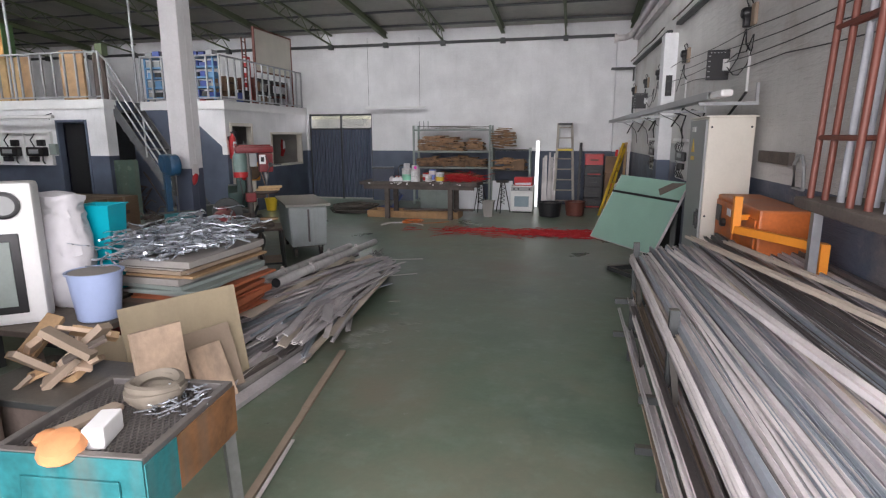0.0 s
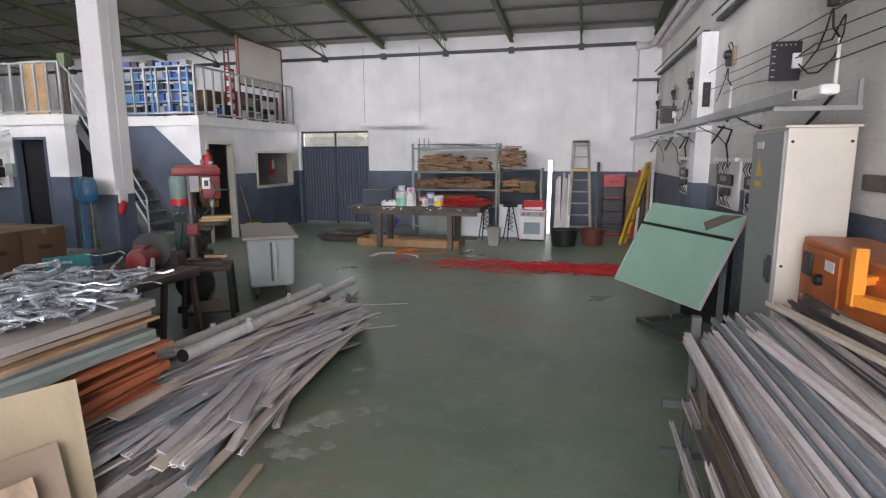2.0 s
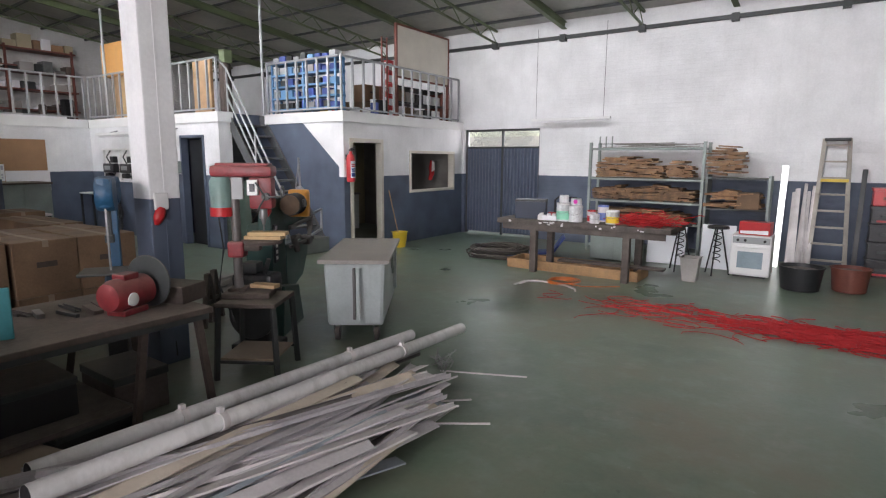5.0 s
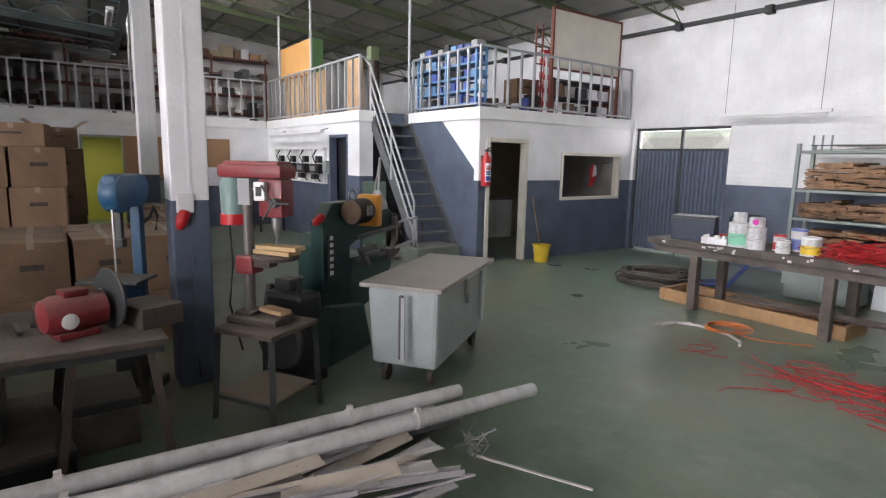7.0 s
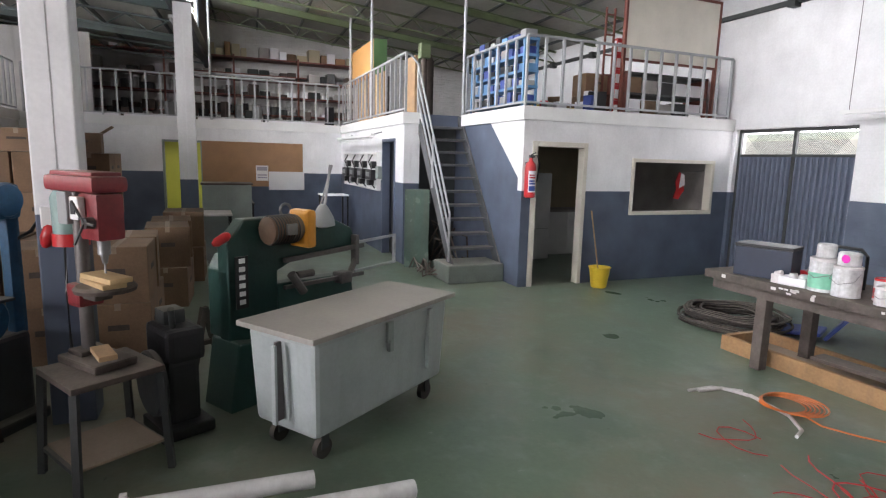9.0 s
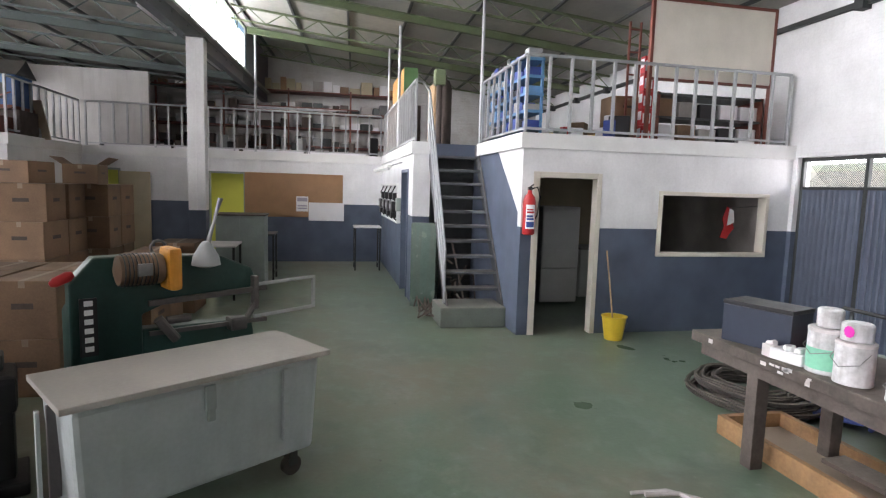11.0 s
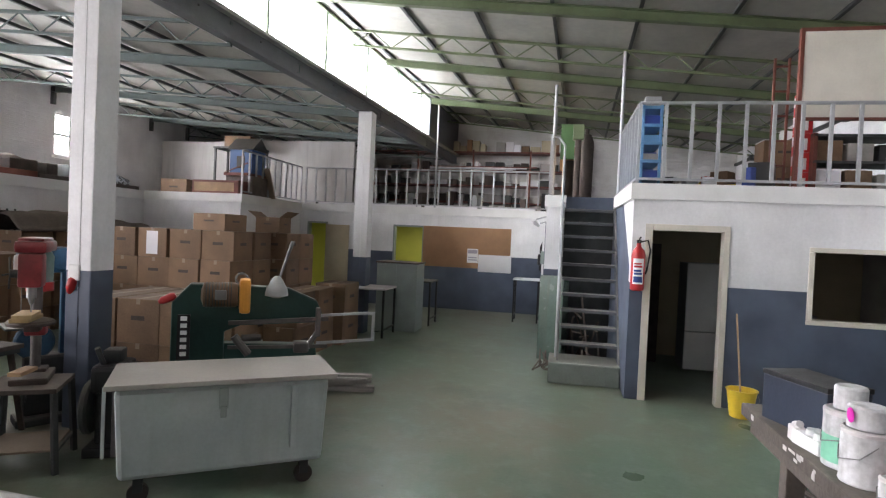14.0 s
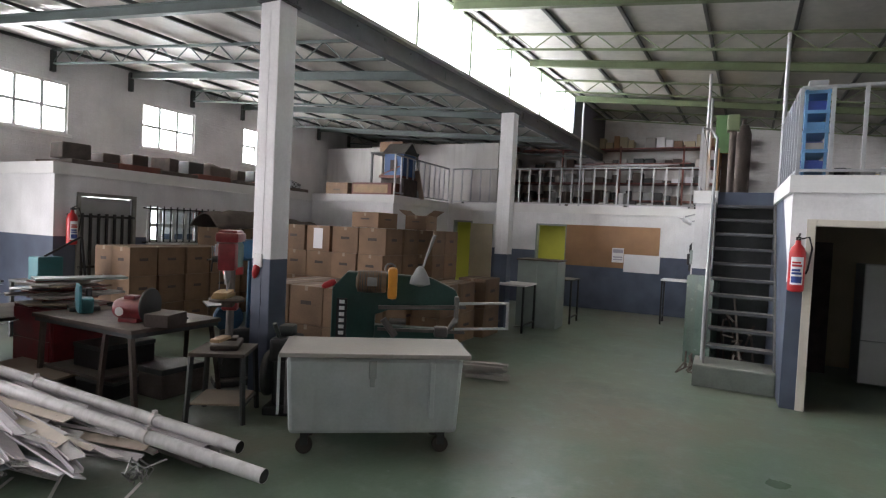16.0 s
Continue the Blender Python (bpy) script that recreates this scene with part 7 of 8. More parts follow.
tin(-1.3, 12.78, 0.08, 0.24, M_PROFW, M_BLUEP, "pale tin with a blue printed label", M_BLUEP)
tin(-1.08, 12.55, 0.095, 0.19, M_PAPER, M_PAPER, "white plastic pail with a yellow label", M_YELLOW)
e = thing("metal_hoop", pose(-1.98, 12.9, ZB), "black bent tube hoop standing on the bench", "hoop")
Shape().tube([(-0.15, 0, 0), (-0.15, 0, 0.28), (-0.1, 0, 0.33), (0.2, 0, 0.33), (0.25, 0, 0.28), (0.25, 0, 0)], 0.014, 8).done("tube", M_BLACK, e, True)
e = thing("white_tub", pose(-2.02, 12.47, ZB, 0, 0, 12), "white plastic tub of small parts", "tub")
s = Shape().box((-0.11, -0.07, 0), (0.11, 0.07, 0.075), 0.012)
s.done("tub", M_PAPER, e)
for k in range(6):
    Shape().lathe([(0.02, 0), (0.028, 0.01), (0.02, 0.035)], 10, Matrix.Translation((rng.uniform(-0.08, 0.08), rng.uniform(-0.04, 0.04), 0.07))).done("part", M_WHITE, e, True)
e = thing("clamp_block", pose(-2.14, 12.42, ZB), "small aluminium clamp block on the bench", "clamp")
Shape().box((-0.05, -0.03, 0), (0.05, 0.03, 0.08), 0.006).rod((-0.03, 0, 0.08), (0.03, 0, 0.1), 0.02, 10).done("block", M_PROFW, e)
tagged(Shape().box((-0.06, -0.04, 0), (0.06, 0.04, 0.1), 0.01, pose(-2.1, 12.75, ZB)).done("red_carton", M_REDP), "small red carton on the bench", "carton")


def tangle(name, n, cx, cy, sx, sy, z0, zh, r, material, label, category, steps=7, step=0.12):
    s = Shape()
    for k in range(n):
        p = V(rng.gauss(cx, sx), rng.gauss(cy, sy), z0 + abs(rng.gauss(0, zh)))
        a, bend, pts = rng.uniform(0, 6.28), rng.uniform(-1.6, 1.6), []
        for j in range(steps):
            pts.append(p.copy())
            p = p + V(step * math.cos(a), 0.6 * step * math.sin(a), rng.uniform(-0.5, 0.5) * zh)
            p.z = max(p.z, z0)
            a += bend * 0.4 + rng.uniform(-0.4, 0.4)
        s.tube(pts, r, 4)
    return tagged(s.done(name, material), label, category, kind="stuff")


M_REDC = mat("red_twine", (0.42, 0.015, 0.02), 0.6, 0, 0.25, 12)
tangle("red_twine_heap", 150, -0.66, 12.72, 0.17, 0.13, ZB + 0.01, 0.06, 0.006, M_REDC, "heap of tangled red twine on the bench", "twine", 6, 0.07)
tangle("red_twine_bank", 260, 1.75, 11.12, 0.42, 0.10, 0.006, 0.012, 0.006, M_REDC, "thick drift of red twine across the floor", "twine", 7, 0.11)
tangle("red_twine_strands", 60, 0.55, 11.2, 0.65, 0.14, 0.006, 0.006, 0.005, M_REDC, "thin red twine strands over the floor", "twine", 8, 0.12)
tangle("red_twine_ends", 16, -0.7, 11.0, 0.5, 0.25, 0.005, 0.003, 0.004, M_REDC, "stray red twine ends on the floor", "twine", 9, 0.12)
s = Shape()
for k in range(24):
    r = rng.uniform(0.28, 0.62)
    s.tube([(x + rng.uniform(-0.015, 0.015), y + rng.uniform(-0.015, 0.015), 0.02 + 0.0065 * k + 0.01 * math.sin(i)) for i, (x, y, z) in enumerate(cyl_pts(r, 0, 26, (-3.47 + rng.uniform(-0.08, 0.08), 13.52 + rng.uniform(-0.05, 0.05))))], 0.014, 5)
tagged(s.done("cable_coil", M_RUBBER, None, True), "flat coil of heavy dark cable on the floor", "cable")
s = Shape()
for k in range(6):
    s.tube(cyl_pts(0.16 + 0.012 * k, 0.01 + 0.008 * k, 22, (-1.62 + 0.02 * k, 11.93)), 0.007, 5)
s.tube([(-1.45, 11.9, 0.01), (-1.25, 11.85, 0.01), (-1.05, 11.95, 0.01), (-0.8, 12.15, 0.01)], 0.007, 5)
tagged(s.done("orange_hose", M_ORANGE, None, True), "small coil of orange hose on the floor", "hose")
s = Shape().tube([(-2.03, 11.5, 0.012), (-2.0, 11.72, 0.015), (-1.8, 11.82, 0.014), (-1.45, 11.78, 0.012), (-1.25, 11.64, 0.012), (-1.2, 11.52, 0.012)], 0.014, 6).tube([(-2.06, 11.42, 0.012), (-2.05, 11.66, 0.014), (-1.9, 11.84, 0.014)], 0.012, 6)
tagged(s.done("edging_strip", M_PROFW, None, True), "curved white edging strip on the floor", "strip")
e = thing("blue_seat_shell", pose(-2.9, 13.85, 0, 0, 0, 25), "broken dark blue plastic seat shell on the floor", "seat shell")
s = Shape().box((-0.3, -0.2, 0.02), (0.25, 0.2, 0.06), 0.015, pose(0, 0, 0.02, 0, -6, 0)).box((-0.02, -0.2, 0), (0.02, 0.2, 0.42), 0.015, pose(0.28, 0, 0.04, 0, 35, 0)).box((-0.55, -0.18, 0.01), (-0.3, 0.0, 0.05), 0.01)
s.done("shell", M_NAVY, e)

# timber rack on the far wall
sr = thing("timber_rack", pose(-1.4, 15.45, 0), "grey steel rack packed with timber offcuts", "rack")
for x in (-1.02, 1.02):
    for y in (-0.25, 0.25):
        Shape().box((x - 0.025, y - 0.025, 0), (x + 0.025, y + 0.025, 2.08)).done("post", M_GREYG, sr)
for z in (0.12, 0.62, 1.0, 1.42, 1.98):
    Shape().box((-1.0, -0.27, z - 0.04), (1.0, 0.27, z), 0.004).done("shelf", M_GREYG, sr)
for x in (-0.9, -0.78, -0.66):
    Shape().bar((x, -0.1, 1.98), (x, -0.1, 2.2), 0.02).done("upright", M_GREYG, sr)
for x0, x1, z0, z1, n in ((-2.3, -1.05, 1.43, 1.80, 90), (-1.0, -0.55, 1.43, 1.72, 36), (-2.35, -0.5, 1.01, 1.28, 110), (-2.3, -0.6, 0.63, 0.85, 40), (-0.35, 0.25, 1.50, 2.0, 40), (-0.35, 0.55, 0.95, 1.25, 30)):
    s = Shape()
    for k in range(n):
        f = rng.random()
        x = x0 + (x1 - x0) * rng.random()
        top = z1 - (z1 - z0) * 0.5 * abs(2 * (x - x0) / (x1 - x0) - 1) ** 2
        z = z0 + (top - z0) * rng.random()
        l, w, t = rng.uniform(0.12, 0.5), rng.uniform(0.05, 0.12), rng.uniform(0.015, 0.035)
        l = min(l, (x1 - x0) * 0.5)
        x = min(max(x, x0 + l / 2), x1 - l / 2)
        s.box((-l / 2, -0.2 - rng.uniform(0, 0.06), 0), (l / 2, 0.2, t), 0, pose(x, 15.45, z, 0, rng.uniform(-7, 7), rng.uniform(-8, 8)))
    tagged(s.done("timber_offcuts", M_LOGS), "stacked brown timber offcuts on the rack", "timber", kind="stuff")
for k in range(7):
    offcut(-1.4 + rng.uniform(-0.3, 0.3), 15.4 + rng.uniform(-0.1, 0.1), 1.985 + 0.012 * k, rng.uniform(0.9, 1.6), 0.08, 0.012, 0, rng.uniform(-2, 2), rng.uniform(-6, 6), rng.choice((M_DKST, M_WOODDK, M_GREYBOARD)), "long dark strip on top of the rack")
s2 = thing("side_shelf", pose(0.12, 15.5, 0), "small grey shelf bay with boards and boxes", "shelf")
for x in (-0.45, 0.52):
    Shape().box((x - 0.02, -0.22, 0), (x + 0.02, 0.22, 1.5)).done("upright", M_GREYG, s2)
for z in (0.5, 0.93, 1.46):
    Shape().box((-0.43, -0.22, z - 0.03), (0.5, 0.22, z)).done("board", M_DKST, s2)
carton(0.35, 15.35, 0.935, 0.34, 0.3, 0.28, 0, "small pale brown carton on the shelf")
# under and beside the bench
e = thing("green_locker", pose(-1.55, 14.35, 0), "low grey-green steel locker behind the bench", "locker")
Shape().box((-0.42, -0.2, 0.02), (0.4, 0.25, 0.62), 0.01).done("body", M_GREYG, e)
Shape().box((-0.4, -0.212, 0.05), (-0.01, -0.201, 0.6), 0.003).box((0.01, -0.212, 0.05), (0.38, -0.201, 0.6), 0.003).done("doors", M_GREYG, e)
for x, w in ((-0.75, 0.62), (0.05, 0.5)):
    e = thing("melamine_board", pose(x, 14.45, 0, -8), "white melamine panel leaning behind the bench", "panel", "white panels")
    Shape().box((-w / 2, -0.02, 0), (w / 2, 0.0, 0.72), 0.003).done("panel", mat("melamine", (0.72, 0.73, 0.76), 0.2, 0, 0.05, 2), e)
for x, y in ((-0.42, 13.95), (0.12, 13.95)):
    e = thing("bar_stool", pose(x, y, 0), "black steel stool with a coil spring stem", "stool", "black stools")
    Shape().lathe([(0.15, 0), (0.16, 0.015), (0.15, 0.04), (0.05, 0.045)], 18, Matrix.Translation((0, 0, 0.72))).done("seat", M_BLACK, e, True)
    s = Shape()
    for a in (0.4, 2.5, 4.6):
        s.rod((0.05 * math.cos(a), 0.05 * math.sin(a), 0.72), (0.2 * math.cos(a), 0.2 * math.sin(a), 0), 0.012, 6)
    s.done("legs", M_BLACK, e)
    Shape().tube([(0.055 * math.cos(k * 0.6), 0.055 * math.sin(k * 0.6), 0.2 + k * 0.009) for k in range(55)], 0.008, 4).done("spring", M_BLACK, e)
tapered("paper_bin", -0.1, 13.2, 0, 0.13, 0.18, 0.36, M_GREYBOARD, "grey-brown plastic waste bin on the floor", "waste bin", True, 0.012)
e = thing("oven", pose(0.58, 14.2, 0), "white built-in oven standing on the floor", "oven")
Shape().box((-0.27, -0.24, 0.03), (0.27, 0.25, 0.64), 0.012).done("body", M_WHITE, e)
Shape().box((-0.26, -0.262, 0.05), (0.26, -0.241, 0.5), 0.008).done("door", M_WHITE, e)
Shape().box((-0.17, -0.268, 0.15), (0.17, -0.263, 0.4), 0.02).done("window", mat("oven_glass", (0.25, 0.32, 0.36), 0.1), e)
Shape().rod((-0.2, -0.285, 0.47), (0.2, -0.285, 0.47), 0.01, 8).box((-0.2, -0.285, 0.46), (-0.18, -0.262, 0.48)).box((0.18, -0.285, 0.46), (0.2, -0.262, 0.48)).done("handle", M_WHITE, e)
Shape().box((-0.25, -0.25, 0.52), (0.25, -0.241, 0.62), 0.004).done("control_panel", M_GREYP, e)
for x in (-0.18, -0.08, 0.18):
    Shape().lathe([(0.02, 0), (0.02, 0.02), (0.012, 0.025)], 12, pose(x, -0.251, 0.57, 90)).done("knob", M_BLACK, e, True)
Shape().box((-0.22, -0.2, 0.0), (0.22, 0.2, 0.03)).done("foot", M_BLACK, e)
e = thing("red_box", pose(0.62, 14.15, 0.642, 0, 0, -6), "red printed carton on the oven", "carton")
Shape().box((-0.22, -0.12, 0), (0.2, 0.12, 0.2), 0.004).done("carton", M_REDP, e)
Shape().slab([(-0.2, 0.02), (0.18, 0.02), (0.18, 0.08), (-0.2, 0.06)], 0.003, pose(0, -0.121, 0, 90)).done("white_print", M_PAPER, e)
# White strip material with emission set on its whole surface.
M_STRIP = glow("emissive_white", (1.0, 1.0, 1.0), 1.6)
e = thing("light_strip", pose(0.82, 15.25, 0.0, 0, 1, 0), "bright white plastic strip leaning upright, emissive surface", "light strip")
Shape().box((-0.045, -0.02, 0.0), (0.045, 0.02, 1.68), 0.006).done("strip", M_STRIP, e)
for k in range(8):
    x = 0.98 + 0.045 * k
    strut((x, 15.4 - 0.02 * k, 0.01), (x + rng.uniform(-0.04, 0.02), 15.85, 1.35 + rng.uniform(-0.2, 0.1)), "flat", 0.05, 0.015, M_PROFW, "pale profile leaning on the far wall", "leaning profiles", rng.uniform(-30, 30))


def ladder(name, foot, top, w, n, material, label, side):
    foot, top = V(*foot), V(*top)
    e = thing(name, Matrix.Translation(foot), label, "ladder", "ladders")
    d, sd = top - foot, V(*side).normalized()
    for sg, ww in ((-1, 1), (1, 1)):
        Shape().bar(sd * sg * w / 2, d + sd * sg * w * 0.34, 0.06, 0.025).done("stile", material, e)
    for k in range(n):
        f = (k + 0.6) / n
        hw = w / 2 * (1 - f * 0.32)
        Shape().bar(d * f - sd * hw, d * f + sd * hw, 0.05, 0.03).done("rung", material, e)
    return e


M_OLDALU = mat("old_aluminium", (0.36, 0.33, 0.29), 0.6, 0.2, 0.35, 6, dust=0.2)
l1 = ladder("step_ladder", (1.53, 15.35, 0), (1.5, 15.8, 2.12), 0.5, 8, M_OLDALU, "grey aluminium step ladder against the wall", (1, 0, 0))
Shape().bar((-0.26, 0.35, 0), (-0.17, 0.42, 2.0), 0.03).bar((0.24, 0.35, 0), (0.14, 0.42, 2.0), 0.03).done("back_legs", M_GALV, l1)
Shape().box((-0.2, 0.1, 2.08), (0.15, 0.5, 2.12), 0.006).done("top_step", M_DKST, l1)
Shape().box((-0.2, 0.25, 1.42), (0.18, 0.31, 1.47), 0.006).done("yellow_strap", M_YELLOW, l1)
ladder("yellow_ladder", (2.42, 14.0, 0), (2.98, 15.42, 1.62), 0.3, 6, mat("ladder_yellow", (0.55, 0.36, 0.02), 0.5, 0, 0.2, 6), "yellow fibreglass ladder leaning in the corner", (0.45, 1.0, 0))
strut((1.9, 15.6, 0), (1.92, 15.88, 1.62), "box", 0.07, 0.05, M_BLACK, "dark post leaning on the far wall", "leaning profiles")
for k in range(5):
    strut((2.62 + 0.1 * k, 14.7 + 0.06 * k, 0.01), (2.8 + 0.07 * k, 15.46, 1.45 + 0.06 * k), "flat", 0.06, 0.02, (M_REDP, M_PROFW, M_DKST, M_WOOD, M_PROFW)[k], "narrow length leaning in the corner", "leaning lengths")
for k in range(5):
    e = thing("storage_crate", pose(2.25, 15.35, 0.272 * k), "black plastic crate in a tall stack", "crate", "stacked crates")
    mt = M_REDP if k == 4 else M_BLACK
    Shape().box((-0.22, -0.2, 0), (0.22, 0.2, 0.255), 0.012).box((-0.235, -0.215, 0.225), (0.235, 0.215, 0.268), 0.006).done("body", mt, e)
    Shape().box((-0.1, -0.222, 0.1), (0.1, -0.2, 0.14), 0.004).done("grip", M_DKST if k < 4 else M_BROWNST, e)
    if k in (0, 3):
        Shape().box((-0.15, -0.206, 0.03), (0.16, -0.2, 0.06)).done("red_mark", M_REDP, e)
carton(2.66, 15.2, 0.0, 0.3, 0.34, 0.9, 4, "tall brown carton beside the crates")
carton(2.66, 15.2, 0.902, 0.28, 0.3, 0.4, -4, "dark brown carton on another carton")
for x, y, r, mt, lab in ((1.26, 13.5, 0.27, M_BLACK, "black plastic tub on the floor"), (1.82, 13.75, 0.23, M_BROWNST, "dark red plastic tub on the floor")):
    t = tapered("tub", x, y, 0, r * 0.85, r, 0.33, mt, lab, "tub", False, 0.015)
    Shape().lathe([(r * 0.5, 0.27), (r * 0.93, 0.28), (r * 0.5, 0.3)], 18).done("contents", M_DIRTY, t, True)
# hanging lamp in front of the far wall
e = thing("hanging_lamp", pose(-3.05, 15.6, 2.55), "thin white fluorescent batten hung on wires", "lamp")
Shape().box((-0.85, -0.03, 0), (0.85, 0.03, 0.05), 0.008).done("batten", M_WHITE, e)
Shape().rod((-0.75, 0, 0.05), (-0.75, 0, 1.85), 0.004, 5).rod((0.7, 0, 0.05), (0.7, 0, 1.85), 0.004, 5).done("wire", M_DKST, e)
Shape().rod((-0.8, 0, -0.02), (0.8, 0, -0.02), 0.014, 8).done("tube", M_PAPER, e, True)
# battens under the clerestory beam
for x in (-2.2, -5.0, -8.3, -11.2):
    e = thing("batten_lamp", pose(x, yc(x) - 0.25, 4.2, 0, 0, -4), "long white twin fluorescent batten under the beam", "lamp", "batten lamps")
    Shape().box((-0.78, -0.06, 0), (0.78, 0.06, 0.06), 0.01).done("batten", M_WHITE, e)
    Shape().rod((-0.75, -0.035, -0.02), (0.75, -0.035, -0.02), 0.018, 8).rod((-0.75, 0.035, -0.02), (0.75, 0.035, -0.02), 0.018, 8).done("tube", M_PAPER, e, True)
    for hx in (-0.6, 0.6):
        Shape().bar((hx, 0.05, 0.06), (hx, 0.2, 0.1), 0.02).done("hanger", M_DKST, e)

# ---- on the mezzanines ----
# blue shelving behind the stair railing
bsx = thing("blue_shelving", pose(-6.98, 12.17, HM), "blue steel shelving stacked with goods", "shelving")
for x in (-0.9, 0.0, 0.85):
    Shape().box((x - 0.02, -0.12, 0), (x + 0.02, -0.09, 1.0)).box((x - 0.02, 0.09, 0), (x + 0.02, 0.12, 1.0)).done("post", M_BLUES, bsx)
for k in range(5):
    Shape().box((-0.92, -0.125, 0.06 + 0.22 * k), (0.88, 0.125, 0.10 + 0.22 * k), 0.004).done("shelf", M_BLUES, bsx)
for k in range(5):
    for i in range(9):
        w, h = rng.uniform(0.12, 0.18), rng.uniform(0.09, 0.18)
        x = -7.78 + 0.195 * i
        tagged(Shape().box((x - w / 2, 12.08, HM + 0.103 + 0.22 * k), (x + w / 2, 12.27, HM + 0.103 + 0.22 * k + h * 0.85), 0.008).done("stored_box", rng.choice((M_NAVY, M_NAVY, M_DKST, M_GREYP, M_BLACK, M_BLUES, M_GREYBOARD))), "small box of goods on the shelving", "box", "goods on the shelving")
# tall stacks and the white board
for k in range(5):
    e = thing("red_white_carton", pose(-6.47, 13.98, HM + 0.24 * k), "red and white printed carton in a column", "carton", "red cartons")
    Shape().box((-0.06, -0.09, 0), (0.06, 0.09, 0.236), 0.004).done("box", M_REDP, e)
    Shape().box((0.0605, -0.08, 0.03), (0.062, 0.04, 0.17)).done("print", M_PAPER, e)
    Shape().box((-0.05, -0.092, 0.08), (0.04, -0.0905, 0.2)).done("side_print", M_PAPER, e)
e = thing("white_board", pose(-6.12, 14.73, HM + 0.84), "large cream board in a red-brown frame", "board")
Shape().box((-0.02, -0.92, 0), (0.02, 0.92, 1.0), 0.003).done("panel", M_CREAM, e)
s = Shape().box((-0.03, -0.96, -0.844), (0.03, -0.92, 1.04)).box((-0.03, 0.92, -0.844), (0.03, 0.96, 1.04)).box((-0.03, -0.92, 1.0), (0.03, 0.92, 1.04)).box((-0.03, -0.92, -0.03), (0.03, 0.92, 0.0))
s.done("frame", M_BROWNST, e)
e = thing("tube_rack", pose(-6.32, 13.66, HM), "rusty red tube rack standing behind the rail", "rack")
s = Shape()
for y in (-0.08, 0.08):
    s.bar((0, y, 0), (0, y, 1.6), 0.026)
for z in (0.3, 0.6, 0.9, 1.2, 1.5):
    s.bar((0, -0.08, z), (0, 0.08, z), 0.022)
s.done("frame", M_BROWNST, e)
st2 = thing("stock_shelf", pose(-6.55, 14.9, HM), "dark shelf holding cartons and grey cases", "shelf")
for z in (0.02, 0.34, 0.66):
    Shape().box((-0.25, -0.85, z), (0.25, 0.85, z + 0.03)).done("shelf", M_DKST, st2)
for y in (-0.83, 0.83):
    Shape().box((-0.25, y - 0.02, 0), (0.25, y + 0.02, 0.7)).done("side", M_BROWNST, st2)
for i in range(5):
    for k in range(2):
        y = 14.25 + 0.33 * i
        tagged(Shape().box((-6.75, y - 0.14, HM + 0.052 + 0.32 * k), (-6.36, y + 0.14, HM + 0.052 + 0.32 * k + rng.uniform(0.16, 0.26)), 0.01).done("stored_case", (M_PAPER, M_CARD, M_GREYBOARD, M_BLACK, M_PAPER)[(i + k) % 5]), "case of goods on the stock shelf", "case", "goods on the stock shelf")
for k in range(16):
    x, y = -6.3 - rng.uniform(0, 1.6), 12.6 + rng.uniform(0, 1.0)
    w, d, h = rng.uniform(0.1, 0.3), rng.uniform(0.1, 0.25), rng.uniform(0.1, 0.4)
    tagged(Shape().box((-w / 2, -d / 2, 0), (w / 2, d / 2, h), 0.012, pose(x, y, HM - 0.003, 0, 0, rng.uniform(0, 90))).done("stored_item", rng.choice((M_REDP, M_PAPER, M_GREYP, M_BLACK, M_YELLOW, M_CARD, M_NAVY))), "small stored item on the mezzanine floor", "stored item", "items on the mezzanine")
for k in range(2):
    carton(-7.1, 13.95, HM + 0.36 * k, 0.4, 0.5, 0.355, rng.uniform(-3, 3), "short column of brown cartons")
# above the rear office: timber panels and an orange box
for k in range(7):
    x = -10.2 - 0.33 * k
    tagged(Shape().box((x - 0.15, 11.12, HM - 0.004), (x + 0.15, 11.16, HM + 0.95), 0.004, Matrix()).done("plywood_sheet", M_PINE if k % 3 else M_WOOD), "upright pale timber panel behind the rail", "panel", "timber panels")
e = thing("plywood_box", pose(-11.6, 11.2, HM + 0.95), "orange plywood box with a green side", "box")
Shape().box((-1.0, -0.14, 0), (0.96, 0.14, 0.72), 0.006).done("box", mat("orange_ply", (0.50, 0.26, 0.08), 0.6, 0, 0.15, 4), e)
Shape().box((0.962, -0.14, 0), (0.985, 0.14, 0.72), 0.003).done("green_side", mat("green_panel", (0.09, 0.18, 0.07), 0.5, 0, 0.15, 4), e)
e2 = thing("box_trestle", pose(-11.6, 11.31, HM - 0.005), "dark timber trestle under the plywood box", "trestle")
Shape().box((-0.9, -0.12, 0), (0.9, 0.12, 0.95), 0.01).done("body", M_WOODDK, e2)
e = thing("brown_door_leaf", pose(-9.2, 11.4, HM - 0.005), "red-brown timber door leaf stored upright", "door leaf")
Shape().box((-0.3, -0.03, 0), (0.3, 0.03, 1.1), 0.006).done("leaf", M_WOOD, e)
e = thing("gas_cylinder", pose(-8.6, 11.5, HM - 0.005), "dark gas cylinder at the stair head", "gas cylinder")
Shape().lathe([(0.11, 0), (0.115, 0.02), (0.115, 0.95), (0.07, 1.08), (0.03, 1.1), (0.03, 1.18)], 20).done("cylinder", M_DIRTY, e, True)
e = thing("green_pump", pose(-8.35, 11.35, HM - 0.005), "green painted pump head on a pipe", "pump")
Shape().rod((0, 0, 0), (0, 0, 0.95), 0.05, 14).done("pipe", M_DIRTY, e, True)
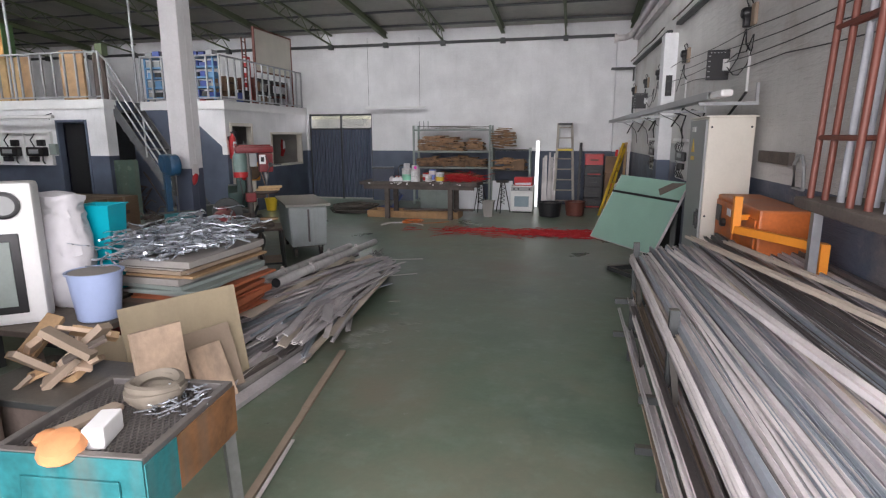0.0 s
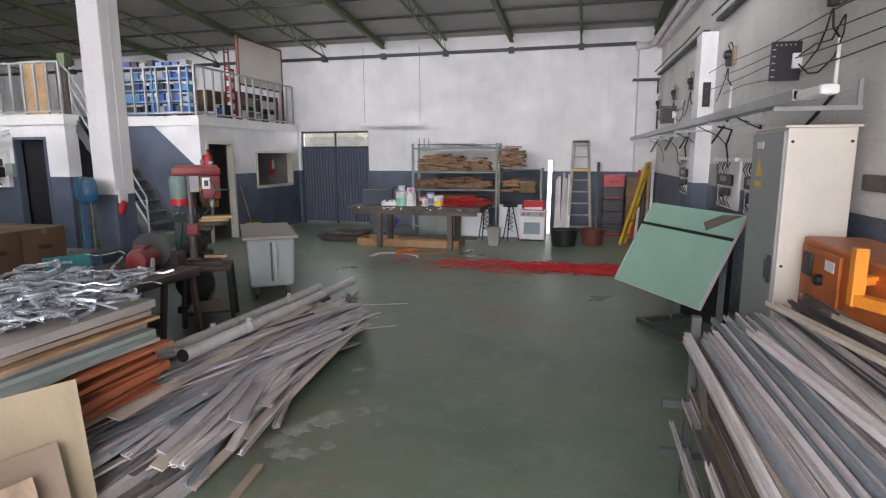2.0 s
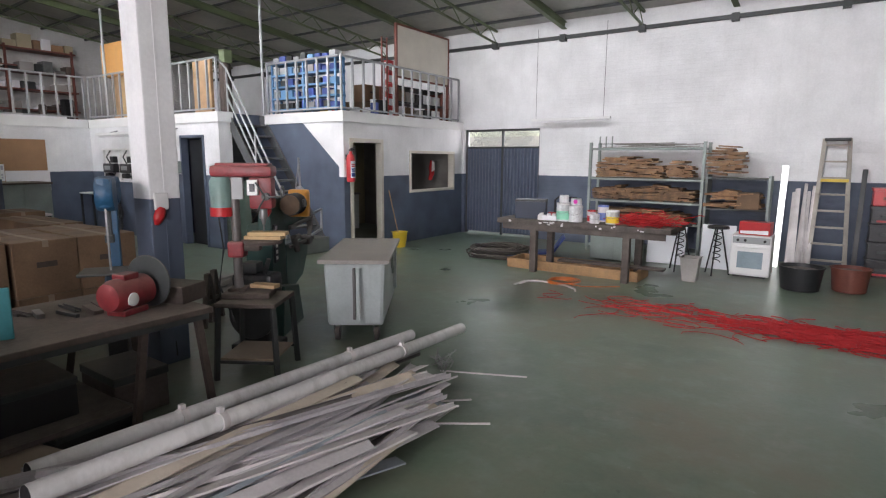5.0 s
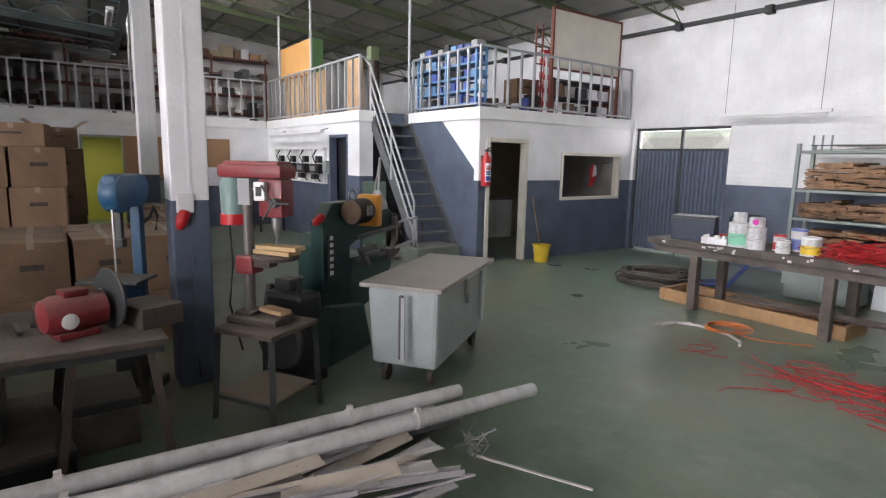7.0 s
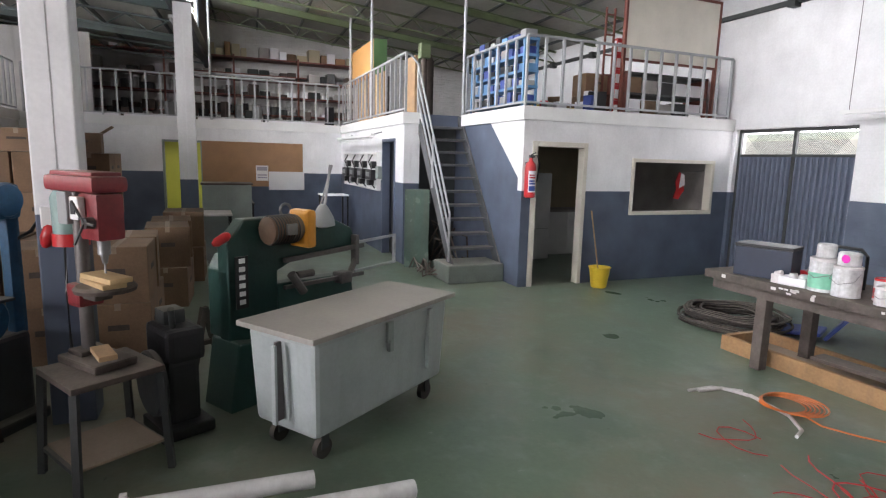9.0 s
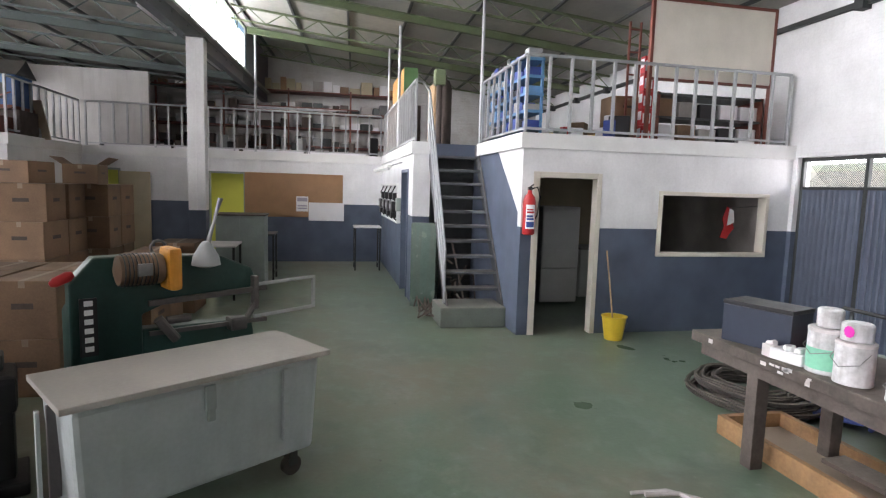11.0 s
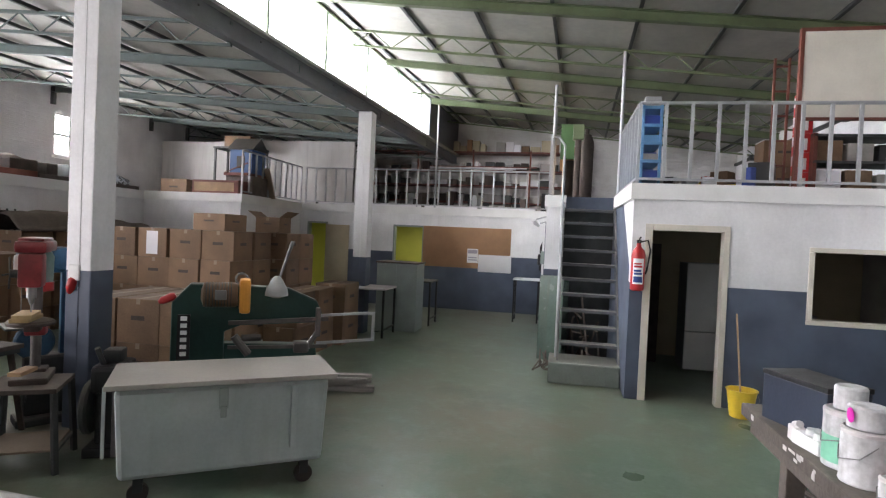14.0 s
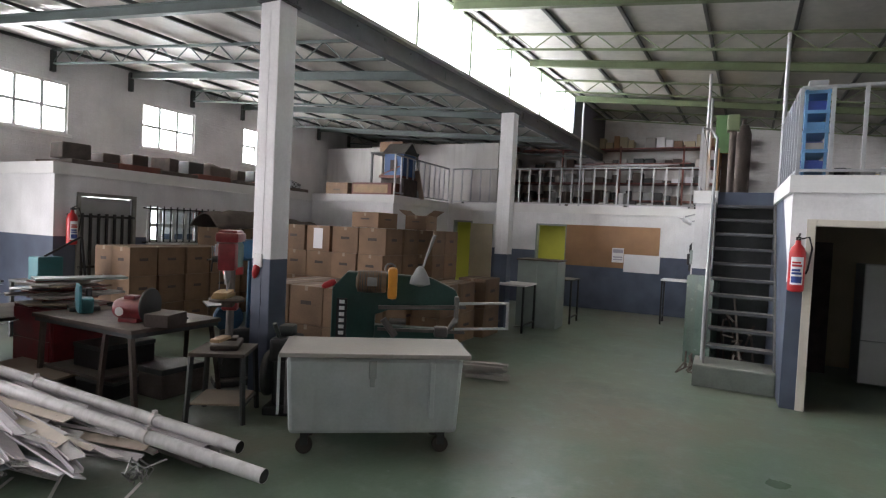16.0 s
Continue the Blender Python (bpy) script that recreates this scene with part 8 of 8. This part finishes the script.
Shape().box((-0.09, -0.09, 0.95), (0.09, 0.09, 1.2), 0.02).done("head", M_GREENST, e)
# rear shelves
rs = thing("store_shelving", pose(XU + 0.3, 8.6, HM), "long oxide red shelving full of boxes", "shelving")
for z in (0.35, 0.85, 1.3, 1.85):
    Shape().box((-0.25, -3.6, z - 0.04), (0.25, 3.2, z), 0.004).done("shelf", M_BROWNST, rs)
for y in (-3.5, -1.8, -0.1, 1.6, 3.1):
    Shape().box((0.2, y - 0.025, 0), (0.25, y + 0.025, 1.9)).done("post", M_BROWNST, rs)
y = 5.15
while y < 11.6:
    w = rng.uniform(0.16, 0.36)
    for z in (0.35, 0.85, 1.3, 1.85):
        hh = rng.uniform(0.16, 0.38) if z > 1.5 else rng.uniform(0.06, 0.3)
        if rng.random() < 0.94:
            tagged(Shape().box((XU + 0.12, y, HM + z + 0.002), (XU + 0.5, y + w * 0.9, HM + z + hh), 0.01).done("stored_carton", rng.choice((M_BEIGE, M_CARD, M_CORK, M_GREYBOARD, M_BEIGE, M_PAPER) if z > 1.5 else (M_DKST, M_DIRTY, M_PAPER, M_GREYBOARD, M_BLACK, M_DIRTY, M_STEEL))), "carton or part on the rear shelving", "carton", "goods on the rear shelving")
    y += w
for k in range(9):
    strut((XU + 0.56 + 0.01 * k, 7.2 + 0.3 * (k % 4), HM + 1.31 + 0.03 * (k % 3)), (XU + 0.56 + 0.01 * k, 9.8 + 0.3 * (k % 3), HM + 1.31 + 0.03 * (k % 3)), "box", 0.03, 0.028, (M_GALV, M_PROFW, M_BROWNST)[k % 3], "long tube laid along the rear shelf", "tubes on the rear shelf")
for k in range(26):
    y = 4.6 + 0.245 * k
    w, h = rng.uniform(0.12, 0.24), rng.uniform(0.1, 0.5)
    tagged(Shape().box((-w, -w / 2, 0), (0, w / 2, h), 0.015, pose(-13.5 - rng.uniform(0, 0.7), y, HM - 0.006, 0, 0, rng.uniform(0, 90))).done("machine_part", rng.choice((M_BLACK, M_DKST, M_STEEL, M_GREYP, M_DIRTY))), "dusty machine part on the rear mezzanine", "machine part", "parts behind the rail")
for k in range(4):
    strut((-13.35, 4.6 + 1.5 * k, HM - 0.005), (-13.3, 6.0 + 1.5 * k, HM - 0.005), "box", 0.1, 0.08, M_PAPER, "white length behind the rear rail", "white lengths")
# white rooms on the rear left, dog kennel and clutter
# The partition's white is darkened to carry the loft's dimness; the streaks are dirt.
wall("loft_room", [((-13.62, YS + 0.01, HM), (-13.5, 1.8, 4.3)), ((-13.62, 1.95, HM), (-13.5, 5.5, 4.35))], mat("dimmed_white_paint", (0.55, 0.54, 0.52), 0.6, 0, 0.25, 1.5, drip=0.2), "white partition wall on the mezzanine, greyed for the dim loft")
e = thing("kennel", pose(-10.9, 3.86, HM), "blue model house with a pitched roof", "model house")
Shape().box((-0.3, -0.28, 0.5), (0.3, 0.28, 1.05), 0.006).done("body", mat("house_blue", (0.04, 0.10, 0.25), 0.5, 0, 0.2, 5), e)
Shape().slab([(-0.36, 0), (0.36, 0), (0.0, 0.3)], 0.66, pose(0, 0.33, 1.05, 90)).done("roof", M_DKST, e)
# Solid black plate painted as the shaded doorway; the body isn't cut.
Shape().box((0.301, -0.1, 0.62), (0.31, 0.1, 0.9)).done("opening", M_BLACK, e)
Shape().box((-0.32, -0.3, 0.44), (0.5, 0.3, 0.5)).bar((0.48, -0.28, 0.5), (0.48, 0.28, 0.72), 0.02).done("deck", M_BROWNST, e)
Shape().box((-0.34, -0.34, -0.004), (0.34, 0.34, 0.44), 0.01).done("plinth", M_WOODDK, e)
e = thing("brown_cabinet", pose(-10.42, 3.5, HM - 0.006), "red-brown timber drawer box lying down", "cabinet")
Shape().box((-0.2, -0.55, 0), (0.28, 0.6, 0.3), 0.01).done("box", M_BROWNST, e)
Shape().box((0.281, -0.5, 0.05), (0.29, 0.5, 0.25)).done("drawer", M_WOOD, e)
carton(-11.75, 3.55, HM - 0.006, 0.5, 0.6, 0.6, 12, "crumpled grey carton on the mezzanine")
offcut(-11.3, 4.0, HM + 0.33, 0.75, 0.7, 0.012, 0, -72, -14, M_BOARD, "large brown cardboard sheet leaning on the rail")
carton(-12.6, 0.8, 4.31 - 1.71, 0.5, 0.8, 0.5, 0, "brown carton on the mezzanine")
e = thing("loft_rack", pose(-13.0, 2.4, HM - 0.006), "dark steel rack carrying a carton in the loft", "rack")
for x in (-0.3, 0.3):
    for y in (-0.6, 0.6):
        Shape().bar((x, y, 0), (x, y, 1.45), 0.05).done("post", M_DKST, e)
Shape().box((-0.33, -0.65, 1.4), (0.33, 0.65, 1.45)).done("shelf", M_DKST, e)
carton(-13.0, 2.4, HM + 1.446, 0.5, 0.75, 0.3, 3, "brown carton high on the loft rack")
for k in range(9):
    x, w, h = -9.3 + 0.62 * k, rng.uniform(0.25, 0.5), rng.uniform(0.12, 0.32)
    tagged(Shape().box((-w / 2, -0.2, 0), (w / 2, 0.2, h), 0.02, pose(x, 1.25 + rng.uniform(-0.1, 0.1), HM + 0.11, 0, 0, rng.uniform(-20, 20))).done("roof_bundle", rng.choice((M_DIRTY, M_WOODDK, M_DKST))), "dusty dark bundle on the store roof", "bundle", "bundles on the store roof")
e = thing("duct_elbow", pose(-9.6, 1.35, HM + 0.12), "shiny bent metal duct on the store roof", "duct")
Shape().tube([(-0.3, 0.1, 0), (0, 0, 0.1), (0.12, -0.02, 0.25), (0.15, 0, 0.42)], 0.11, 14).done("tube", M_SILVER, e, True)
# pallets and covered goods on the store roof
for k in range(7):
    x = -4.5 - 0.85 * k
    e = thing("pallet_board", pose(x, 1.2, HM - 0.007), "dark red timber board edge on the store roof", "board", "boards on the store roof")
    Shape().box((-0.4, -0.5, 0), (0.4, 0.5, 0.09 + 0.03 * (k % 2)), 0.01, pose(0, 0, 0, 0, 0, rng.uniform(-3, 3))).done("boards", M_BROWNST if k % 2 else M_WOODDK, e)
for x, r in ((-7.6, 0.4), (-8.1, 0.3), (-5.6, 0.25)):
    s = Shape().lathe([(r * 0.9, 0), (r, r * 0.3), (r * 0.7, r * 0.7), (r * 0.2, r * 0.85)], 16, Matrix.Translation((x, 0.9, HM + 0.1)))
    for v in s.bm.verts:
        v.co += noise.noise_vector(v.co * 4) * 0.09
    tagged(s.done("covered_heap", M_DIRTY, None, True), "dusty covered heap on the store roof", "heap", "heaps on the store roof")
# bench at the store corner
e = thing("teal_vice_stand", pose(-3.35, 2.6, 0), "dark steel stand with a teal machine", "stand")
Shape().box((-0.4, -0.3, 0.78), (0.4, 0.3, 0.82), 0.006).done("top", M_DKST, e)
for x in (-0.37, 0.37):
    for y in (-0.27, 0.27):
        Shape().bar((x, y, 0), (x, y, 0.78), 0.045).done("leg", M_DKST, e)
Shape().box((-0.1, -0.12, 0.82), (0.25, 0.12, 1.15), 0.02).done("machine", M_TEAL, e)
Shape().bar((0.1, 0, 1.15), (-0.3, 0.2, 1.45), 0.03).bar((-0.3, 0.2, 1.45), (-0.36, 0.22, 0.8), 0.03).done("arm", M_BLACK, e)
